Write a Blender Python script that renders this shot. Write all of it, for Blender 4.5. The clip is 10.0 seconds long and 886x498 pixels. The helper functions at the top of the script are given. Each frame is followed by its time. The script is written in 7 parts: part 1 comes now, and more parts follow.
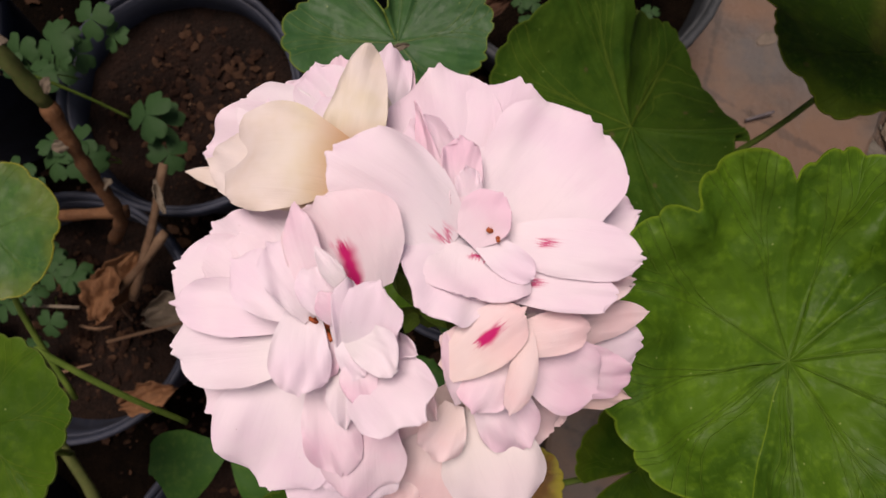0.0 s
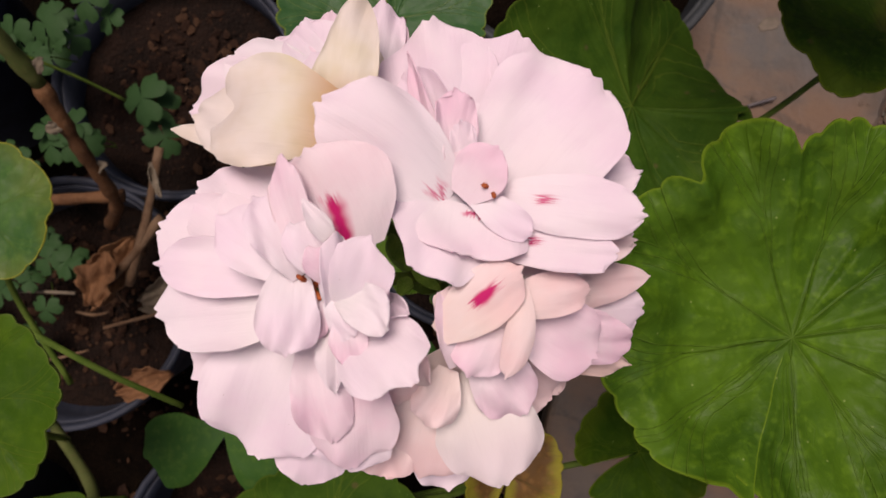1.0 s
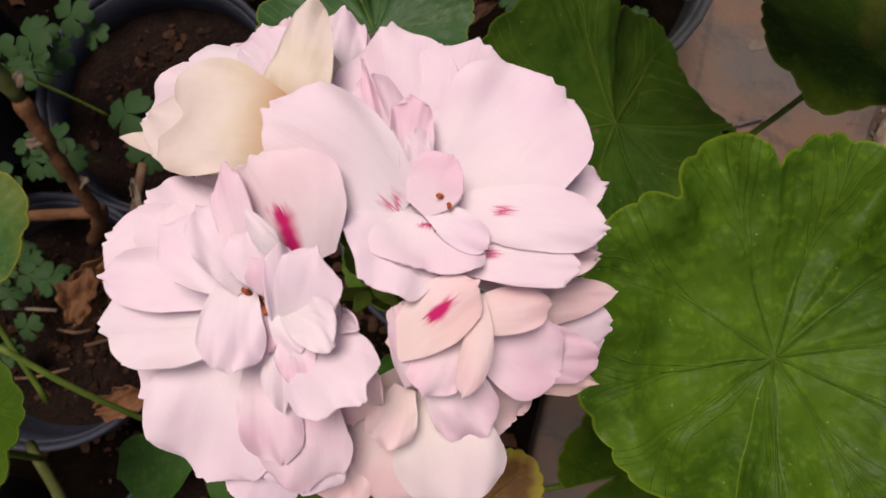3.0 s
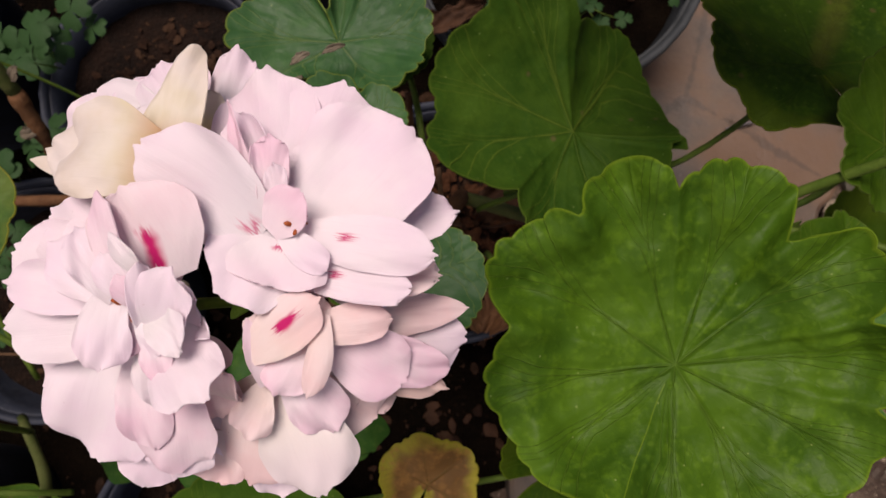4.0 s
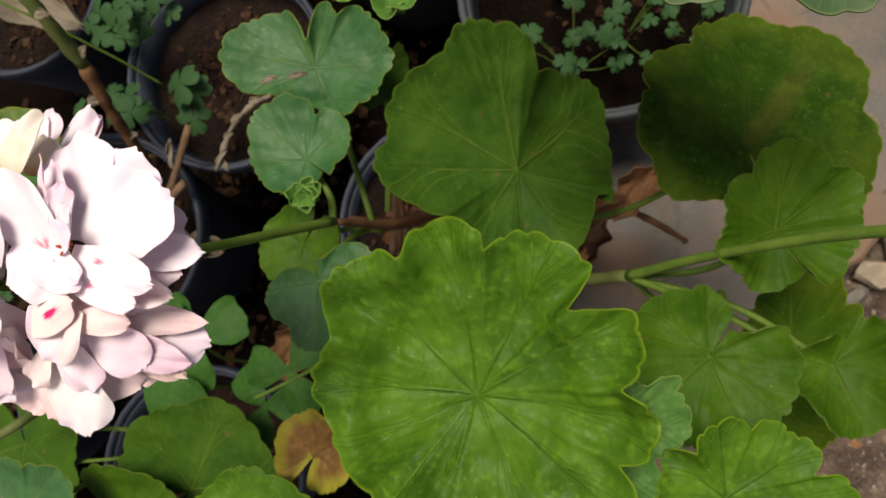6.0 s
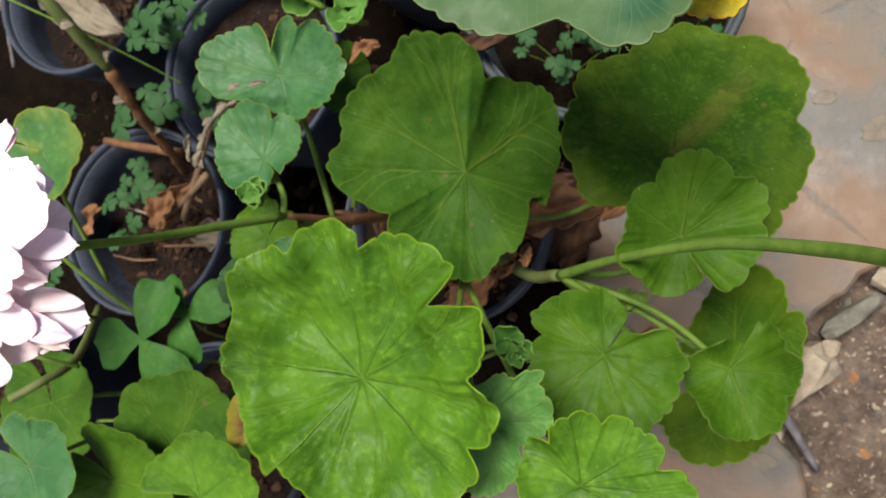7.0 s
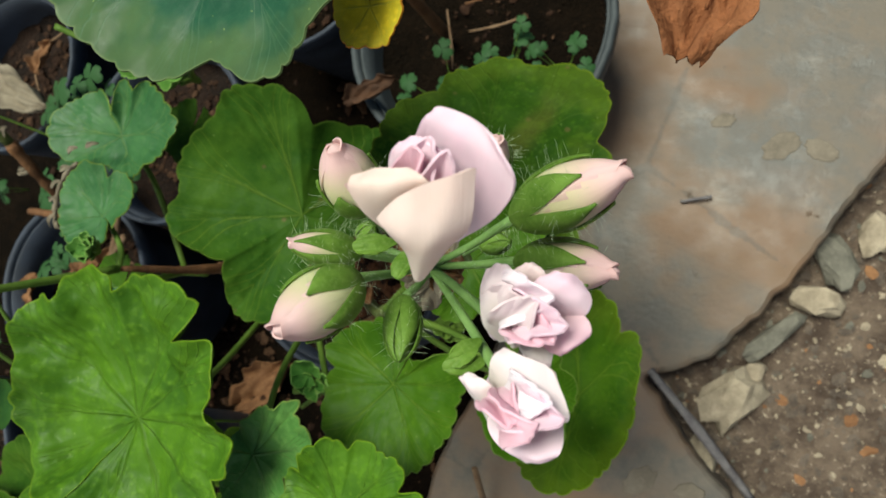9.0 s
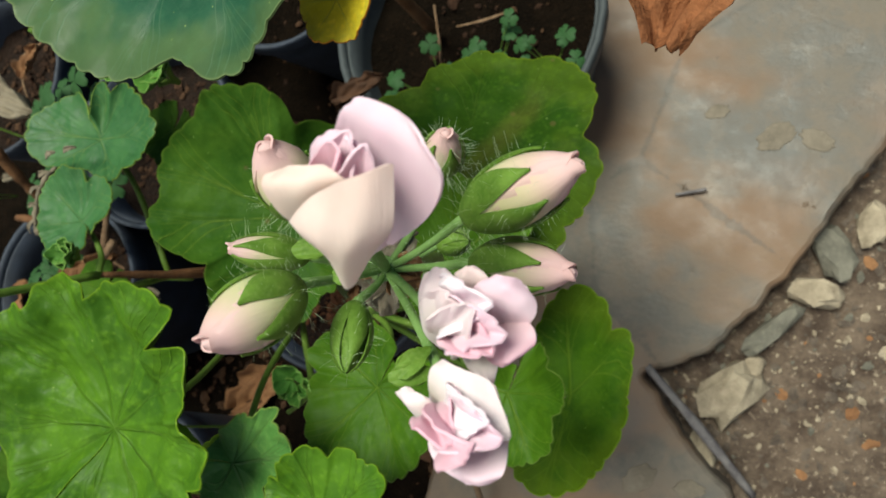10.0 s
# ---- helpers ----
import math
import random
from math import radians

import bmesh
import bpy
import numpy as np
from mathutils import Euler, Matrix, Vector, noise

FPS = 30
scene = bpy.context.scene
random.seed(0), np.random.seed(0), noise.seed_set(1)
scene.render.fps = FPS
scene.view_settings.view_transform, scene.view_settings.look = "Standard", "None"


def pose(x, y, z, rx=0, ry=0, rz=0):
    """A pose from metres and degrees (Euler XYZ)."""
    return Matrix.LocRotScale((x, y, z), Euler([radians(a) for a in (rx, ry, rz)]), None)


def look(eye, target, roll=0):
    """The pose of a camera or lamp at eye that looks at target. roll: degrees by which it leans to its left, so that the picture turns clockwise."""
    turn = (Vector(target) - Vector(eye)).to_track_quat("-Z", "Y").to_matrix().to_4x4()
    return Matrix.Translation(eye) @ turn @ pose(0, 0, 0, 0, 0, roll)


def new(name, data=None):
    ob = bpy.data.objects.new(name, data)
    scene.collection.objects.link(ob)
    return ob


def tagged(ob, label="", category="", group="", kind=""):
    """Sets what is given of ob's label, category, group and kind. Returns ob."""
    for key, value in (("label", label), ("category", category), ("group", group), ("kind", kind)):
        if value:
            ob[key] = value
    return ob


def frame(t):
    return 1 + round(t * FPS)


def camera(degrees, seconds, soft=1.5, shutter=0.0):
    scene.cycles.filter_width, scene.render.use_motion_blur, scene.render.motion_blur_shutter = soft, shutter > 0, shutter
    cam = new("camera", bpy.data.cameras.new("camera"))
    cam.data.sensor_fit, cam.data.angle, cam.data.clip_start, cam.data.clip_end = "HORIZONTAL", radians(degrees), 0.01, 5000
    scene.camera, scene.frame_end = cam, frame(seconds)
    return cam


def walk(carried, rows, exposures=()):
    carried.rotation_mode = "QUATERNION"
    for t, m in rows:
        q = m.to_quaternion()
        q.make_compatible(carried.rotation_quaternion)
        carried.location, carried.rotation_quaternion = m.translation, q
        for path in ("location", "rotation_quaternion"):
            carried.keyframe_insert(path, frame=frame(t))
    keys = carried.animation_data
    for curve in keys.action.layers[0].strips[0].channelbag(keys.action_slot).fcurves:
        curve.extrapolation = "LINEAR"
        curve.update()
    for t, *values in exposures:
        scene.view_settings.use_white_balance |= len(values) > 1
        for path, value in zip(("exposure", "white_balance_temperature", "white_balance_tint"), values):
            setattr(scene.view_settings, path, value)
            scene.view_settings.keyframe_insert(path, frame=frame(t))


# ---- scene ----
cam = camera(61.11, 10.0)
PATH = [
    (0.0, 0.00231, -0.00565, 0.62114, 5.704, -0.008, 0.989),
    (0.5, 0.00205, -0.00372, 0.61647, 4.893, 0.314, 0.022),
    (1.0, 0.00338, -0.01055, 0.61636, 5.204, 0.011, 1.01),
    (1.5, 0.00351, -0.01035, 0.61457, 5.267, -0.118, 1.143),
    (2.0, 0.00168, -0.00755, 0.61183, 5.155, 0.027, 0.852),
    (2.2, 0.00456, -0.01097, 0.61035, 7.342, -0.937, 0.855),
    (3.5, 0.01511, -0.01067, 0.61653, 6.097, 0.398, 1.956),
    (4.0, 0.0369, -0.00591, 0.6277, 5.662, 1.134, 3.123),
    (4.5, 0.06082, 0.00058, 0.63838, 4.951, 1.87, 3.622),
    (5.0, 0.07324, 0.00547, 0.65001, 4.897, 3.319, 6.103),
    (5.5, 0.0919, 0.01832, 0.65295, 4.129, 4.94, 8.584),
    (5.7, 0.10382, 0.01769, 0.65719, 4.312, 6.572, 10.583),
    (6.8, 0.19066, 0.03896, 0.67623, 4.884, 16.79, 16.221),
    (7.0, 0.20311, 0.04211, 0.67415, 4.449, 16.989, 15.707),
    (7.5, 0.23231, 0.05, 0.67014, 6.007, 18.642, 14.529),
    (8.0, 0.26795, 0.05162, 0.65851, 6.148, 18.902, 13.844),
    (8.5, 0.29157, 0.0599, 0.65736, 6.573, 20.046, 12.33),
    (9.0, 0.30619, 0.05853, 0.64651, 7.403, 20.31, 12.253),
    (9.5, 0.30727, 0.05714, 0.6369, 7.187, 20.34, 11.756),
    (10.0, 0.31083, 0.06113, 0.63634, 6.828, 20.638, 11.082),
]
EXPOSURE = [(0.0, -0.22, 7250, 26), (3.5, -0.23, 7250, 26), (4.5, 0.03, 7150, 17), (5.5, 0.35, 7300, 10), (7.0, 1.12, 6600, 6), (7.5, 1.70, 5950, -1), (8.0, 1.25, 6200, -5), (9.0, 0.72, 6600, -7), (10.0, 0.75, 6660, -7)]
cam.data.dof.use_dof, cam.data.dof.focus_distance, cam.data.dof.aperture_fstop = True, 0.148, 45.0
walk(cam, [(t, pose(*where)) for t, *where in PATH], EXPOSURE)

# ---- daylight: soft bright shade ----
world = bpy.data.worlds.new("sky")
scene.world = world
world.use_nodes = True
wn = world.node_tree.nodes
sky = wn.new("ShaderNodeTexSky")
sky.sky_type, sky.sun_disc = "NISHITA", False
sky.sun_elevation, sky.sun_rotation = radians(58), radians(200)
sky.dust_density = 3.0
wn["Background"].inputs["Strength"].default_value = 0.06
world.node_tree.links.new(sky.outputs["Color"], wn["Background"].inputs["Color"])
sun = new("sun", bpy.data.lights.new("sun", "SUN"))
sun.data.energy, sun.data.angle, sun.data.color = 3.8, radians(26), (1.0, 0.96, 0.90)
sun.matrix_basis = look((-0.2, 0.35, 1.6), (0, 0, 0))


# ---- materials ----
class Nodes:
    """A small wrapper to write node materials briefly."""

    def __init__(self, name):
        self.mat = bpy.data.materials.new(name)
        self.mat.use_nodes = True
        self.tree = self.mat.node_tree
        self.bsdf = self.tree.nodes["Principled BSDF"]
        self.out = self.tree.nodes["Material Output"]

    def node(self, kind):
        return self.tree.nodes.new(kind)

    def polar(self):
        n = self.node("ShaderNodeUVMap")
        n.uv_map = "polar"
        return n.outputs[0]

    def link(self, a, b):
        self.tree.links.new(a, b)

    def put(self, socket, value):
        if isinstance(value, bpy.types.NodeSocket):
            self.link(value, socket)
        elif value is not None:
            socket.default_value = value

    def math(self, op, a, b=None, c=None, clamp=False):
        n = self.node("ShaderNodeMath")
        n.operation, n.use_clamp = op, clamp
        for i, v in enumerate((a, b, c)):
            self.put(n.inputs[i], v)
        return n.outputs[0]

    def mix(self, fac, a, b, blend="MIX"):
        n = self.node("ShaderNodeMix")
        n.data_type, n.blend_type = "RGBA", blend
        self.put(n.inputs[0], fac)
        self.put(n.inputs[6], (*a, 1) if isinstance(a, tuple) else a)
        self.put(n.inputs[7], (*b, 1) if isinstance(b, tuple) else b)
        return n.outputs[2]

    def ramp(self, fac, low, high, a=0.0, b=1.0):
        n = self.node("ShaderNodeMapRange")
        n.interpolation_type = "SMOOTHSTEP"
        for i, v in enumerate((fac, low, high, a, b)):
            self.put(n.inputs[i], v)
        return n.outputs[0]

    def coords(self, kind="Object"):
        return self.node("ShaderNodeTexCoord").outputs[kind]

    def stretch(self, vec, scale):
        n = self.node("ShaderNodeMapping")
        self.link(vec, n.inputs[0])
        n.inputs["Scale"].default_value = scale
        return n.outputs[0]

    def noise(self, scale, detail=4.0, rough=0.55, vec=None):
        n = self.node("ShaderNodeTexNoise")
        self.link(vec or self.coords(), n.inputs["Vector"])
        n.inputs["Scale"].default_value, n.inputs["Detail"].default_value, n.inputs["Roughness"].default_value = scale, detail, rough
        return n.outputs[0]

    def cells(self, scale, feature="F1", vec=None):
        n = self.node("ShaderNodeTexVoronoi")
        n.feature = feature
        self.link(vec or self.coords(), n.inputs["Vector"])
        n.inputs["Scale"].default_value = scale
        return n.outputs["Distance"]

    def bump(self, height, strength=0.3, distance=0.001):
        n = self.node("ShaderNodeBump")
        self.put(n.inputs["Strength"], strength)
        n.inputs["Distance"].default_value = distance
        self.link(height, n.inputs["Height"])
        self.link(n.outputs[0], self.bsdf.inputs["Normal"])
        return n.outputs[0]

    def done(self, colour, rough=0.6, thin=0.0, thin_tint=None, spec=0.4):
        self.put(self.bsdf.inputs["Base Color"], (*colour, 1) if isinstance(colour, tuple) else colour)
        self.put(self.bsdf.inputs["Roughness"], rough)
        self.bsdf.inputs["Specular IOR Level"].default_value = spec
        if thin:
            t, m = self.node("ShaderNodeBsdfTranslucent"), self.node("ShaderNodeMixShader")
            through_colour = self.mix(1.0, colour, thin_tint, "MULTIPLY") if thin_tint else colour
            self.put(t.inputs[0], (*through_colour, 1) if isinstance(through_colour, tuple) else through_colour)
            m.inputs[0].default_value = thin
            self.link(self.bsdf.outputs[0], m.inputs[1])
            self.link(t.outputs[0], m.inputs[2])
            self.link(m.outputs[0], self.out.inputs[0])
        return self.mat


def leaf_material(name, dark, light, vein, edge, speckle=0.25, stain=None, gloss=0.42, yellow=0.0, stripe=(), sheen=0.22, relief_by=0.62):
    """Zonal geranium leaf: radial veins from the leaf's own polar coordinates, mottled blade, pale crenate edge."""
    k = Nodes(name)
    uv = k.polar()
    sep = k.node("ShaderNodeSeparateXYZ")
    k.link(uv, sep.inputs[0])
    u, v = sep.outputs[0], sep.outputs[1]
    off = k.math("ABSOLUTE", k.math("SUBTRACT", k.math("FRACT", u), 0.5))
    wob = k.math("ADD", k.math("MULTIPLY", k.math("SUBTRACT", k.noise(90, 2), 0.5), 0.05), k.math("MULTIPLY", k.math("SUBTRACT", k.noise(28, 1), 0.5), 0.14))
    dist = k.math("MULTIPLY", k.math("ABSOLUTE", k.math("ADD", off, wob)), v)
    main = k.ramp(dist, 0.0024, 0.0075, 1.0, 0.0)
    groove = k.math("MULTIPLY", k.ramp(dist, 0.004, 0.030, 1.0, 0.0), k.ramp(v, 0.05, 0.7, 1.0, 0.2))
    main = k.math("MULTIPLY", main, k.ramp(v, 0.45, 0.95, 1.0, 0.3))
    for start, spread in ((0.30, 0.42), (0.52, 0.46), (0.70, 0.50)):
        way = k.math("MULTIPLY", k.math("SUBTRACT", v, start), spread)
        twig_off = k.math("MULTIPLY", k.math("ABSOLUTE", k.math("SUBTRACT", k.math("ADD", off, wob), way)), v)
        limb = k.math("MULTIPLY", k.ramp(twig_off, 0.0018, 0.0055, 0.75, 0.0), k.ramp(v, start, start + 0.04))
        main = k.math("MAXIMUM", main, limb)
    side = k.math("ABSOLUTE", k.math("SUBTRACT", k.math("FRACT", k.math("ADD", k.math("SUBTRACT", k.math("MULTIPLY", v, 4.0), k.math("MULTIPLY", off, 3.2)), k.math("MULTIPLY", wob, 6.0))), 0.5))
    side = k.math("MULTIPLY", k.ramp(side, 0.006, 0.030, 0.16, 0.0), k.ramp(v, 0.22, 0.5))
    veins = k.math("MAXIMUM", main, side, clamp=True)
    big, fine = k.noise(38, 3), k.noise(260, 4, 0.6)
    blade = k.mix(k.ramp(big, 0.3, 0.7), dark, light)
    blade = k.mix(k.math("MULTIPLY", k.ramp(fine, 0.5, 0.75), speckle), blade, (light[0] * 1.8 + 0.008, light[1] * 1.7 + 0.008, light[2] * 1.5))
    patch = k.noise(120, 5, 0.65)
    blade = k.mix(k.math("MULTIPLY", k.ramp(patch, 0.52, 0.68), speckle * 1.2), blade, (light[0] * 1.55 + 0.010, light[1] * 1.45 + 0.010, light[2] * 1.4))
    blade = k.mix(k.math("MULTIPLY", k.ramp(k.cells(150), 0.03, 0.06, 1.0, 0.0), 0.5), blade, (0.30, 0.38, 0.12))
    if yellow:
        blade = k.mix(k.math("MULTIPLY", k.ramp(k.math("ADD", v, k.math("MULTIPLY", k.math("SUBTRACT", big, 0.5), 1.2)), 0.62, 1.0), yellow), blade, (0.30, 0.27, 0.03))
    if stain:
        spot = k.ramp(k.cells(60), 0.05, 0.12, 1.0, 0.0)
        blade = k.mix(k.math("MULTIPLY", spot, 0.5), blade, stain)
    grain = k.math("MULTIPLY", k.ramp(k.cells(420, "SMOOTH_F1"), 0.10, 0.42, 1.0, 0.0), k.ramp(k.noise(70, 3), 0.42, 0.62))
    blade = k.mix(k.math("MULTIPLY", grain, speckle * 1.1), blade, (light[0] * 1.7 + 0.012, light[1] * 1.5 + 0.012, light[2] * 1.6 + 0.006))
    blade = k.mix(k.math("MULTIPLY", groove, 0.22), blade, tuple(c * 0.62 for c in dark))
    net = k.ramp(k.cells(230, "DISTANCE_TO_EDGE"), 0.0, 0.10, 1.0, 0.0)
    blade = k.mix(k.math("MULTIPLY", net, 0.05), blade, vein)
    col = k.mix(k.math("MULTIPLY", veins, 0.55), blade, vein)
    for rib in stripe:
        streak = k.ramp(k.math("MULTIPLY", k.math("ABSOLUTE", k.math("SUBTRACT", k.math("ADD", u, k.math("MULTIPLY", wob, 3.0)), rib)), v), 0.02, 0.16, 1.0, 0.0)
        col = k.mix(k.math("MULTIPLY", k.math("MULTIPLY", streak, k.ramp(k.math("ADD", v, k.math("MULTIPLY", k.math("SUBTRACT", big, 0.5), 0.9)), 0.45, 0.95, 1.0, 0.0)), 0.22), col, (0.16, 0.12, 0.03))
    col = k.mix(k.ramp(v, 0.982, 0.997), col, edge)
    relief = k.math("ADD", k.math("MULTIPLY", veins, -0.22), k.math("ADD", k.math("ADD", k.math("MULTIPLY", k.noise(60, 2), 2.0), k.math("MULTIPLY", k.cells(150, "SMOOTH_F1"), -0.12)), k.math("MULTIPLY", fine, 0.25)))
    k.bump(k.math("ADD", relief, k.math("ADD", k.math("MULTIPLY", grain, 0.06), k.math("MULTIPLY", groove, -0.35))), relief_by, 0.0017)
    return k.done(col, k.ramp(fine, 0.2, 0.8, gloss + 0.06, gloss + 0.22), 0.16, (0.95, 1.0, 0.2), sheen)


def petal_material(name, tip, base, blotch=0.0, warm=None, zone_at=(0.22, 0.40), wide=0.06, glow=(1.0, 0.95, 0.955), bloom=0.5, thin=0.27):
    """Petal: fine fan of veins along it, paler or warmer base, magenta streaks where blotch is set."""
    k = Nodes(name)
    uv = k.polar()
    sep = k.node("ShaderNodeSeparateXYZ")
    k.link(uv, sep.inputs[0])
    u, v = sep.outputs[0], sep.outputs[1]
    fan = k.noise(1.0, 5, 0.6, k.stretch(uv, (34, 2.5, 1)))
    cloud = k.noise(95, 3)
    col = k.mix(k.ramp(v, 0.15, 0.85), base, tip)
    col = k.mix(k.math("MULTIPLY", k.ramp(k.noise(48, 2), 0.40, 0.66), 0.30), col, tuple(c * w for c, w in zip(tip, (0.99, 0.88, 0.93))))
    col = k.mix(k.math("MULTIPLY", k.ramp(cloud, 0.32, 0.7), bloom), col, (0.91, 0.86, 0.875))
    col = k.mix(k.math("MULTIPLY", k.ramp(k.cells(210), 0.012, 0.022, 1.0, 0.0), 0.5), col, (0.30, 0.14, 0.12))
    col = k.mix(k.math("MULTIPLY", k.ramp(fan, 0.5, 0.8), 0.16), col, tuple(c * 0.82 for c in tip))
    if warm:
        col = k.mix(k.math("MULTIPLY", k.ramp(v, 0.0, 0.4, 1.0, 0.0), 0.8), col, warm)
    if blotch:
        ragged = k.math("ADD", v, k.math("MULTIPLY", k.math("SUBTRACT", fan, 0.5), 0.45))
        zone = k.math("MULTIPLY", k.ramp(ragged, zone_at[0], zone_at[0] + 0.05), k.ramp(ragged, zone_at[1] - 0.04, zone_at[1] + 0.06, 1.0, 0.0))
        band = k.ramp(k.math("ADD", k.math("ABSOLUTE", k.math("SUBTRACT", u, 0.55)), k.math("MULTIPLY", k.math("SUBTRACT", cloud, 0.5), 0.35)), wide, wide + 0.09, 1.0, 0.0)
        col = k.mix(k.math("MULTIPLY", k.math("MULTIPLY", zone, band), blotch), col, (0.64, 0.02, 0.17))
    k.bump(k.math("ADD", fan, k.math("MULTIPLY", cloud, 0.9)), 0.20, 0.0007)
    return k.done(col, 0.60, thin, glow, 0.2)


def plain_material(name, a, b, scale, rough=0.7, bump=0.4, depth=0.001, thin=0.0, spots=None, spec=0.15):
    k = Nodes(name)
    n, f = k.noise(scale, 5, 0.6), k.noise(scale * 9, 3)
    col = k.mix(k.ramp(n, 0.3, 0.7), a, b)
    col = k.mix(k.math("MULTIPLY", k.ramp(f, 0.45, 0.75), 0.3), col, spots or tuple(min(1, c * 1.5) for c in b))
    k.bump(k.math("ADD", n, k.math("MULTIPLY", f, 0.5)), bump, depth)
    return k.done(col, k.ramp(f, 0.3, 0.7, rough - 0.08, min(1, rough + 0.08)), thin, None, spec)


def slab_material():
    k = Nodes("flagstone")
    big, mid, fine = k.noise(7, 4), k.noise(19, 8, 0.7), k.noise(210, 4)
    flow = k.noise(7, 4, 0.5, k.stretch(k.coords(), (1.0, 1.5, 1)))
    col = k.mix(k.ramp(mid, 0.38, 0.62), (0.0475, 0.0387, 0.0312), (0.1032, 0.0828, 0.0645))
    col = k.mix(k.math("MULTIPLY", k.ramp(flow, 0.42, 0.60), 0.78), col, (0.1410, 0.0752, 0.0395))
    col = k.mix(k.math("MULTIPLY", k.ramp(big, 0.52, 0.66), 0.55), col, (0.0706, 0.0686, 0.0666))
    lines = k.ramp(k.math("ABSOLUTE", k.math("SUBTRACT", k.noise(9, 6, 0.6), 0.5)), 0.004, 0.03, 1.0, 0.0)
    col = k.mix(k.math("MULTIPLY", lines, 0.18), col, (0.1358, 0.0883, 0.0509))
    crack = k.ramp(k.math("ADD", k.cells(4.5, "DISTANCE_TO_EDGE"), k.math("MULTIPLY", k.math("SUBTRACT", mid, 0.5), 0.12)), 0.0, 0.012, 1.0, 0.0)
    col = k.mix(k.math("MULTIPLY", crack, 0.45), col, (0.0238, 0.0190, 0.0149))
    scale = k.ramp(k.math("ADD", k.cells(17), k.math("MULTIPLY", mid, 0.9)), 0.46, 0.52, 1.0, 0.0)
    col = k.mix(k.math("MULTIPLY", scale, 0.45), col, (0.1786, 0.1457, 0.1128))
    col = k.mix(k.math("MULTIPLY", k.ramp(fine, 0.6, 0.75), 0.35), col, (0.0475, 0.0394, 0.0326))
    k.bump(k.math("ADD", k.math("MULTIPLY", scale, 1.2), k.math("ADD", k.math("MULTIPLY", mid, 1.2), k.math("MULTIPLY", fine, 0.25))), 0.55, 0.002)
    return k.done(col, k.ramp(mid, 0.3, 0.7, 0.45, 0.75), 0, None, 0.45)


def soil_material(name, a, b, c, scale, spec=0.2):
    k = Nodes(name)
    n, f, g = k.noise(scale, 6, 0.65), k.noise(scale * 6, 5, 0.7), k.cells(scale * 9)
    col = k.mix(k.ramp(n, 0.35, 0.65), a, b)
    col = k.mix(k.math("MULTIPLY", k.ramp(f, 0.56, 0.7), 0.8), col, c)
    k.bump(k.math("ADD", f, k.math("ADD", n, g)), 0.8, 0.003)
    return k.done(col, 0.95, 0, None, spec)


M_LEAF = leaf_material("leaf_bright", (0.03215, 0.08643, 0.005614), (0.06246, 0.1415, 0.00800), (0.08657, 0.165, 0.018), (0.1132, 0.1965, 0.012), 0.36, None, 0.34, 0.0, (), 0.13, 0.9)
M_DARK = leaf_material("leaf_dark", (0.02200, 0.06300, 0.00650), (0.04200, 0.0940, 0.00950), (0.1100, 0.1600, 0.0200), (0.05943, 0.1063, 0.01275), 0.15, (0.1346, 0.086, 0.04472), 0.40, 0.0, (), 0.06)
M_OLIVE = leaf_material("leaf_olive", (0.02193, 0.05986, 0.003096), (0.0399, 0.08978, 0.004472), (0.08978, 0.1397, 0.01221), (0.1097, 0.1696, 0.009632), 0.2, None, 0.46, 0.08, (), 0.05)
M_STREAK = leaf_material("leaf_streaked", (0.0140, 0.0430, 0.0030), (0.0280, 0.0660, 0.0050), (0.0500, 0.0850, 0.0090), (0.0800, 0.1150, 0.0080), 0.4, (0.1084, 0.07676, 0.0298), 0.46, 0.06, (2.6,), 0.06)
M_MID = leaf_material("leaf_mid", (0.02848, 0.07568, 0.003592), (0.04937, 0.1084, 0.005696), (0.1138, 0.1719, 0.01795), (0.07481, 0.1219, 0.01771), 0.2, None, 0.38, 0.0, (), 0.10)
M_BLUE = leaf_material("leaf_bluegreen", (0.0250, 0.0860, 0.0260), (0.0420, 0.1180, 0.0360), (0.1318, 0.1965, 0.05048), (0.1225, 0.1801, 0.02752), 0.15, None, 0.36, 0.0)
# lighter blue-green: skylight on the leaf below the large one, put into its colour
M_SKYLIT = leaf_material("leaf_skylit", (0.055, 0.150, 0.030), (0.085, 0.190, 0.045), (0.150, 0.240, 0.080), (0.150, 0.230, 0.050), 0.3, None, 0.34, 0.0, (), 0.16, 1.0)
M_PALE = leaf_material("leaf_edged", (0.0125, 0.0530, 0.0285), (0.0220, 0.0750, 0.0400), (0.07095, 0.1277, 0.07095), (0.0946, 0.1324, 0.05321), 0.15, None, 0.30, 0.12, (), 0.12, 0.25)
M_WITHER = leaf_material("leaf_withered", (0.11, 0.055, 0.016), (0.19, 0.10, 0.03), (0.1376, 0.1032, 0.0258), (0.26, 0.24, 0.02), 0.5, (0.086, 0.0301, 0.0129), 0.5, 1.0)
M_EDGED = leaf_material("leaf_yellow_edged", (0.028, 0.088, 0.020), (0.048, 0.120, 0.026), (0.080, 0.150, 0.020), (0.26, 0.26, 0.030), 0.3, None, 0.34, 0.18)
M_YELLOW = leaf_material("leaf_yellow", (0.3612, 0.2838, 0.01032), (0.516, 0.3956, 0.0172), (0.2408, 0.2924, 0.043), (0.43, 0.172, 0.0172), 0.4, (0.1376, 0.172, 0.0172), 0.5, 0.3)
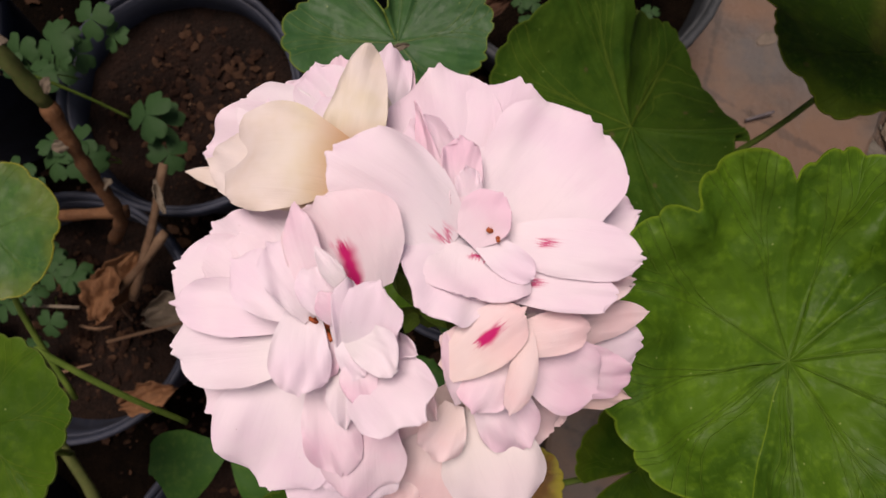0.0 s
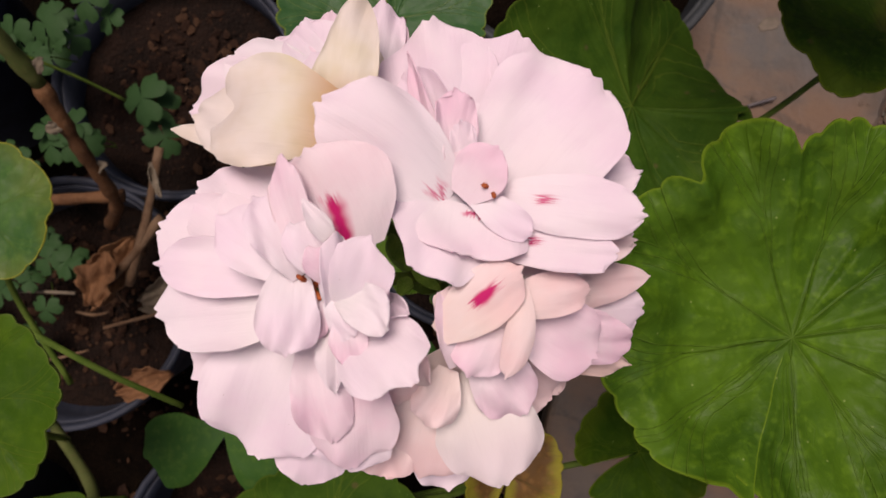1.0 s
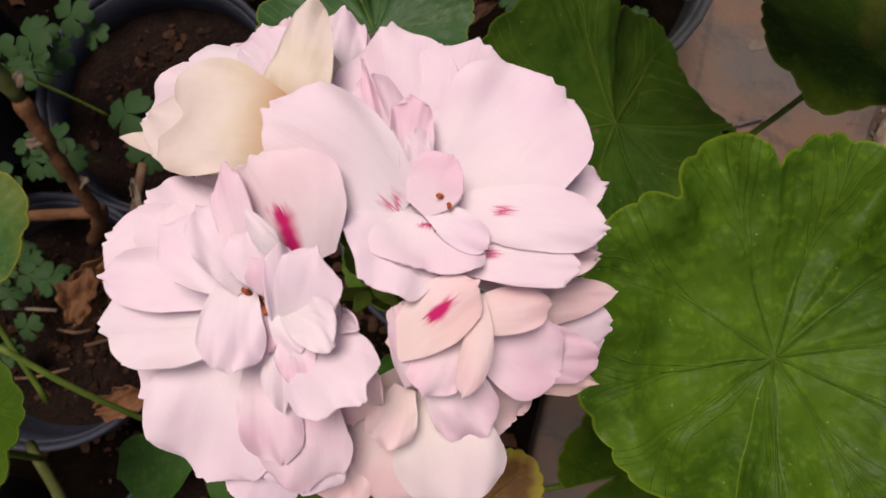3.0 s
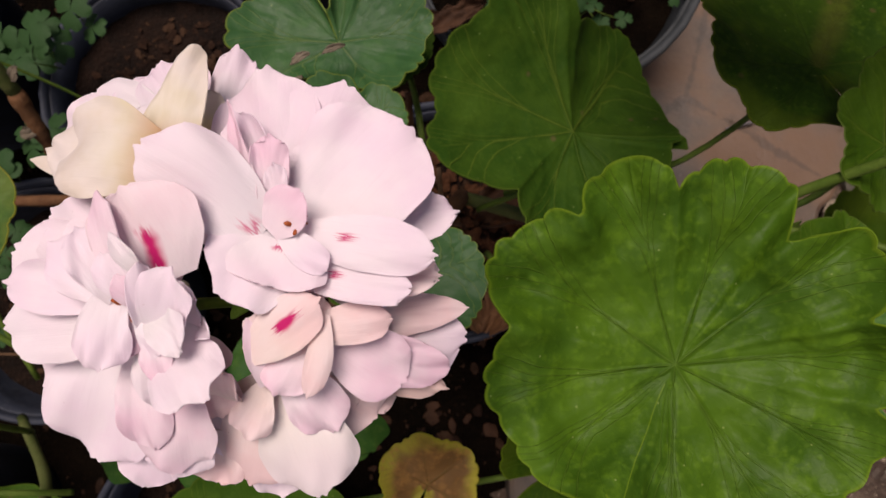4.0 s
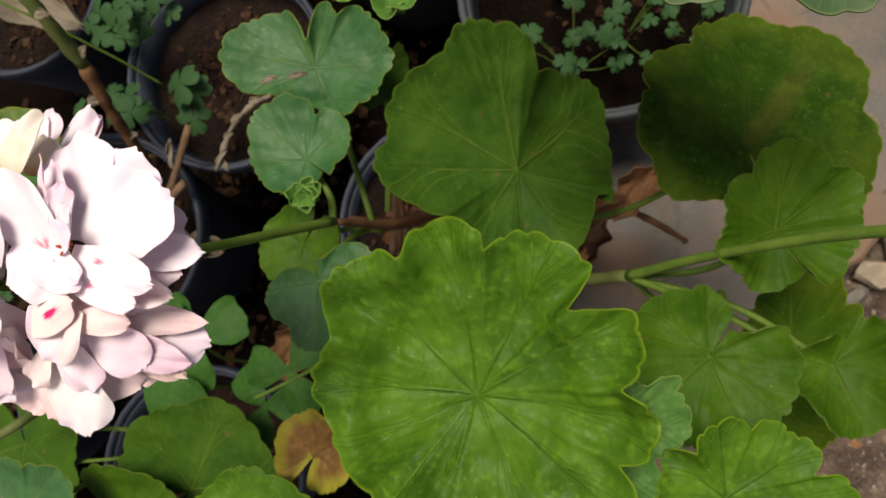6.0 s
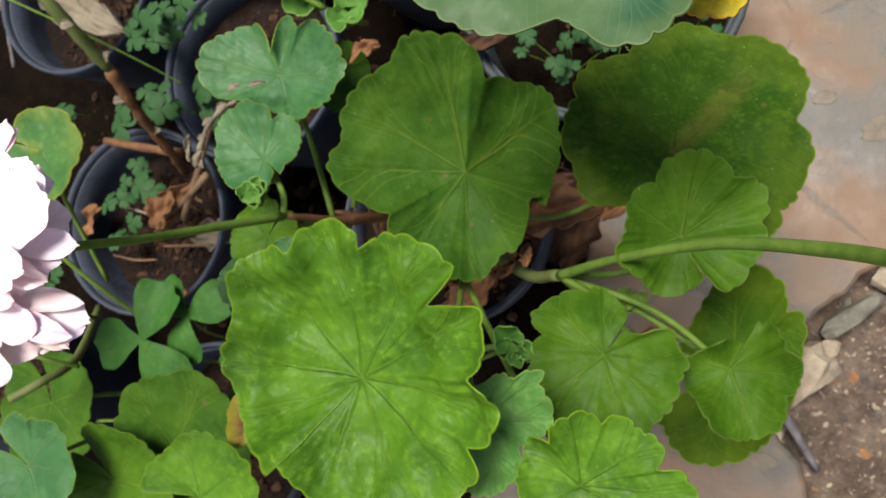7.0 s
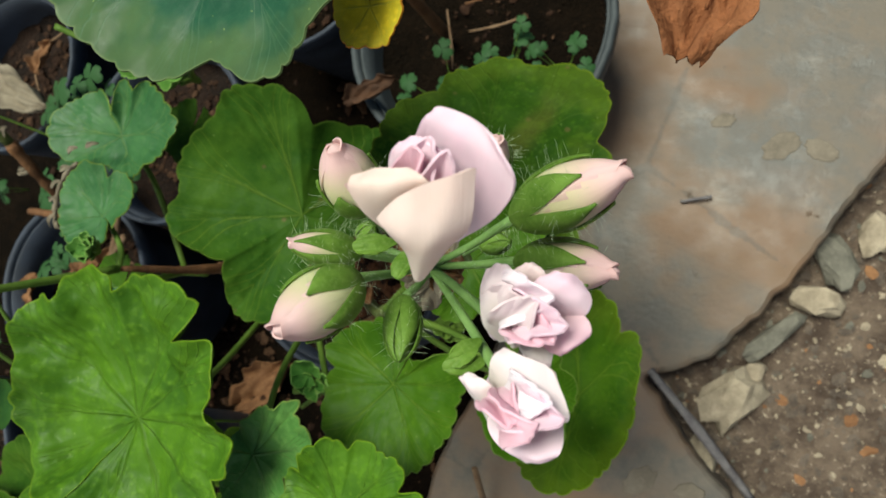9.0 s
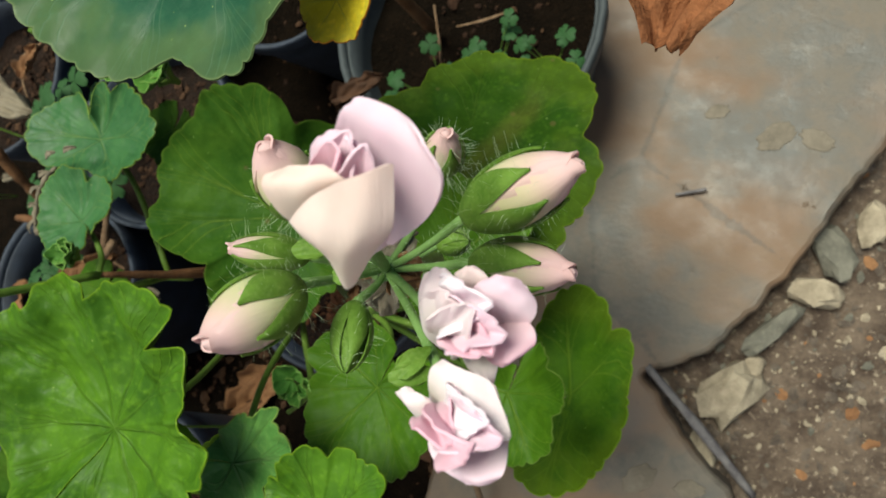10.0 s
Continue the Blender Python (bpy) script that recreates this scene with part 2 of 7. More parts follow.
M_SPROUT = leaf_material("leaf_sprout", (0.052, 0.150, 0.022), (0.092, 0.205, 0.036), (0.140, 0.250, 0.060), (0.140, 0.250, 0.050), 0.2, None, 0.45)
M_CLOVER = plain_material("clover", (0.01754, 0.05263, 0.01608), (0.03363, 0.08187, 0.02632), 120, 0.6, 0.2, 0.0004, 0.15)
M_TREFOIL = plain_material("trefoil", (0.018, 0.070, 0.010), (0.032, 0.100, 0.015), 34, 0.6, 0.3, 0.0006, 0.15, (0.10, 0.17, 0.03))
M_PETAL = petal_material("petal_pink", (0.874, 0.744, 0.838), (0.883, 0.828, 0.872))
M_PETAL_DEEP = petal_material("petal_deep", (0.865, 0.632, 0.747), (0.883, 0.763, 0.824))
M_BLOTCH = petal_material("petal_blotched", (0.874, 0.735, 0.814), (0.883, 0.818, 0.862), 1.0, None, (0.12, 0.21), 0.02)
M_MARKED = petal_material("petal_marked", (0.874, 0.744, 0.833), (0.883, 0.818, 0.862), 1.0, None, (0.30, 0.385), 0.02)
M_FLECK = petal_material("petal_flecked", (0.874, 0.744, 0.838), (0.883, 0.828, 0.872), 0.9, None, (0.03, 0.10), 0.04)
M_ROSEBASE = petal_material("petal_rosy_base", (0.865, 0.670, 0.766), (0.865, 0.651, 0.738), 0.8, None, (0.0, 0.16), 0.10)
M_FLAME = petal_material("petal_flamed", (0.874, 0.698, 0.757), (0.883, 0.781, 0.824), 1.0, None, (0.10, 0.52), 0.045)
M_PEACH_FLAME = petal_material("petal_peach_flamed", (0.874, 0.660, 0.651), (0.874, 0.735, 0.679), 1.0, None, (0.42, 0.72), 0.05, glow=(1.0, 0.87, 0.82))
M_BUDPETAL = petal_material("petal_in_bud", (0.681, 0.451, 0.451), (0.552, 0.570, 0.276), glow=(1.0, 0.92, 0.74), bloom=0.08, thin=0.30)
M_PEACH = petal_material("petal_peach", (0.874, 0.665, 0.675), (0.874, 0.753, 0.718), glow=(1.0, 0.87, 0.82))
M_CREAM = petal_material("petal_cream", (0.773, 0.699, 0.607), (0.718, 0.662, 0.423), 0.0, (0.52, 0.27, 0.10))
M_CREAMY = petal_material("petal_creamy", (0.750, 0.580, 0.535), (0.764, 0.653, 0.552), glow=(1.0, 0.88, 0.80), bloom=0.2, thin=0.30)
M_LILAC = petal_material("petal_lilac", (0.782, 0.561, 0.672), (0.782, 0.653, 0.708), bloom=0.25, thin=0.30)
M_ROSE = petal_material("petal_rose", (0.773, 0.460, 0.570), (0.782, 0.570, 0.635), bloom=0.2, thin=0.30)
M_SNOW = petal_material("petal_snow", (0.856, 0.772, 0.833), (0.846, 0.818, 0.824))
M_BUDWHITE = petal_material("petal_bud_white", (0.773, 0.644, 0.681), (0.754, 0.727, 0.644), bloom=0.2, thin=0.30)
M_WHITE = petal_material("petal_white", (0.874, 0.786, 0.814), (0.865, 0.818, 0.776))
M_STEM = plain_material("stem_green", (0.05994, 0.1093, 0.01548), (0.09873, 0.1551, 0.02537), 90, 0.5, 0.3, 0.0005, 0, None, 0.15)
M_BUDSTEM = plain_material("stem_hairy", (0.1207, 0.2097, 0.06063), (0.166, 0.2683, 0.08553), 200, 0.55, 0.4, 0.0004)
M_SEPAL = plain_material("sepal", (0.0645, 0.129, 0.01376), (0.129, 0.2193, 0.0344), 220, 0.5, 0.4, 0.0004, 0.15, (0.2064, 0.2752, 0.086))
M_BARK = plain_material("old_stem", (0.0817, 0.03526, 0.01548), (0.1462, 0.0688, 0.03096), 70, 0.75, 0.9, 0.0018, 0, (0.172, 0.1204, 0.0774))
M_OLDGREEN = plain_material("old_stem_green", (0.06132, 0.08712, 0.02262), (0.1032, 0.1225, 0.0387), 60, 0.6, 0.5, 0.001, 0, (0.1376, 0.0774, 0.043))
M_DRY = plain_material("dry_leaf", (0.1376, 0.0645, 0.03096), (0.2322, 0.1161, 0.0559), 45, 0.8, 0.8, 0.002, 0.12)
M_DRYPALE = plain_material("dry_leaf_pale", (0.130, 0.105, 0.076), (0.195, 0.162, 0.120), 40, 0.85, 0.7, 0.002, 0.1)
M_RUST = plain_material("dry_leaf_rust", (0.1462, 0.05332, 0.02236), (0.2322, 0.0903, 0.0387), 60, 0.8, 0.9, 0.002, 0.12)
M_DRYDARK = plain_material("dry_leaf_dark", (0.03311, 0.01625, 0.009632), (0.06923, 0.03311, 0.01806), 45, 0.75, 0.8, 0.002)
M_TWIG = plain_material("twig", (0.09675, 0.05321, 0.02902), (0.1741, 0.1112, 0.06773), 80, 0.8, 0.7, 0.001)
M_FIBRE = plain_material("fibre", (0.0290, 0.0135, 0.0065), (0.0600, 0.0310, 0.0170), 120, 0.85, 0.5, 0.001)
M_CHIP = plain_material("bark_chip", (0.01161, 0.00516, 0.002903), (0.02967, 0.01354, 0.007095), 120, 0.85, 0.6, 0.001)
M_REDBARK = plain_material("red_bark", (0.045, 0.017, 0.008), (0.11, 0.045, 0.02), 120, 0.85, 0.6, 0.001)
M_GREYTWIG = plain_material("twig_grey", (0.08256, 0.07224, 0.0774), (0.1548, 0.1393, 0.1393), 80, 0.8, 0.7, 0.001)
M_HAIR = plain_material("plant_hair", (0.3268, 0.3956, 0.2408), (0.43, 0.4988, 0.344), 80, 0.5, 0.0, 0.001)
M_ANTHER = plain_material("anther", (0.2408, 0.0473, 0.01548), (0.3956, 0.1032, 0.0344), 400, 0.7, 0.5, 0.0005)
M_POT = plain_material("pot_plastic", (0.0095, 0.0130, 0.0230), (0.0200, 0.0270, 0.0460), 35, 0.7, 0.25, 0.0008, 0, (0.06, 0.065, 0.08), 0.5)
M_POTGREY = plain_material("pot_grey", (0.0325, 0.0374, 0.0406), (0.0488, 0.0536, 0.0569), 30, 0.55, 0.25, 0.0008)
M_SLAB = slab_material()
M_FLAKE = plain_material("split_stone", (0.0989, 0.08084, 0.06192), (0.1591, 0.1307, 0.1015), 45, 0.75, 0.6, 0.001)
M_POTSOIL = soil_material("potting_soil", (0.0060, 0.0029, 0.0016), (0.0135, 0.0062, 0.0034), (0.0330, 0.0155, 0.0088), 40)
# near-black soil: the shade in the gaps between pots is in its colour
M_SHADESOIL = soil_material("shaded_soil", (0.0034, 0.0024, 0.0016), (0.0066, 0.0042, 0.0026), (0.0150, 0.0085, 0.0048), 40, 0.03)
M_SOIL = soil_material("garden_soil", (0.04637, 0.0309, 0.02318), (0.1256, 0.0908, 0.06761), (0.2898, 0.227, 0.1739), 30)
M_GRIT = plain_material("grit", (0.0516, 0.0387, 0.03096), (0.1118, 0.086, 0.0688), 60, 0.9, 0.6, 0.001)
M_PALESTONE = plain_material("pale_stone", (0.1901, 0.1509, 0.1096), (0.3354, 0.2739, 0.2012), 60, 0.85, 0.9, 0.002, 0, (0.086, 0.0688, 0.0516))
M_GREYSTONE = plain_material("grey_stone", (0.0774, 0.07095, 0.05805), (0.1419, 0.129, 0.1045), 35, 0.8, 0.8, 0.002)

# ---- mesh helpers ----
UP = Vector((0, 0, 1))


def mesh_object(name, verts, faces, material, parent=None, uvs=None, smooth=True):
    me = bpy.data.meshes.new(name)
    me.from_pydata([tuple(v) for v in verts], [], faces)
    me.materials.append(material)
    if uvs is not None:
        layer = me.uv_layers.new(name="polar")
        index = np.empty(len(me.loops), dtype=np.int32)
        me.loops.foreach_get("vertex_index", index)
        layer.data.foreach_set("uv", np.asarray(uvs, dtype=np.float32)[index].ravel())
    if smooth:
        me.polygons.foreach_set("use_smooth", [True] * len(me.polygons))
    me.update()
    ob = new(name, me)
    if parent:
        ob.parent = parent
    return ob


def thing(name, label, category, group="", at=(0, 0, 0)):
    ob = new(name)
    ob.location = at
    ob.empty_display_size = 0.01
    return tagged(ob, label, category, group)


def grid_faces(nu, nv, closed=False, base=0, flip=False):
    out = []
    for i in range(nu - 1):
        for j in range(nv if closed else nv - 1):
            a, b = base + i * nv + j, base + i * nv + (j + 1) % nv
            c, d = b + nv, a + nv
            out.append((a, d, c, b) if flip else (a, b, c, d))
    return out


def sheet(name, pts, uvs, material, parent, thick):
    """A thin two-sided blade from a grid of points pts[i][j]."""
    nu, nv = pts.shape[:2]
    du, dv = np.gradient(pts, axis=0), np.gradient(pts, axis=1)
    nor = np.cross(du, dv)
    nor /= np.maximum(np.linalg.norm(nor, axis=2, keepdims=True), 1e-12)
    top, bot = pts + nor * thick / 2, pts - nor * thick / 2
    verts = np.concatenate([top.reshape(-1, 3), bot.reshape(-1, 3)])
    n = nu * nv
    faces = grid_faces(nu, nv) + grid_faces(nu, nv, base=n, flip=True)
    rim = [(i, 0) for i in range(nu)] + [(nu - 1, j) for j in range(1, nv)] + [(i, nv - 1) for i in range(nu - 2, -1, -1)] + [(0, j) for j in range(nv - 2, 0, -1)]
    ids = [i * nv + j for i, j in rim]
    m = len(ids)
    verts = np.concatenate([verts, verts[ids], verts[[i + n for i in ids]]])
    for i in range(m):
        a, b = 2 * n + i, 2 * n + (i + 1) % m
        faces.append((b, a, a + m, b + m))
    flat = uvs.reshape(-1, 2)
    return mesh_object(name, verts, faces, material, parent, np.concatenate([flat, flat, flat[ids], flat[ids]]))


def spline(points, steps):
    """Catmull-Rom through the points."""
    p = [np.array(q, float) for q in points]
    p = [2 * p[0] - p[1]] + p + [2 * p[-1] - p[-2]]
    out = []
    for i in range(1, len(p) - 2):
        for s in range(steps):
            t = s / steps
            out.append(0.5 * (2 * p[i] + (p[i + 1] - p[i - 1]) * t + (2 * p[i - 1] - 5 * p[i] + 4 * p[i + 1] - p[i + 2]) * t * t + (3 * p[i] - p[i - 1] - 3 * p[i + 1] + p[i + 2]) * t ** 3))
    out.append(p[-2])
    return np.array(out)


def tube_data(points, radii, sides=8, steps=6, knobs=0.0, rnd=None):
    path = spline(points, steps) if len(points) > 2 else np.linspace(points[0], points[1], steps + 1)
    n = len(path)
    rad = np.interp(np.linspace(0, 1, n), np.linspace(0, 1, len(radii)), radii)
    if knobs and rnd:
        rad = rad * np.array([1 + rnd.uniform(-knobs, knobs) for _ in range(n)])
    verts, side = [], None
    for i in range(n):
        d = path[min(i + 1, n - 1)] - path[max(i - 1, 0)]
        d = d / (np.linalg.norm(d) + 1e-12)
        if side is None:
            side = np.cross(d, (0.3, 0.5, 0.8))
        side = side - d * np.dot(side, d)
        side /= np.linalg.norm(side) + 1e-12
        other = np.cross(d, side)
        for j in range(sides):
            a = 2 * math.pi * j / sides
            verts.append(path[i] + rad[i] * (math.cos(a) * side + math.sin(a) * other))
    faces = grid_faces(n, sides, True) + [tuple(range(sides))[::-1], tuple((n - 1) * sides + j for j in range(sides))]
    return verts, faces


def tube(name, points, radii, material, parent=None, sides=8, steps=6, knobs=0.0, seed=1):
    v, f = tube_data(points, radii, sides, steps, knobs, random.Random(seed))
    return mesh_object(name, v, f, material, parent)


def bundle(name, pieces, material, parent=None):
    """Many small meshes of one stuff joined into one."""
    verts, faces = [], []
    for v, f in pieces:
        n = len(verts)
        verts += [tuple(q) for q in v]
        faces += [tuple(i + n for i in q) for q in f]
    return mesh_object(name, verts, faces, material, parent)


# ---- leaves ----
def leaf(parent, centre, radius, spin, slope=(0, 0), material=None, lobes=7, depth=0.13, teeth=4, gap=6, cup=0.15, wave=0.05, ecc=0.12,
         fold=0.0, seed=1, stalk=None, label="", name="leaf", wide=1.0, pucker=0.022, scallop=0.046, outline=None, sag=None):
    """A zonal geranium leaf: a lobed, scalloped round blade with a sinus at the stalk. spin: the sinus's way in plan, degrees.
    outline: its lobes, each from its notch on, as (turn, reach) round the stalk's end; without it they are drawn at random."""
    rnd = random.Random(seed)
    cuts = [((i + 1) / lobes + rnd.uniform(-0.028, 0.028), depth * rnd.uniform(0.45, 1.3)) for i in range(lobes - 1)]
    if outline:
        cuts = [(lobe_at[0][0], 0.0) for lobe_at in outline[1:]]
    lobes = len(cuts) + 1
    nt, nr = (281, 30) if radius > 0.03 else (181, 17)
    phase = rnd.uniform(0, 6.28)
    g = radians(gap)
    th = np.linspace(g, 2 * math.pi - g, nt)
    q = th / (2 * math.pi)
    edges = [0.0] + [c[0] for c in cuts] + [1.0]
    p = np.interp(q, edges, np.arange(lobes + 1))
    notch = np.zeros(nt)
    for c, d in cuts:
        notch = np.maximum(notch, d * np.exp(-np.abs(q - c) / 0.024))
        notch = np.maximum(notch, 0.62 * d * np.exp(-((q - c) / 0.055) ** 2))
    swell = np.array([rnd.uniform(0.95, 1.05) for _ in range(lobes)])
    blend = np.interp(p, np.arange(lobes) + 0.5, swell)
    tt = q * (lobes * teeth) + 0.25 * np.sin(q * 41 + seed) + 0.2 * np.sin(q * 23 + 2 * seed)
    tooth = np.abs(np.sin(math.pi * tt)) ** 0.7
    rim = radius * blend * (1 - notch) * (1 - scallop * (1 - tooth)) * (1 - ecc * np.cos(th)) * (1 + 0.02 * np.sin(q * 31 + phase))
    corner = np.clip(np.minimum(q, 1 - q) / 0.06, 0, 1)
    rim = rim * (0.80 + 0.20 * np.sqrt(1 - (1 - corner) ** 2))
    if outline:
        curve, peaks = [], []
        for i, one in enumerate(outline):
            ends = one + ([outline[i + 1][0]] if i + 1 < len(outline) else [])
            curve += [tuple(q2) for q2 in (spline(ends, 8) if len(ends) > 2 else np.array(ends))]
            peaks.append(max(ends[1:-1] or ends, key=lambda w: w[1] - 2.0 * abs(w[0] - (ends[0][0] + ends[-1][0]) / 2))[0])
        curve.sort()
        rim = radius * np.interp(q, [w[0] for w in curve], [w[1] for w in curve])
        count = 34 if radius > 0.045 else 24
        walk_on = np.cumsum(rim)
        tt = walk_on / walk_on[-1] * count + 0.3 * np.sin(q * 37 + seed) + 0.2 * np.sin(q * 71 + 2 * seed)
        rim = rim * (1 - (0.035 if radius > 0.045 else 0.055) * (1 - np.abs(np.sin(math.pi * tt)) ** 0.6))
        stops = sorted({0.0: 0.0, 1.0: float(lobes), **{x0[0][0]: float(i + 1) for i, x0 in enumerate(outline[1:])}, **{x0: i + 0.5 for i, x0 in enumerate(peaks)}}.items())
        p = np.interp(q, [w[0] for w in stops], [w[1] for w in stops])
    s = np.linspace(0.0005, 1, nr) ** 0.85
    S, T = np.meshgrid(s, th, indexing="ij")
    Rr = S * rim[None, :]
    pp = np.broadcast_to(p[None, :], S.shape)
    # the sinus opens outwards in a curve
    bend = radians(6 if gap >= 4 else 1) * S ** 2 * np.cos(T / 2) + radians(16 if gap < 0 else 5) * S ** 2 * np.exp(-1.8 * np.minimum(T - g, 2 * math.pi - g - T))
    A = T if outline else T + bend
    X, Y = Rr * np.cos(A), Rr * np.sin(A) * wide
    off = np.abs(pp - np.floor(pp) - 0.5)
    Z = radius * (cup * S ** 2 + 0.22 * wave * S ** 2.5 * np.cos(2 * math.pi * pp + 0.4) + 1.3 * wave * S ** 2.5 * np.sin(3 * T + phase) + 0.6 * wave * S ** 3 * np.sin(5 * T + 2.3 * phase) - 0.007 * np.exp(-(off * S * 22) ** 2) * np.clip(S * 6, 0, 1))
    Z += radius * fold * np.abs(np.sin(T)) * S
    if sag:
        Z -= radius * sag[2] * S * np.clip(np.sin(math.pi * np.clip((T / (2 * math.pi) - sag[0]) / (sag[1] - sag[0]), 0, 1)), 0, 1)
    if gap < 0:
        Z += radius * 0.055 * S * np.clip(1 - (2 * math.pi - g - T) / 0.9, 0, 1)
    fx, fy = X / radius * 3.1 + seed * 1.7, Y / radius * 3.1
    Z += radius * pucker * (np.sin(fx * 2.3 + 1.3 * np.sin(fy * 1.9)) * np.sin(fy * 2.9 + 1.1 * np.sin(fx * 1.7))) * S
    Z += radius * pucker * 0.35 * np.sin(fx * 6.1 + fy * 1.7) * np.sin(fy * 5.3 - fx * 2.2) * S
    Z += radius * 0.05 * pucker * np.sin(fx * 11.3 + 1.9 * np.sin(fy * 7.1)) * np.sin(fy * 10.7 + 1.5 * np.sin(fx * 8.3)) * np.clip(S * 2, 0, 1)
    n = Vector((-slope[0], -slope[1], 1)).normalized()
    x = Vector((math.cos(radians(spin)), math.sin(radians(spin)), 0))
    x = (x - n * x.dot(n)).normalized()
    y = n.cross(x)
    pts = np.array(centre)[None, None, :] + X[..., None] * np.array(x) + Y[..., None] * np.array(y) + Z[..., None] * np.array(n)
    side_way = np.minimum(T - g, 2 * math.pi - g - T)
    rand = np.where((side_way < 1.0) & (S > 0.12), 1 - 1.6 * S * np.sin(np.clip(side_way, 0, 1.2)), 0)
    ob = sheet(name, pts, np.stack([pp, np.maximum(S, rand)], -1), material, parent, 0.0006)
    if label:
        tagged(ob, label)
    if stalk is not None:
        c = Vector(centre)
        mid = c + (Vector(stalk) - c) * 0.45 + x * radius * 0.25 - n * radius * 0.15
        tube("petiole", [tuple(c - n * 0.0022), tuple(mid), tuple(stalk)], (0.0013, 0.0016, 0.0018), M_STEM, ob, 7, 6)
    return ob


def petal(parent, base, tip, width, material, arch=0.12, cup=0.10, roll=0.0, ruffle=0.085, round_tip=0.62, seed=1, label="", curl=0.0, name="petal", fray=1.0):
    """A petal from its claw to its tip. arch lifts its middle, cup lifts its sides, curl bends the tip, roll turns it about its length."""
    rnd = random.Random(seed * 7 + 3)
    b, e = np.array(base, float), np.array(tip, float)
    ax = e - b
    ln = np.linalg.norm(ax)
    ax = ax / ln
    nor = np.array((0.0, 0.0, 1.0))
    nor = nor - ax * nor.dot(ax)
    nor /= np.linalg.norm(nor)
    side = np.cross(nor, ax)
    c, s = math.cos(radians(roll)), math.sin(radians(roll))
    side, nor = c * side + s * nor, c * nor - s * side
    nu, nv = 18, 47
    U, V = np.meshgrid(np.linspace(0, 1, nu) ** 0.9, np.linspace(-1, 1, nv), indexing="ij")
    ph = [rnd.uniform(0, 6.28) for _ in range(4)]
    al = V * radians(76)
    reach = np.cos(al) ** (1.0 if round_tip > 0.5 else 2.2)
    reach = reach * (1 + 0.05 * fray * np.sin(V * 4 + ph[2]) + 0.022 * fray * np.sin(V * 11 + ph[0]) + fray * 0.010 * np.sin(V * 23 + ph[1]) + fray * 0.009 * np.sin(V * 41 + ph[3]) * np.sin(V * 9 + ph[1]))
    jag = np.array([rnd.uniform(-0.008, 0.006) for _ in range(nv)])
    reach = reach * (1 + fray * jag[None, :])
    along = ln * U * reach * np.cos(al)
    rel = np.clip(along / ln, 0, 1)
    claw = 0.42 + 0.58 * np.sin(np.clip(rel / 0.6, 0, 1) * math.pi / 2)
    across = width * U * reach * np.sin(al) * claw * (1.0 if round_tip > 0.5 else 1.25) * 1.08
    U, V = rel, np.clip(across / (width / 2), -1.2, 1.2)
    lift = ln * arch * 4 * U * (1 - U) + width * cup * V ** 2 * U + ln * curl * np.clip(U - 0.55, 0, 1) ** 2 * 4
    edge = np.clip(np.hypot(U - 0.45, 0.5 * V) / 0.55, 0, 1.2)
    lift = lift + width * ruffle * (np.sin(U * 5.5 + ph[0] + V * 1.4) * V * np.abs(V) + 0.7 * np.sin(V * 4.2 + ph[1]) * U ** 1.5)
    lift = lift + width * ruffle * edge ** 2 * (0.7 * np.sin(V * 8 + U * 4 + ph[3]) + 0.35 * np.sin(V * 17 - U * 9 + ph[2]))
    lift = lift + width * ruffle * 0.45 * np.sin(V * 6 + 2.5 * np.sin(U * 4 + ph[0])) * np.sin(U * 3.1)
    pts = b + along[..., None] * ax + across[..., None] * side + lift[..., None] * nor
    ob = sheet(name, pts, np.stack([(V + 1) / 2, U], -1), material, parent, 0.00035)
    if label:
        tagged(ob, label)
    return ob


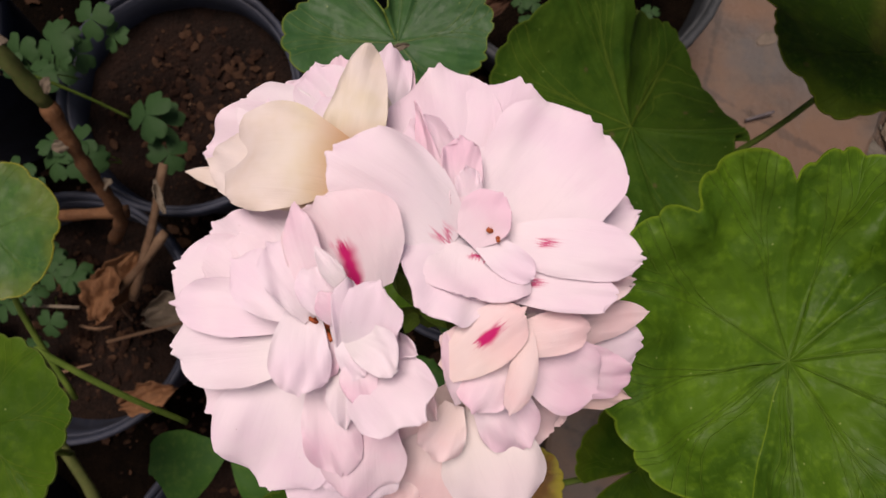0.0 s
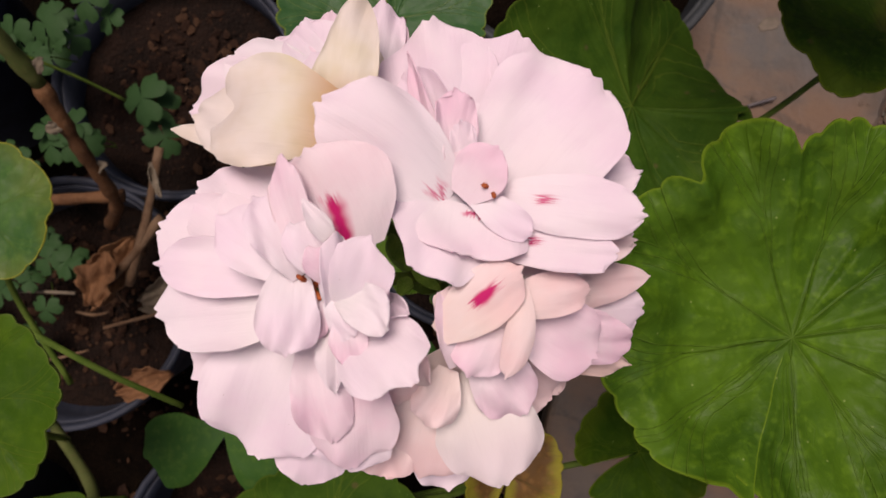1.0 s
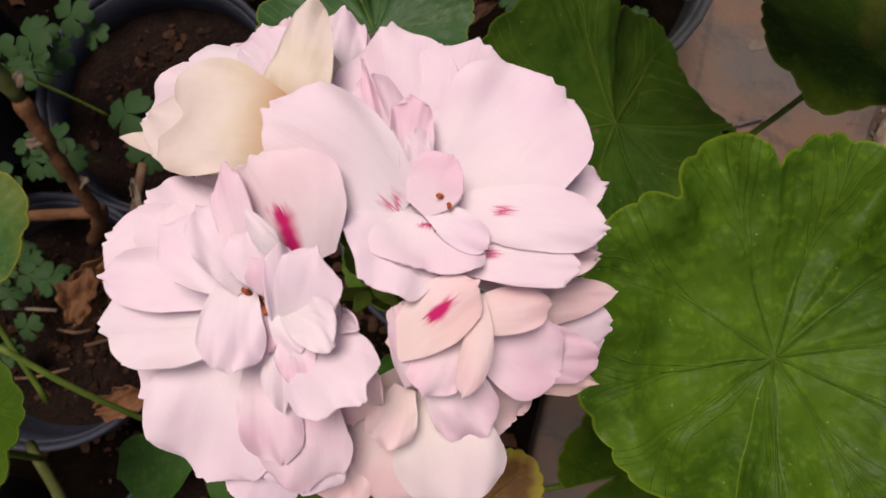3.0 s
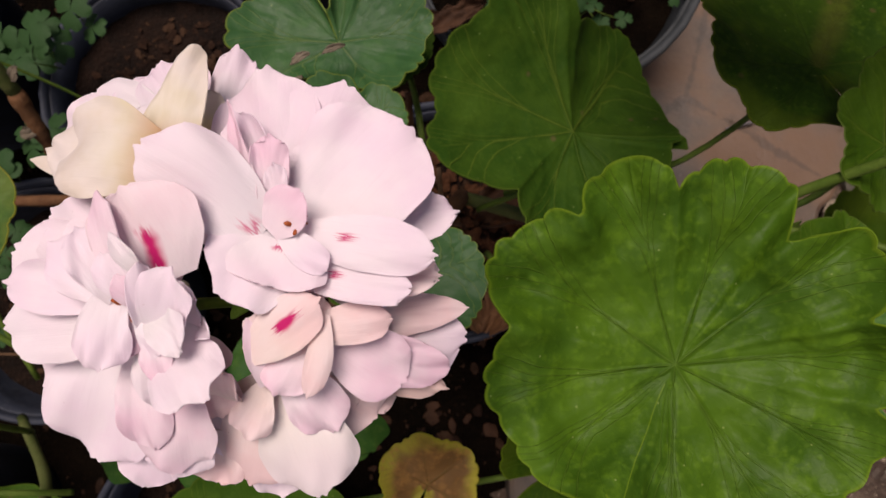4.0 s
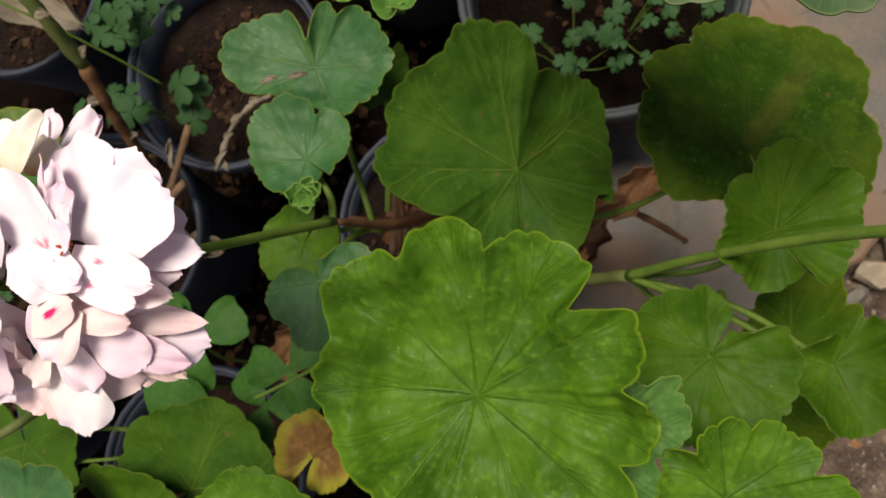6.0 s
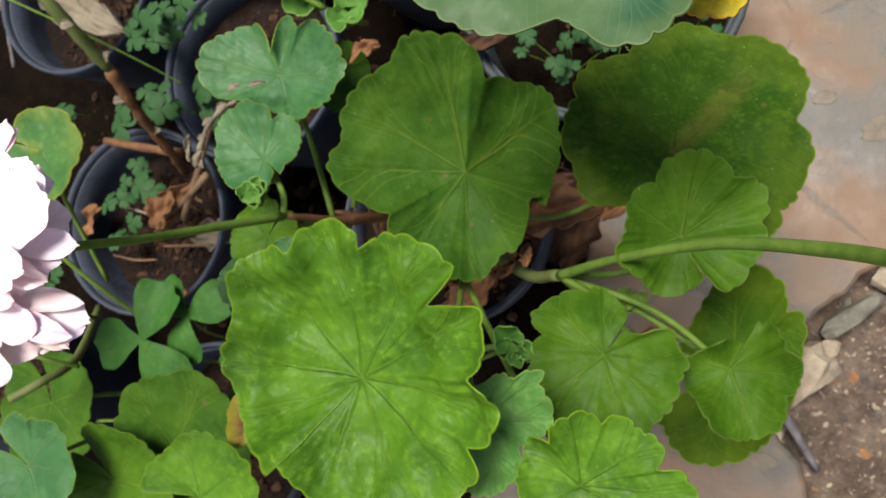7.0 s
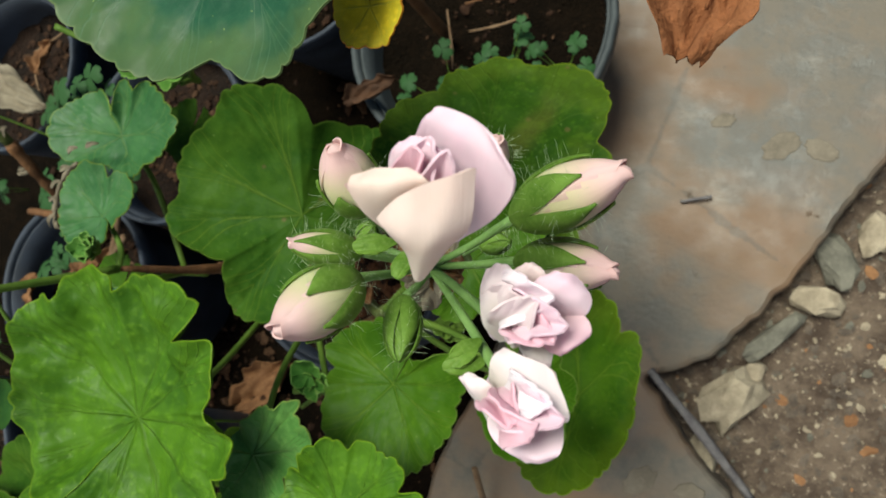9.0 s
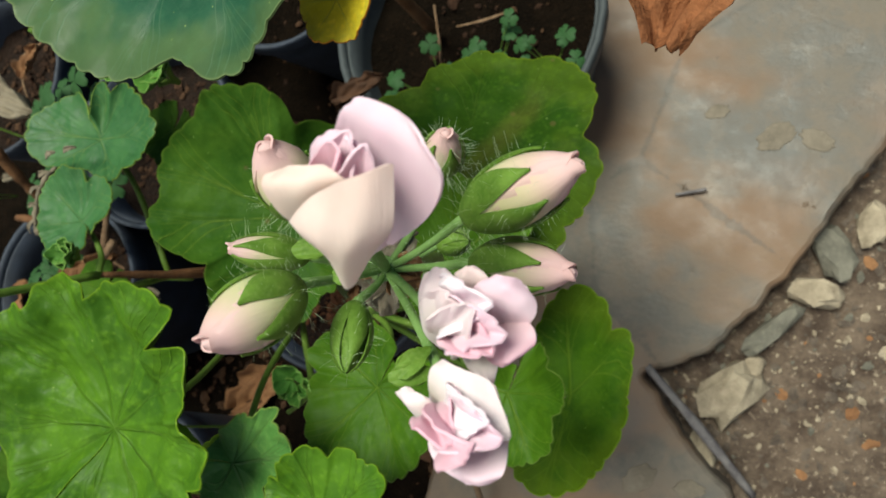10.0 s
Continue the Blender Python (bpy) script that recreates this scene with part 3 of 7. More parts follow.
def blade(parent, base, tip, width, material, swing=0.0, arch=0.0, cup=0.0, lean=0.0, full=0.66, blunt=2.6, claw=0.30, ruffle=1.0, tooth=0.005, seed=1, name="petal"):
    """A broad thin petal. full: where along it it is widest; blunt: how square its end is (under 1.9: pointed); swing bends it sideways, arch lifts
    its middle, cup lifts its sides, lean turns it about its length, ruffle folds it softly, tooth frays its edge."""
    rnd = random.Random(seed * 5 + 1)
    b, e = np.array(base, float), np.array(tip, float)
    ax = e - b
    ln = np.linalg.norm(ax)
    ax = ax / ln
    nor = np.array((0.0, 0.0, 1.0)) - ax * ax[2]
    nor /= np.linalg.norm(nor)
    side = np.cross(nor, ax)
    c, s = math.cos(radians(lean)), math.sin(radians(lean))
    across, up = c * side + s * nor, c * nor - s * side
    nu, nv = 40, 33
    S, V = np.meshgrid(np.sin(np.linspace(0.0, 1.0, nu) * math.pi / 2), np.linspace(-1, 1, nv), indexing="ij")
    ph = [rnd.uniform(0, 6.28) for _ in range(6)]
    rise = claw + (1 - claw) * np.sin(np.clip(S / full, 0, 1) * math.pi / 2) ** 1.1
    fall = np.clip(1 - np.clip((S - full) / (1 - full), 0, 1) ** blunt, 0, 1) ** (1 / blunt)
    fall = np.maximum(fall, (0.24 if width > 0.008 else 0.14) if blunt >= 1.9 else 0.05)
    rag = np.array([[rnd.uniform(-1, 1), rnd.uniform(-1, 1)] for _ in range(nu)])
    rag = np.where(V < 0, rag[:, :1], rag[:, 1:]) * tooth
    wavy = 0.020 * np.sin(S * 8 + ph[0] + 2 * np.sign(V)) + 0.012 * np.sin(S * 19 + ph[1] + np.sign(V))
    W = V * rise * fall * (1 + np.abs(V) * (wavy + rag) * np.clip(S * 2, 0, 1))
    end = np.array([rnd.uniform(-1, 1) for _ in range(nv)])[None, :]
    crown = 0.016 * np.sin(V * 2.6 + ph[2]) + 0.016 * np.sin(V * 7 + ph[3]) + 0.5 * tooth * end - 0.06 * V ** 2 * (fall < 0.8)
    reach = S * ln * (1 + S ** 8 * crown * (1.0 if blunt >= 1.9 else 0.2))
    edge = np.clip(np.maximum(np.abs(W), (S - 0.45) / 0.55), 0, 1)
    lift = ln * arch * 4 * S * (1 - S) + width * cup * W ** 2 * np.sin(np.clip(S * 1.2, 0, 1) * math.pi / 2)
    for k in range(3):
        fx, fy = rnd.uniform(1.5, 4.0), rnd.choice((-1, 1)) * rnd.uniform(2.0, 4.5)
        lift = lift + width * ruffle * 0.036 * S * np.sin(fx * S + fy * W + rnd.uniform(0, 6.28))
    for k in range(3):
        fx, fy = rnd.uniform(5, 11), rnd.choice((-1, 1)) * rnd.uniform(4, 9)
        lift = lift + width * ruffle * 0.017 * edge ** 2 * np.sin(fx * S + fy * W + rnd.uniform(0, 6.28))
    lift = lift + width * ruffle * 0.0045 * np.sin(W * 17 / (0.35 + S) + 1.5 * np.sin(S * 5 + ph[2])) * S
    pts = b + reach[..., None] * ax + (width / 2 * W + swing * ln * 4 * S * (1 - S))[..., None] * across + lift[..., None] * up
    return sheet(name, pts, np.stack([(W + 1) / 2, S], -1), material, parent, 0.00025)


# ---- ground ----
def soil_height(x, y):
    far = max(abs(x), abs(y))
    if far > 1.0:
        return -0.04
    return -0.04 + 0.006 * noise.noise((x * 22, y * 22, 0)) + 0.004 * noise.noise((x * 70, y * 70, 3)) + 0.0025 * noise.noise((x * 180, y * 180, 7))


verts, faces = [], []
axis = [-60, -12, -3] + [-1.0 + 0.0125 * i for i in range(161)] + [3, 12, 60]
for gx in axis:
    for gy in axis:
        verts.append((gx, gy, soil_height(gx, gy)))
tagged(mesh_object("ground", verts, grid_faces(len(axis), len(axis), flip=True), M_SOIL), "brown garden soil with grit and litter", "ground", "", "structure")


# sheet of soil under the pots, coloured dark to stand for their shade
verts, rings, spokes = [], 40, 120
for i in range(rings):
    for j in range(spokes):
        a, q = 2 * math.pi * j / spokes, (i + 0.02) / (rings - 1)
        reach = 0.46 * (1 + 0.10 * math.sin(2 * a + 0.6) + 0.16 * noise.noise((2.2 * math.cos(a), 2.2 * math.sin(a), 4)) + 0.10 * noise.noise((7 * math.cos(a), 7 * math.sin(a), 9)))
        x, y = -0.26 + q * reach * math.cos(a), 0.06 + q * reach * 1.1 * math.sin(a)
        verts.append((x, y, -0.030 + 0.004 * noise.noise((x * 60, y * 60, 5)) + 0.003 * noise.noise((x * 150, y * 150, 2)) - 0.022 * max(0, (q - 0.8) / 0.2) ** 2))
tagged(mesh_object("ground_bed", verts, grid_faces(rings, spokes, True), M_SHADESOIL), "soil under the pots, coloured nearly black for the shade between them", "ground", "", "structure")


def flagstone(outline, top, thick, seed, label, material=None):
    """A split flagstone: irregular outline, worn rounded edge, gently uneven top."""
    bm = bmesh.new()
    pts = spline(outline + [outline[0]], 14)[:-1]
    n = len(pts)
    way = 1 if sum(pts[i][0] * pts[(i + 1) % n][1] - pts[(i + 1) % n][0] * pts[i][1] for i in range(n)) > 0 else -1
    rings = []
    for inset, z in ((0.0, top - thick), (0.0, top - 0.005), (0.0015, top - 0.0015), (0.0045, top)):
        ring = []
        for i in range(n):
            t = Vector(pts[(i + 1) % n]) - Vector(pts[i - 1])
            nor = Vector((-t.y, t.x, 0)).normalized() * way
            q = Vector(pts[i]) + nor * (inset + 0.0022 * noise.noise(Vector(pts[i]) * 90) + 0.003 * noise.noise(Vector(pts[i]) * 35))
            ring.append(bm.verts.new((q.x, q.y, z + 0.0006 * noise.noise((q.x * 60, q.y * 60, z * 200)))))
        rings.append(ring)
    for a, b in zip(rings, rings[1:]):
        for i in range(n):
            bm.faces.new((a[i], a[(i + 1) % n], b[(i + 1) % n], b[i]))
    cap = bm.faces.new(rings[-1])
    bmesh.ops.triangulate(bm, faces=[cap])
    bmesh.ops.recalc_face_normals(bm, faces=bm.faces)
    me = bpy.data.meshes.new("flagstone")
    bm.to_mesh(me)
    bm.free()
    me.materials.append(material or M_SLAB)
    return tagged(new("flagstone", me), label, "flagstone", "flagstones of the path")


slab = flagstone([(0.10, 0.17, 0), (0.1219, 0.0321, 0), (0.085, -0.12, 0), (0.12, -0.27, 0), (0.28, -0.26, 0), (0.345, -0.14, 0), (0.338, -0.066, 0), (0.300, -0.030, 0), (0.268, 0.004, 0), (0.2520, 0.0190, 0), (0.2640, 0.0285, 0), (0.2870, 0.0400, 0), (0.3090, 0.0600, 0),
                  (0.3260, 0.0850, 0), (0.3410, 0.1100, 0), (0.3630, 0.1540, 0), (0.3940, 0.2150, 0), (0.430, 0.290, 0), (0.52, 0.45, 0), (0.47, 0.80, 0), (0.22, 0.85, 0), (0.09, 0.55, 0), (0.06, 0.38, 0), (0.06, 0.26, 0)], 0.0, 0.04, 3,
                 "grey and rust-stained split flagstone beside the pots")


def flake(parent, at, size, turn, seed):
    """A thin split layer still lying on the flagstone's face."""
    rnd = random.Random(seed)
    n = 22
    ring = [(size * rnd.uniform(0.8, 1.12) * math.cos(6.283 * i / n), size * 0.6 * rnd.uniform(0.8, 1.12) * math.sin(6.283 * i / n)) for i in range(n)]
    c, s_ = math.cos(radians(turn)), math.sin(radians(turn))
    verts = [(at[0] + (x * c - y * s_) * k, at[1] + (x * s_ + y * c) * k, at[2] + z) for k, z in ((1.0, -0.001), (0.99, 0.0004), (0.93, 0.0009)) for x, y in ring]
    return mesh_object("flake", verts, grid_faces(3, n, True) + [tuple(2 * n + i for i in range(n))], M_FLAKE, parent, None, False)


for k, (at, size, turn) in enumerate((((0.2759, 0.2418, 0.0000), 0.010, 20), ((0.322, 0.226, 0.0000), 0.017, 35), ((0.352, 0.226, 0.0000), 0.014, -20), ((0.262, -0.062, 0.0), 0.016, 50), ((0.301, -0.060, 0.0), 0.012, 10))):
    flake(slab, at, size, turn, k + 40)


def stone(at, size, material, seed, label, name="stone"):
    rnd = random.Random(seed)
    bm = bmesh.new()
    bmesh.ops.create_icosphere(bm, subdivisions=2, radius=1.0)
    for v in bm.verts:
        d = 1 + 0.55 * noise.noise(v.co * 1.3 + Vector((seed * 3.1, 0, 0))) + 0.30 * noise.noise(v.co * 2.7 + Vector((0, seed, 0)))
        q = v.co * d
        q = Vector((max(-1.1, min(0.93, q.x + 0.25 * q.y)), max(-0.95, min(1.05, q.y)), max(-0.9, min(0.62 + 0.2 * q.x, q.z))))
        v.co = Vector((q.x * size[0], q.y * size[1], q.z * size[2]))
    bmesh.ops.rotate(bm, verts=bm.verts, cent=(0, 0, 0), matrix=Matrix.Rotation(rnd.uniform(0, 6.28), 3, "Z"))
    me = bpy.data.meshes.new(name)
    bm.to_mesh(me)
    bm.free()
    me.materials.append(material)
    ob = new(name, me)
    ob.location = at
    return tagged(ob, label, name, "stones at the path's edge")


# ---- pots ----
def pot(at, radius, height, material, soil_z, seed, label, group="nursery pots", foot=0.70, soil=None):
    """A thin nursery pot with a rolled rim, tapering to its foot, and the soil in it."""
    t = thing("plant_pot", label, "pot", group, at)
    sides, prof = 56, [(foot, 0.0), (foot + 0.02, 0.004), (0.955, height - 0.022), (0.955, height - 0.006), (0.93, height - 0.006), (0.925, height - 0.03), (foot - 0.02, 0.006)]
    verts = [(radius * r * math.cos(2 * math.pi * j / sides), radius * r * math.sin(2 * math.pi * j / sides), z) for r, z in prof for j in range(sides)]
    n = len(prof)
    faces = grid_faces(n, sides, True) + [tuple(range(sides))[::-1], tuple((n - 1) * sides + j for j in range(sides))]
    mesh_object("shell", verts, faces, material, t)
    lip = [(0.960, height - 0.020), (0.985, height - 0.021), (1.0, height - 0.019), (1.015, height - 0.006), (1.012, height - 0.002), (1.0, height), (0.972, height - 0.0005), (0.955, height - 0.003), (0.952, height - 0.010)]
    verts = [(radius * r * math.cos(2 * math.pi * j / sides) * (1 + 0.004 * math.sin(3 * j + seed)), radius * r * math.sin(2 * math.pi * j / sides), z) for r, z in lip + lip[:1] for j in range(sides)]
    mesh_object("rim", verts, grid_faces(len(lip) + 1, sides, True), material, t)
    r = radius * (foot + 0.02 + (0.94 - foot) * soil_z / height)
    verts, rings = [], 14
    for i in range(rings):
        for j in range(40):
            a, q = 2 * math.pi * j / 40, r * (i + 0.02) / (rings - 1)
            x, y = q * math.cos(a), q * math.sin(a)
            verts.append((x, y, soil_z + 0.006 * noise.noise((x * 50, y * 50, seed)) + 0.004 * noise.noise((x * 150, y * 150, seed))))
    mesh_object("soil", verts, grid_faces(rings, 40, True), soil or M_POTSOIL, t)
    return t


P_L = pot((-0.243, -0.005, -0.035), 0.082, 0.165, M_POT, 0.115, 1, "dark plastic nursery pot with weeds, twigs and dry leaves in it")
P_S = pot((-0.385, 0.185, -0.035), 0.082, 0.165, M_POT, 0.120, 2, "dark plastic nursery pot with bare soil and a dry leaf")
P_T = pot((-0.178, 0.146, -0.035), 0.082, 0.165, M_POT, 0.132, 3, "dark plastic nursery pot with reddish bark soil")
P_M = pot((0.025, 0.062, -0.035), 0.082, 0.165, M_POT, 0.140, 4, "dark plastic pot that holds the pink geranium")
# P_R and P_V: soil in the shade-darkened colour, to deepen the gap there
P_R = pot((0.093, 0.262, 0.0), 0.105, 0.130, M_POTGREY, 0.090, 5, "grey plastic pot standing on the flagstone", foot=0.72, soil=M_SHADESOIL)
P_B = pot((-0.350, -0.190, -0.035), 0.082, 0.165, M_POT, 0.115, 6, "dark plastic nursery pot under drooping leaves")
P_D = pot((-0.120, -0.165, -0.035), 0.082, 0.155, M_POT, 0.105, 7, "dark plastic nursery pot overgrown by leaves")
P_U = pot((-0.270, 0.330, -0.035), 0.082, 0.165, M_POT, 0.115, 8, "dark plastic nursery pot in the back row")
P_V = pot((-0.090, 0.310, -0.035), 0.080, 0.160, M_POT, 0.115, 9, "dark plastic nursery pot in the back row", soil=M_SHADESOIL)

# ---- the plants ----
plant = thing("geranium_plant", "pink double-flowered zonal geranium with large scalloped leaves", "plant", "", (0.035, 0.085, 0.08))
plant.location = (0, 0, 0)
NODE = (0.0141, 0.0357, 0.3440)
main_stem = tube("main_stem", [(0.03, 0.08, 0.085), (0.035, 0.07, 0.18), (0.028, 0.045, 0.28), NODE], (0.006, 0.005, 0.003, 0.0016), M_BARK, plant, 10, 8, 0.08)
fork = (0.1473, 0.0428, 0.3000)
tube("branch", [(0.035, 0.07, 0.18), (0.1156, 0.0402, 0.2500), fork], (0.004, 0.0035, 0.003), M_OLDGREEN, plant, 9, 8, 0.06)

tube("old_stalk", [(0.0244, 0.0637, 0.2900), (0.0258, 0.0464, 0.2600), (0.0225, 0.0244, 0.2200)], (0.0012, 0.0014, 0.0016), M_TWIG, plant, 7, 6, 0.1)
tube("old_stalk", [(0.0055, 0.1084, 0.2600), (0.0092, 0.0789, 0.2400), (0.0115, 0.0347, 0.2000)], (0.0014, 0.0022, 0.0024), M_BARK, plant, 8, 6, 0.15)
tube("old_stalk", [(-0.0204, 0.0451, 0.2200), (0.0058, 0.0498, 0.2200), (0.0346, 0.0518, 0.2100)], (0.0014, 0.0016, 0.0018), M_BARK, plant, 7, 6, 0.15)
leaf(plant, (0.1005, -0.0144, 0.4060), 0.0600, -119, (0.04, 0.12), M_LEAF, cup=0.26, wave=0.05, seed=11, gap=-4, stalk=(0.05, 0.03, 0.25), label="large bright green leaf with puckered blade", pucker=0.070,
     outline=[[(0.018, 0.68), (0.041, 0.73), (0.076, 0.8)],
            [(0.102, 0.89), (0.143, 0.9), (0.175, 0.9), (0.212, 0.93)],
            [(0.243, 0.94), (0.265, 0.97), (0.293, 0.98)],
            [(0.31, 0.86), (0.325, 0.97), (0.356, 1), (0.374, 0.94)],
            [(0.386, 0.82), (0.409, 0.95), (0.425, 0.98), (0.45, 1.02), (0.466, 0.89)],
            [(0.489, 0.75), (0.495, 0.9), (0.503, 1), (0.539, 1.01), (0.565, 0.99), (0.583, 0.93)],
            [(0.598, 0.83), (0.605, 0.96), (0.631, 1.02), (0.667, 0.98)],
            [(0.685, 0.87), (0.7, 0.98), (0.722, 1), (0.741, 1.05), (0.764, 1.03), (0.779, 0.97)],
            [(0.797, 0.83), (0.827, 0.9), (0.854, 0.93)],
            [(0.888, 0.89), (0.907, 0.87), (0.934, 0.86), (0.961, 0.8), (0.984, 0.72)]])
leaf(plant, (0.0841, 0.0830, 0.2950), 0.0640, -7, (-0.28, 0.05), M_DARK, cup=0.26, wave=0.06, seed=12, gap=-3, sag=(0.0, 0.30, 0.52), stalk=(0.045, 0.06, 0.2), label="large dark green leaf with small brown spots", pucker=0.022,
     outline=[[(0.017, 0.7), (0.044, 0.73), (0.081, 0.8), (0.144, 0.93), (0.167, 0.99), (0.194, 0.99), (0.223, 0.9), (0.253, 0.84)],
            [(0.274, 0.76), (0.285, 0.87), (0.298, 0.97), (0.317, 1.06), (0.341, 1.09), (0.366, 1.14), (0.387, 1.12)],
            [(0.406, 1.02), (0.442, 1.09), (0.475, 1.12), (0.499, 1.1)],
            [(0.522, 1.03), (0.536, 1.1), (0.556, 1.12), (0.576, 1.05), (0.598, 0.94), (0.622, 0.81)],
            [(0.644, 0.7), (0.675, 0.81), (0.711, 0.95), (0.739, 0.96), (0.765, 0.92)],
            [(0.78, 0.87), (0.815, 0.9), (0.835, 0.89), (0.862, 0.8)],
            [(0.872, 0.74), (0.901, 0.77), (0.928, 0.7), (0.955, 0.63)],
            [(0.985, 0.57), (0.996, 0.57)],
            [(0.998, 0.62)]])
leaf(plant, (0.1849, 0.1120, 0.3120), 0.0640, -73, (-0.22, -0.45), M_STREAK, cup=0.05, wave=0.04, seed=13, gap=2, stalk=(0.06, 0.07, 0.2), label="large olive green leaf with yellowing mottled edge", pucker=0.022,
     outline=[[(0.024, 0.57), (0.056, 0.68), (0.086, 0.84), (0.113, 0.92), (0.132, 0.91)],
            [(0.151, 0.86), (0.173, 0.92), (0.2, 0.95), (0.219, 0.99), (0.244, 1.04), (0.265, 1.02)],
            [(0.286, 0.96), (0.304, 1.09), (0.322, 1.21), (0.345, 1.31), (0.365, 1.33), (0.386, 1.35), (0.401, 1.3)],
            [(0.423, 1.18), (0.439, 1.23), (0.457, 1.25), (0.475, 1.2), (0.49, 1.11), (0.522, 1.03)],
            [(0.542, 0.87), (0.574, 0.93), (0.612, 0.93), (0.641, 0.89)],
            [(0.664, 0.81), (0.683, 0.83), (0.718, 0.83), (0.749, 0.81)],
            [(0.78, 0.76), (0.799, 0.77), (0.836, 0.76), (0.866, 0.67), (0.902, 0.59)],
            [(0.947, 0.58)]])
leaf(plant, (0.1988, 0.0721, 0.3380), 0.0340, -49, (-0.25, 0.1), M_MID, cup=0.22, wave=0.07, seed=14, gap=1, stalk=fork, label="medium green cupped leaf", pucker=0.022,
     outline=[[(0.009, 0.52), (0.015, 0.69), (0.034, 0.83), (0.071, 0.88)],
            [(0.118, 0.9), (0.155, 0.98), (0.187, 1.01)],
            [(0.214, 0.99), (0.228, 1.08), (0.252, 1.13), (0.282, 1.16), (0.303, 1.07)],
            [(0.32, 0.96), (0.336, 0.99), (0.37, 1.07), (0.405, 1.11), (0.434, 1.08), (0.468, 1.01)],
            [(0.502, 0.8), (0.544, 0.85), (0.582, 0.83), (0.617, 0.79), (0.653, 0.76)],
            [(0.679, 0.79), (0.702, 0.87), (0.732, 0.87), (0.766, 0.8)],
            [(0.803, 0.75), (0.841, 0.79), (0.874, 0.81), (0.915, 0.75), (0.957, 0.64)],
            [(0.994, 0.55)]])
leaf(plant, (0.1813, 0.0154, 0.3520), 0.0360, 69, (0, -0.1), M_MID, cup=0.16, wave=0.05, seed=15, gap=3, stalk=fork, label="mid-green leaf with pale veins", pucker=0.022,
     outline=[[(0.009, 0.52), (0.063, 0.67), (0.103, 0.78)],
            [(0.138, 0.76), (0.193, 0.85), (0.231, 0.89), (0.276, 0.95)],
            [(0.305, 0.74), (0.323, 0.8), (0.349, 0.86)],
            [(0.38, 0.87), (0.4, 0.95), (0.426, 0.99), (0.462, 1.03), (0.494, 1.03), (0.529, 1.02)],
            [(0.572, 1.01), (0.612, 1.05), (0.648, 1.05), (0.679, 1.03)],
            [(0.7, 0.94), (0.736, 0.96), (0.768, 0.94)],
            [(0.804, 0.9), (0.838, 0.95), (0.867, 0.86), (0.907, 0.83), (0.924, 0.67)],
            [(0.928, 0.5), (0.961, 0.38)]])
leaf(plant, (0.2315, 0.0231, 0.3350), 0.0280, 77, (0.1, -0.1), M_MID, cup=0.30, wave=0.13, seed=16, gap=2, stalk=fork, label="small curled green leaf",
     outline=[[(0.045, 0.44), (0.185, 0.4), (0.282, 0.57), (0.334, 0.64)],
            [(0.394, 0.72), (0.456, 0.68), (0.514, 0.82)],
            [(0.544, 0.97), (0.589, 1.04), (0.63, 1.06), (0.68, 1.08), (0.718, 0.98)],
            [(0.751, 0.84), (0.774, 0.93), (0.817, 0.97), (0.859, 0.95)],
            [(0.88, 0.81), (0.922, 0.88), (0.972, 0.9)],
            [(0.974, 0.66)]])
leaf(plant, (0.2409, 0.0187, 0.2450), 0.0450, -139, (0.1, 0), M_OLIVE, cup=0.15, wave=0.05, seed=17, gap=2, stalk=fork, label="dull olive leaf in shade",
     outline=[[(0.046, 1.09), (0.086, 1.22), (0.122, 1.21), (0.172, 1.08), (0.227, 0.91), (0.301, 0.76)],
            [(0.359, 0.7), (0.432, 0.69), (0.493, 0.84), (0.537, 1.01)],
            [(0.566, 0.92), (0.597, 1.15), (0.629, 1.25), (0.669, 1.22), (0.702, 1.07), (0.732, 0.91), (0.78, 0.74)],
            [(0.929, 0.57)]])
leaf(plant, (0.1883, -0.0286, 0.3950), 0.0370, -74, (0, 0.1), M_LEAF, cup=0.16, wave=0.07, seed=18, gap=2, stalk=(0.09, 0.03, 0.27), label="bright green scalloped leaf", pucker=0.022,
     outline=[[(0.031, 0.45), (0.08, 0.52), (0.134, 0.69), (0.186, 0.91)],
            [(0.22, 1.02), (0.249, 1.09), (0.276, 1.05), (0.292, 0.95)],
            [(0.296, 0.78), (0.322, 0.9), (0.345, 0.93), (0.375, 0.85), (0.409, 0.86), (0.43, 0.84)],
            [(0.442, 0.69), (0.475, 0.79), (0.513, 0.75), (0.558, 0.67)],
            [(0.578, 0.53), (0.635, 0.68), (0.681, 0.62)],
            [(0.733, 0.62), (0.793, 0.57), (0.858, 0.54), (0.951, 0.45)]])
leaf(plant, (0.1454, -0.0194, 0.3900), 0.0301, 180, (0.1, 0.1), M_SKYLIT, cup=0.16, wave=0.08, seed=19, gap=2, stalk=(0.09, 0.03, 0.27), label="blue-green leaf below a larger one",
     outline=[[(0.025, 0.4), (0.112, 0.6), (0.189, 0.77)],
            [(0.247, 0.92), (0.307, 0.93), (0.374, 0.87), (0.437, 0.82)],
            [(0.477, 0.63), (0.522, 0.87), (0.564, 1.03), (0.6, 1.05)],
            [(0.633, 1.05), (0.648, 1.15), (0.669, 1.01)],
            [(0.671, 0.81), (0.712, 0.77), (0.737, 0.6), (0.771, 0.5)],
            [(0.878, 0.4)]])
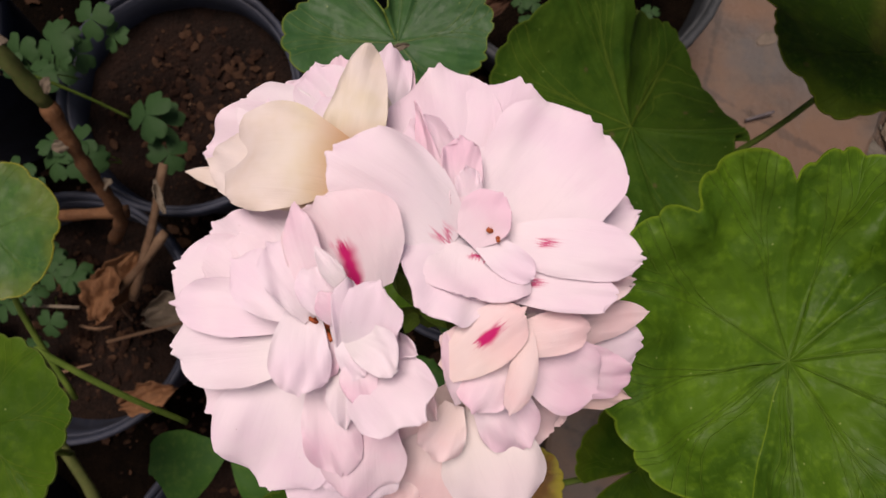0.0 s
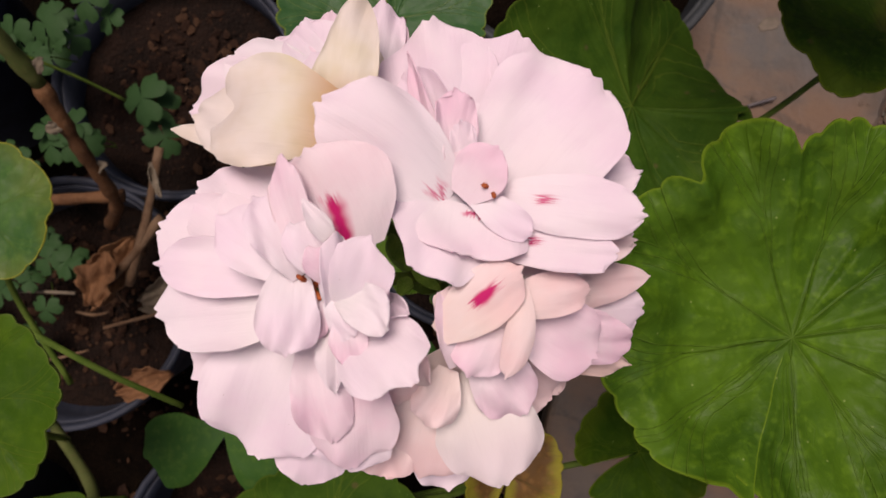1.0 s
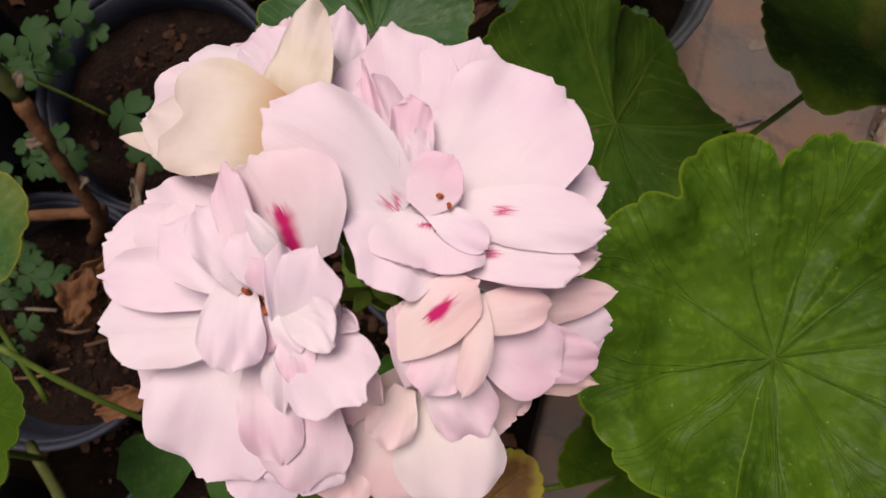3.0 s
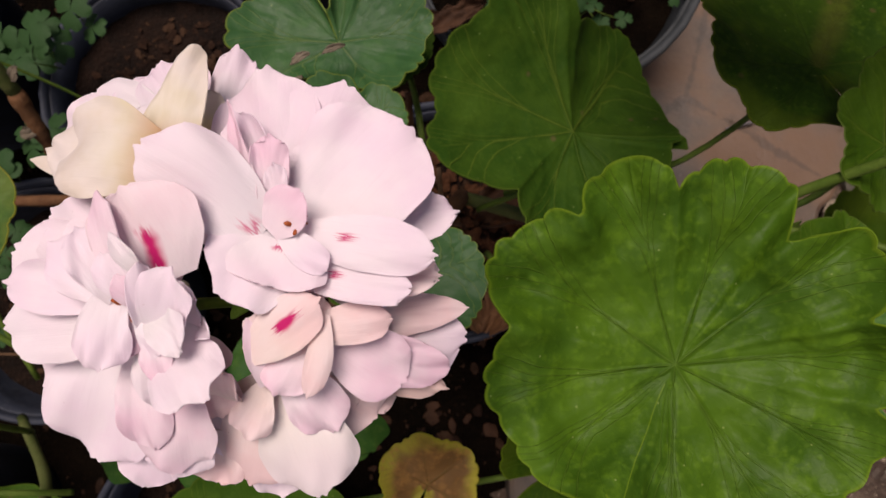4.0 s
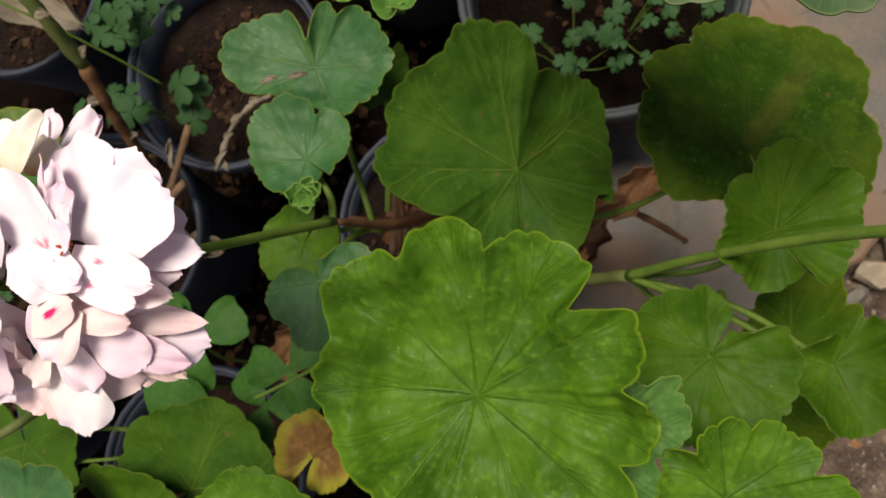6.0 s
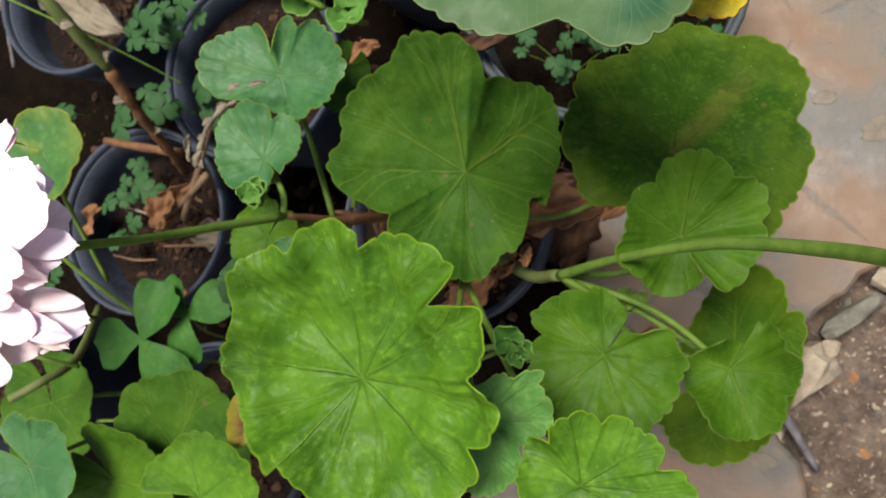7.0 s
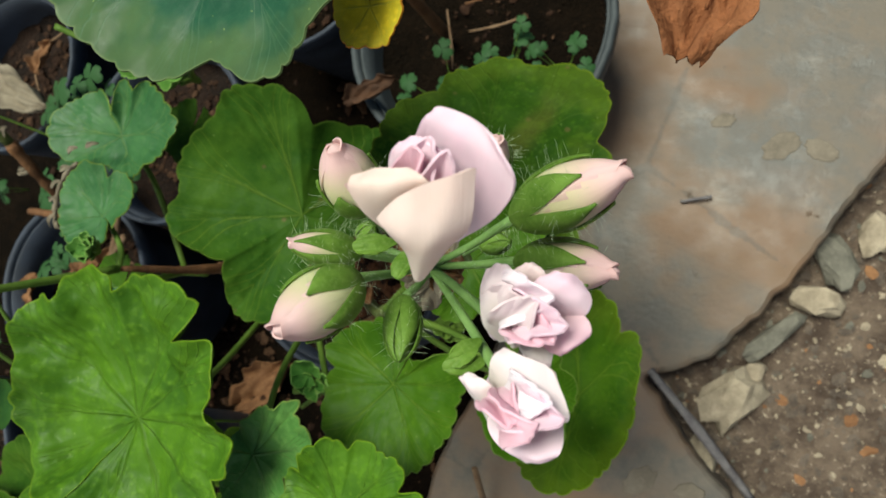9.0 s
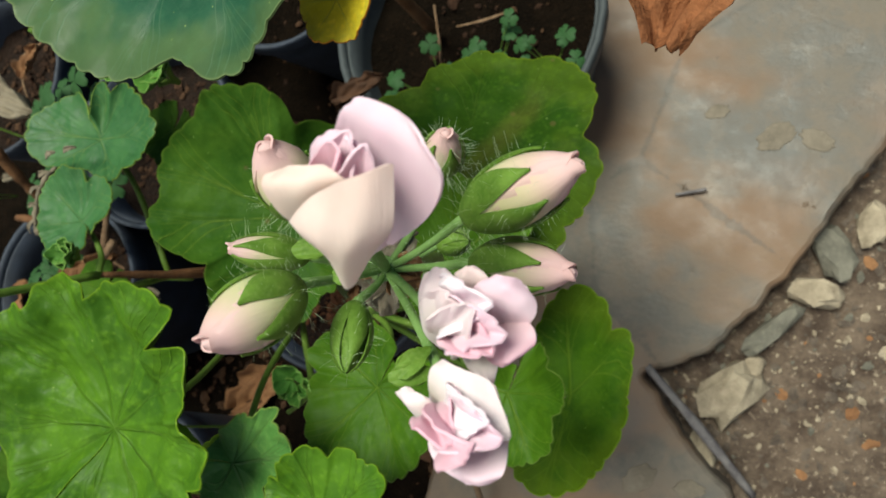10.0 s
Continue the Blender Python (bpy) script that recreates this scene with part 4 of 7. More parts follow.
leaf(plant, (-0.0059, 0.0607, 0.3420), 0.0225, -24, (0, -0.1), M_BLUE, cup=0.22, wave=0.07, seed=20, gap=2, stalk=NODE, label="small blue-green fan leaf", pucker=0.022,
     outline=[[(0.061, 0.75), (0.125, 0.94), (0.173, 1.07), (0.225, 1.15), (0.285, 1.14)],
            [(0.317, 0.88), (0.338, 1.16), (0.365, 1.24)],
            [(0.406, 1.41), (0.436, 1.39), (0.481, 1.52), (0.518, 1.45)],
            [(0.556, 1.25), (0.606, 1.14), (0.654, 1.02)],
            [(0.724, 0.96), (0.816, 0.81), (0.876, 0.74), (0.943, 0.61)],
            [(0.999, 0.57)]])
leaf(plant, (-0.0179, 0.1061, 0.3300), 0.0350, 115, (0, 0), M_BLUE, cup=0.18, wave=0.06, seed=21, gap=1, stalk=(0.02, 0.04, 0.30), label="blue-green fan-shaped leaf", pucker=0.022,
     outline=[[(0.001, 0.30), (0.03, 0.82), (0.06, 0.96)],
            [(0.097, 1.05), (0.145, 1.24), (0.182, 1.29), (0.21, 1.25)],
            [(0.245, 1.15), (0.277, 0.98), (0.302, 0.77), (0.346, 0.59)],
            [(0.436, 0.51), (0.514, 0.72), (0.543, 0.94), (0.595, 0.96)],
            [(0.646, 1.05), (0.686, 1.03), (0.712, 1.15), (0.755, 1.12)],
            [(0.817, 1.05), (0.864, 0.96)],
            [(0.88, 0.74), (0.915, 0.86), (0.94, 0.80), (0.975, 0.36)]])
leaf(plant, (0.0188, 0.0088, 0.3570), 0.0265, 112, (0, -0.1), M_BLUE, cup=0.10, wave=0.04, seed=22, gap=2, stalk=(0.02, 0.04, 0.30), label="small shaded green leaf",
     outline=[[(0.078, 0.16), (0.128, 0.36), (0.192, 0.61), (0.254, 0.85), (0.32, 0.96)],
            [(0.385, 0.85), (0.424, 1.09), (0.474, 1.16)],
            [(0.519, 1.08), (0.581, 1.04), (0.673, 1.06), (0.75, 1.05), (0.82, 0.97), (0.875, 0.74), (0.93, 0.36)]])
leaf(plant, (-0.0081, 0.0229, 0.3150), 0.0220, 70, (0.0, 0.0), M_MID, 6, 0.10, 3, 4, 0.12, 0.05, 0.10, 0, 24, (0.02, 0.04, 0.28), "dull green leaf half hidden by smaller leaves")
leaf(plant, (0.0021, 0.1211, 0.3000), 0.0200, 60, (0.0, 0.1), M_DARK, 6, 0.12, 4, 8, 0.15, 0.05, 0.15, 0, 23, (0.02, 0.05, 0.28), "small dark green leaf")

back = thing("geranium_plant", "tall geranium with broad blue-green and yellowing leaves", "plant")
tube("main_stem", [(0.06, 0.26, 0.10), (0.07, 0.25, 0.25), (0.10, 0.22, 0.38)], (0.005, 0.004, 0.003), M_BARK, back, 9, 8, 0.08)
leaf(back, (0.1481, 0.1537, 0.4680), 0.0520, 117, (0, 0), M_PALE, cup=0.10, wave=0.05, seed=31, gap=3, stalk=(0.09, 0.21, 0.36), label="broad blue-green leaf with a yellowish edge",
     outline=[[(0, 0.77), (0.097, 1.18), (0.155, 1.46)],
            [(0.201, 1.5), (0.241, 1.31), (0.278, 1.21), (0.313, 1.12)],
            [(0.354, 1.06), (0.391, 0.99), (0.42, 0.9), (0.439, 0.85)],
            [(0.458, 0.85), (0.478, 0.96), (0.499, 1.04), (0.526, 1.07), (0.55, 1.05)],
            [(0.568, 1.03), (0.591, 1.01), (0.61, 1), (0.655, 0.91)],
            [(0.726, 0.73), (0.834, 0.63), (0.959, 0.69)]])
leaf(back, (0.1901, 0.1387, 0.4500), 0.0135, 100, (0.1, 0.1), M_YELLOW, 6, 0.12, 3, 8, 0.15, 0.09, 0.10, 0, 32, (0.10, 0.22, 0.37), "yellow withering leaf with orange edge")

side = thing("geranium_plant", "old woody geranium with green leaves and dry stem scars", "plant")
tube("old_stem", [(-0.2354, 0.1476, 0.3300), (-0.2100, 0.1245, 0.3000), (-0.1978, 0.1005, 0.2550)], (0.0040, 0.0043, 0.0044), M_OLDGREEN, side, 12, 10, 0.13)
tube("old_stem", [(-0.1978, 0.1005, 0.2550), (-0.1945, 0.0780, 0.2200), (-0.1951, 0.0560, 0.1700), (-0.2191, 0.0473, 0.1200)], (0.0045, 0.0040, 0.0038, 0.0048), M_BARK, side, 12, 10, 0.2)
tube("side_shoot", [(-0.2642, 0.0538, 0.1700), (-0.2278, 0.0559, 0.1700), (-0.1918, 0.0599, 0.1650)], (0.003, 0.0035, 0.004), M_BARK, side, 9, 6, 0.1)
for k, (at, turn) in enumerate((((-0.2027, 0.1329, 0.3090), 60), ((-0.1943, 0.1172, 0.2960), 200), ((-0.1943, 0.1032, 0.2620), 70), ((-0.1946, 0.0828, 0.2360), 190), ((-0.1925, 0.0670, 0.2000), 40))):
    e = (at[0] + 0.008 * math.cos(radians(turn)), at[1] + 0.008 * math.sin(radians(turn)), at[2] + 0.003)
    petal(side, at, e, 0.006, M_DRYPALE, arch=0.2, cup=0.4, ruffle=0.15, seed=k + 50, name="stipule")
leaf(side, (-0.2030, 0.0325, 0.2860), 0.0335, 170, (0.0, 0.0), M_EDGED, 6, 0.09, 2, 1, 0.12, 0.04, 0.10, 0, 41, (-0.20, -0.05, 0.2), "green leaf with a yellow edge")
leaf(side, (-0.1411, -0.0407, 0.3860), 0.0300, 190, (0.0, 0.0), M_MID, 7, 0.11, 3, 6, 0.12, 0.04, 0.10, 0, 42, (-0.20, -0.08, 0.2), "mid-green scalloped leaf")

low = thing("geranium_plant", "low geranium with shaded leaves in a dark pot", "plant")
tube("main_stem", [(-0.12, -0.13, 0.06), (-0.08, -0.12, 0.18), (-0.02, -0.10, 0.26)], (0.005, 0.004, 0.003), M_BARK, low, 9, 8, 0.08)
leaf(low, (0.0105, -0.1094, 0.3450), 0.0336, 200, (0.0, 0.1), M_LEAF, 6, 0.11, 3, 6, 0.12, 0.05, 0.10, 0, 51, (-0.02, -0.10, 0.26), "bright green leaf with yellow flecks")
leaf(low, (-0.0462, -0.1154, 0.2900), 0.0500, 220, (-0.1, 0.1), M_DARK, 6, 0.10, 3, 6, 0.12, 0.06, 0.10, 0, 52, (-0.03, -0.10, 0.25), "dark green drooping leaf")
leaf(low, (-0.1764, -0.1333, 0.2500), 0.0430, 120, (0.0, 0.0), M_DARK, 6, 0.10, 3, 6, 0.12, 0.05, 0.10, 0, 53, (-0.08, -0.12, 0.2), "dull green leaf")
leaf(low, (-0.1093, -0.1382, 0.3300), 0.0340, 160, (0.0, 0.0), M_BLUE, 6, 0.12, 3, 6, 0.15, 0.06, 0.10, 0, 54, (-0.08, -0.12, 0.22), "green leaf with pale veins")
leaf(low, (0.0287, -0.0673, 0.3350), 0.0200, 250, (0.0, 0.1), M_WITHER, 6, 0.12, 3, 6, 0.25, 0.14, 0.10, 0, 55, (-0.02, -0.10, 0.24), "yellow-brown withering leaf")

leaf(low, (-0.0729, -0.1406, 0.3000), 0.0400, 150, (0.0, 0.15), M_MID, 6, 0.10, 3, 6, 0.20, 0.08, 0.10, 0, 57, (-0.05, -0.11, 0.22), "mid-green leaf among the lower leaves")
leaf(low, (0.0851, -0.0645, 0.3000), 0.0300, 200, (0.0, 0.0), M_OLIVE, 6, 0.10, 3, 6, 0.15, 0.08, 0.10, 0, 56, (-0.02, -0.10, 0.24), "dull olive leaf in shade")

# flower stalks
tube("flower_stalk", [(0.001, -0.004, 0.468), (-0.0076, 0.0043, 0.4550), (-0.0041, 0.0144, 0.4100), NODE], (0.0017, 0.0018, 0.0018, 0.0022), M_STEM, plant, 10, 10)
BUDHUB = (0.2516, 0.0624, 0.5120)
tube("flower_stalk", [BUDHUB, (0.2380, 0.0676, 0.4550), (0.2104, 0.0668, 0.4000), (0.1753, 0.0556, 0.3450), fork], (0.0019, 0.0022, 0.0021, 0.0021, 0.0026), M_STEM, plant, 10, 10)
tube("side_stalk", [fork, (0.1832, 0.0375, 0.3000), (0.2188, 0.0268, 0.3100)], (0.002, 0.0018, 0.0015), M_STEM, plant, 8, 8)

# ---- open flower head ----
head = tube("flower_head", [(0.001, -0.004, 0.466), (0.0, -0.003, 0.478)], (0.0022, 0.0035), M_STEM, plant, 9, 4)
tagged(head, "cluster of pale pink double florets with magenta marks")


def f(base, tip, width, material, **more):
    return blade(head, base, tip, width, material, seed=len(head.children) + 300, **more)


# floret seen from behind: pale inner petals, then the cream backs
f((-0.0185, 0.0252, 0.4950), (-0.0409, 0.0249, 0.4900), 0.0149, M_PETAL, cup=0.06, full=0.60, blunt=2.2, ruffle=0.9, claw=0.50)
f((-0.0174, 0.0253, 0.4965), (-0.0339, 0.0334, 0.4915), 0.0118, M_SNOW, cup=0.07, full=0.60, blunt=2.2, ruffle=1.3, claw=0.50)
f((-0.0161, 0.0259, 0.4960), (-0.0272, 0.0362, 0.4920), 0.0118, M_PETAL, cup=0.06, full=0.60, blunt=2.2, ruffle=1.3, claw=0.50)
f((-0.0150, 0.0259, 0.4975), (-0.0213, 0.0391, 0.4920), 0.0107, M_PETAL, cup=0.07, full=0.60, lean=12, blunt=2.2, ruffle=1.3, claw=0.50)
f((-0.0143, 0.0262, 0.4965), (-0.0168, 0.0411, 0.4910), 0.0094, M_PETAL_DEEP, cup=0.06, full=0.60, blunt=2.2, ruffle=1.7, claw=0.50)
f((-0.0092, 0.0243, 0.4955), (-0.0078, 0.0443, 0.4885), 0.0084, M_PETAL, cup=-0.08, full=0.60, blunt=3.3, ruffle=1.7, claw=0.42)
f((-0.0073, 0.0246, 0.4945), (-0.0061, 0.0435, 0.4870), 0.0061, M_PETAL_DEEP, cup=-0.06, full=0.60, blunt=2.2, ruffle=1.7, claw=0.42)
f((-0.0176, 0.0149, 0.5010), (-0.0415, 0.0192, 0.4960), 0.0053, M_CREAM, arch=0.06, cup=-0.08, full=0.45, blunt=1.5, ruffle=2.0)
f((-0.0136, 0.0143, 0.5060), (-0.0368, 0.0210, 0.4990), 0.0119, M_CREAM, arch=0.08, cup=-0.06, full=0.60, blunt=2.2, ruffle=1.3, claw=0.50)
f((-0.0123, 0.0178, 0.5085), (-0.0336, 0.0195, 0.5015), 0.0174, M_CREAM, arch=0.12, cup=-0.09, full=0.60, swing=-0.06, blunt=2.2, ruffle=0.9, claw=0.50)
f((-0.0126, 0.0185, 0.5070), (-0.0099, 0.0390, 0.5030), 0.0099, M_CREAM, arch=0.10, cup=-0.12, full=0.32, blunt=1.6, lean=-10, ruffle=2.0, claw=0.75)
# upper floret
f((0.0062, 0.0103, 0.4995), (0.0002, 0.0367, 0.4985), 0.0203, M_PETAL, arch=0.03, cup=0.06, full=0.60, blunt=2.1, swing=0.03, ruffle=0.9, claw=0.50)
f((0.0084, 0.0105, 0.4990), (0.0083, 0.0341, 0.4965), 0.0100, M_PETAL, cup=0.06, full=0.60, blunt=2.2, ruffle=1.3, claw=0.50)
f((0.0097, 0.0093, 0.4985), (0.0155, 0.0351, 0.4980), 0.0214, M_PETAL, arch=0.04, cup=0.03, full=0.60, blunt=2.1, ruffle=0.9, claw=0.50)
f((0.0111, 0.0086, 0.5015), (0.0277, 0.0270, 0.5010), 0.0233, M_PETAL, arch=0.05, cup=0.08, full=0.60, blunt=2.1, swing=0.04, ruffle=0.9, claw=0.50)
f((0.0118, 0.0087, 0.4985), (0.0358, 0.0143, 0.4935), 0.0097, M_PETAL, cup=0.04, full=0.60, blunt=2.1, tooth=0.025, ruffle=1.3, claw=0.50)
f((0.0051, 0.0113, 0.5040), (-0.0030, 0.0276, 0.5040), 0.0087, M_PETAL, cup=0.12, full=0.60, lean=-14, blunt=2.2, ruffle=1.3, claw=0.50)
f((0.0027, 0.0097, 0.5060), (-0.0026, 0.0283, 0.5090), 0.0046, M_PETAL_DEEP, cup=0.14, full=0.36, blunt=1.3, lean=-28, ruffle=2.0)
f((0.0053, 0.0110, 0.5055), (0.0042, 0.0230, 0.5080), 0.0065, M_PETAL_DEEP, cup=0.22, full=0.60, blunt=2.7, lean=12, ruffle=1.7, claw=0.42)
f((0.0067, 0.0111, 0.5050), (0.0056, 0.0186, 0.5075), 0.0041, M_PETAL, cup=0.19, full=0.60, lean=-15, blunt=2.2, ruffle=1.7, claw=0.42)
f((0.0039, 0.0071, 0.5050), (-0.0148, 0.0196, 0.5135), 0.0151, M_FLECK, arch=0.06, cup=-0.04, full=0.60, blunt=2.1, swing=-0.05, ruffle=0.9, claw=0.50)
f((0.0096, 0.0034, 0.5005), (0.0337, 0.0020, 0.5000), 0.0089, M_PEACH, arch=0.03, cup=0.03, full=0.60, tooth=0.020, blunt=2.2, ruffle=1.7, claw=0.50)
f((0.0084, 0.0058, 0.5030), (-0.0012, -0.0031, 0.5100), 0.0160, M_PETAL, arch=0.07, cup=-0.05, full=0.62, blunt=2.1, swing=-0.06, ruffle=0.8, claw=0.50)
f((0.0074, 0.0060, 0.5055), (0.0057, -0.0018, 0.5095), 0.0187, M_BLOTCH, arch=0.06, cup=-0.05, full=0.55, blunt=2.1, ruffle=0.7, claw=0.42)
f((0.0093, 0.0012, 0.5045), (0.0292, -0.0007, 0.5060), 0.0074, M_MARKED, arch=0.05, cup=-0.03, full=0.60, blunt=2.9, ruffle=0.9, claw=0.60)
f((0.0096, 0.0073, 0.5055), (0.0330, 0.0049, 0.5070), 0.0094, M_MARKED, arch=0.06, cup=-0.05, full=0.60, blunt=2.1, tooth=0.015, ruffle=0.9, claw=0.45)
f((0.0079, 0.0069, 0.5075), (0.0158, 0.0013, 0.5092), 0.0052, M_PETAL, arch=0.08, cup=-0.06, full=0.55, blunt=2.4, ruffle=0.8, claw=0.55)
f((0.0057, 0.0071, 0.5070), (0.0112, 0.0137, 0.5110), 0.0084, M_PETAL_DEEP, arch=0.05, cup=0.08, full=0.52, blunt=1.9, lean=-6, ruffle=0.7, claw=0.45)
# left floret
f((-0.0190, -0.0040, 0.4970), (-0.0429, 0.0035, 0.4960), 0.0154, M_PETAL, arch=0.05, cup=0.04, full=0.60, blunt=2.1, ruffle=0.9, claw=0.50)
f((-0.0185, -0.0036, 0.4985), (-0.0368, 0.0099, 0.4975), 0.0149, M_PETAL, arch=0.04, cup=0.04, full=0.60, blunt=2.1, ruffle=0.9, claw=0.50)
f((-0.0181, -0.0028, 0.4990), (-0.0291, 0.0123, 0.4990), 0.0148, M_PETAL, arch=0.04, cup=0.04, full=0.60, blunt=2.1, ruffle=0.9, claw=0.50)
f((-0.0185, -0.0105, 0.4940), (-0.0377, -0.0218, 0.4905), 0.0168, M_PETAL, arch=0.06, cup=0.01, full=0.60, blunt=2.1, ruffle=0.9, claw=0.50)
f((-0.0186, -0.0105, 0.4970), (-0.0281, -0.0339, 0.4900), 0.0214, M_PETAL, arch=0.08, cup=-0.02, full=0.60, blunt=2.1, swing=-0.03, ruffle=0.9, claw=0.50)
f((-0.0176, -0.0079, 0.5010), (-0.0417, -0.0109, 0.4985), 0.0138, M_SNOW, arch=0.05, cup=0.03, full=0.60, blunt=2.1, ruffle=0.9, claw=0.50)
f((-0.0170, -0.0040, 0.5035), (-0.0413, -0.0032, 0.5010), 0.0093, M_PETAL, arch=0.05, cup=0.04, full=0.58, blunt=2.1, ruffle=0.9, claw=0.50)
f((-0.0169, -0.0262, 0.4930), (-0.0197, -0.0393, 0.4855), 0.0123, M_PETAL, cup=-0.03, full=0.60, blunt=2.2, ruffle=1.3, claw=0.50)
f((-0.0104, -0.0248, 0.4960), (-0.0120, -0.0353, 0.4915), 0.0138, M_PETAL, arch=0.05, cup=-0.03, full=0.60, blunt=2.2, ruffle=0.9, claw=0.50)
f((-0.0170, -0.0048, 0.5080), (-0.0295, 0.0032, 0.5085), 0.0093, M_PETAL, arch=0.10, cup=0.11, full=0.60, blunt=2.1, ruffle=1.1, claw=0.45)
f((-0.0164, -0.0048, 0.5105), (-0.0234, 0.0055, 0.5130), 0.0080, M_PETAL, arch=0.12, cup=0.15, full=0.60, lean=16, blunt=2.2, ruffle=1.3, claw=0.50)
f((-0.0149, -0.0045, 0.5115), (-0.0189, 0.0111, 0.5155), 0.0058, M_PETAL_DEEP, arch=0.06, cup=0.14, full=0.58, lean=-20, blunt=2.0, ruffle=1.0, claw=0.5)
f((-0.0093, -0.0015, 0.5085), (-0.0161, 0.0122, 0.5150), 0.0180, M_FLAME, arch=0.05, cup=0.03, full=0.60, blunt=2.1, swing=-0.06, ruffle=0.9, claw=0.50)
f((-0.0128, -0.0048, 0.5130), (-0.0175, 0.0017, 0.5160), 0.0059, M_PETAL, arch=0.12, cup=0.10, full=0.60, blunt=2.1, ruffle=1.0, claw=0.45)
f((-0.0121, -0.0056, 0.5125), (-0.0149, -0.0016, 0.5160), 0.0044, M_PETAL_DEEP, arch=0.12, cup=0.10, full=0.58, blunt=2.0, ruffle=1.0, claw=0.5)
f((-0.0114, -0.0012, 0.5150), (-0.0154, 0.0046, 0.5185), 0.0030, M_SNOW, arch=0.12, cup=0.14, full=0.5, blunt=1.5, ruffle=2.0)
f((-0.0187, -0.0037, 0.5090), (-0.0182, -0.0164, 0.5110), 0.0090, M_PETAL, arch=0.14, cup=-0.12, full=0.60, blunt=2.1, ruffle=1.3, claw=0.50)
f((-0.0122, -0.0109, 0.5080), (-0.0115, 0.0008, 0.5170), 0.0047, M_PETAL, arch=0.08, cup=0.08, full=0.60, lean=30, blunt=2.2, ruffle=1.7, claw=0.42)
f((-0.0111, -0.0109, 0.5085), (-0.0065, -0.0003, 0.5165), 0.0102, M_PETAL, arch=0.12, cup=-0.08, full=0.60, blunt=2.1, ruffle=1.3, claw=0.50)
f((-0.0113, -0.0078, 0.5110), (-0.0039, -0.0121, 0.5160), 0.0064, M_SNOW, arch=0.12, cup=-0.06, full=0.60, swing=0.08, blunt=2.2, ruffle=1.7, claw=0.42)
f((-0.0068, -0.0077, 0.5030), (-0.0017, -0.0100, 0.5120), 0.0035, M_PETAL, cup=0.06, blunt=2.2, full=0.60, ruffle=1.7, claw=0.42)
f((-0.0090, -0.0101, 0.5050), (-0.0003, -0.0192, 0.5140), 0.0134, M_PETAL, arch=0.10, cup=-0.07, full=0.60, blunt=2.1, swing=-0.10, ruffle=0.9, claw=0.50)
f((-0.0102, -0.0100, 0.5100), (-0.0093, -0.0189, 0.5090), 0.0057, M_PETAL_DEEP, arch=0.12, cup=-0.06, full=0.45, blunt=1.3, ruffle=2.0)
f((-0.0134, -0.0117, 0.5065), (-0.0123, -0.0222, 0.5045), 0.0045, M_SNOW, arch=0.12, cup=-0.08, full=0.45, blunt=1.3, ruffle=2.0)
f((-0.0169, -0.0144, 0.5020), (-0.0134, -0.0302, 0.4980), 0.0090, M_PETAL_DEEP, arch=0.10, cup=-0.06, full=0.60, blunt=2.1, ruffle=1.7, claw=0.42)
f((-0.0101, -0.0176, 0.5010), (-0.0104, -0.0343, 0.4940), 0.0140, M_ROSEBASE, arch=0.08, cup=-0.04, full=0.60, blunt=2.1, ruffle=0.9, claw=0.50)
f((-0.0077, -0.0152, 0.5000), (-0.0032, -0.0249, 0.4960), 0.0114, M_PEACH, arch=0.08, cup=-0.03, full=0.60, blunt=2.2, ruffle=1.3, claw=0.50)
# lower floret
f((0.0093, -0.0110, 0.4930), (0.0385, -0.0090, 0.4830), 0.0167, M_PETAL, arch=0.06, cup=0.03, full=0.60, blunt=2.1, ruffle=0.9, claw=0.50)
f((0.0108, -0.0075, 0.4970), (0.0384, -0.0029, 0.4875), 0.0079, M_PEACH, arch=0.06, cup=-0.06, full=0.55, blunt=1.6, tooth=0.025, ruffle=2.0)
f((0.0121, -0.0132, 0.4925), (0.0350, -0.0180, 0.4850), 0.0067, M_CREAMY, arch=0.06, cup=0.03, full=0.60, tooth=0.020, blunt=2.2, ruffle=1.7, claw=0.42)
f((0.0103, -0.0163, 0.4920), (0.0224, -0.0245, 0.4835), 0.0160, M_PEACH, arch=0.06, cup=0.01, full=0.60, blunt=2.2, ruffle=0.9, claw=0.50)
f((0.0076, -0.0188, 0.4945), (0.0141, -0.0379, 0.4870), 0.0174, M_WHITE, arch=0.08, cup=-0.04, full=0.60, blunt=2.0, ruffle=0.9, claw=0.50)
f((0.0045, -0.0198, 0.4940), (-0.0003, -0.0375, 0.4850), 0.0150, M_PEACH, arch=0.08, cup=-0.04, full=0.60, blunt=2.1, ruffle=0.9, claw=0.50)
f((0.0025, -0.0299, 0.4850), (0.0049, -0.0410, 0.4790), 0.0108, M_PETAL, cup=-0.03, blunt=2.2, full=0.60, ruffle=1.3, claw=0.50)
f((-0.0056, -0.0274, 0.4900), (-0.0067, -0.0385, 0.4840), 0.0114, M_PEACH, cup=-0.03, blunt=2.2, full=0.60, ruffle=1.3, claw=0.50)
f((0.0120, -0.0113, 0.4975), (0.0363, -0.0145, 0.4870), 0.0092, M_PETAL_DEEP, arch=0.08, cup=-0.03, full=0.55, blunt=1.8, tooth=0.030, ruffle=2.0)
f((0.0111, -0.0087, 0.5030), (0.0258, -0.0056, 0.5010), 0.0070, M_PEACH, arch=0.10, cup=-0.08, full=0.60, blunt=2.3, ruffle=0.8, claw=0.42)
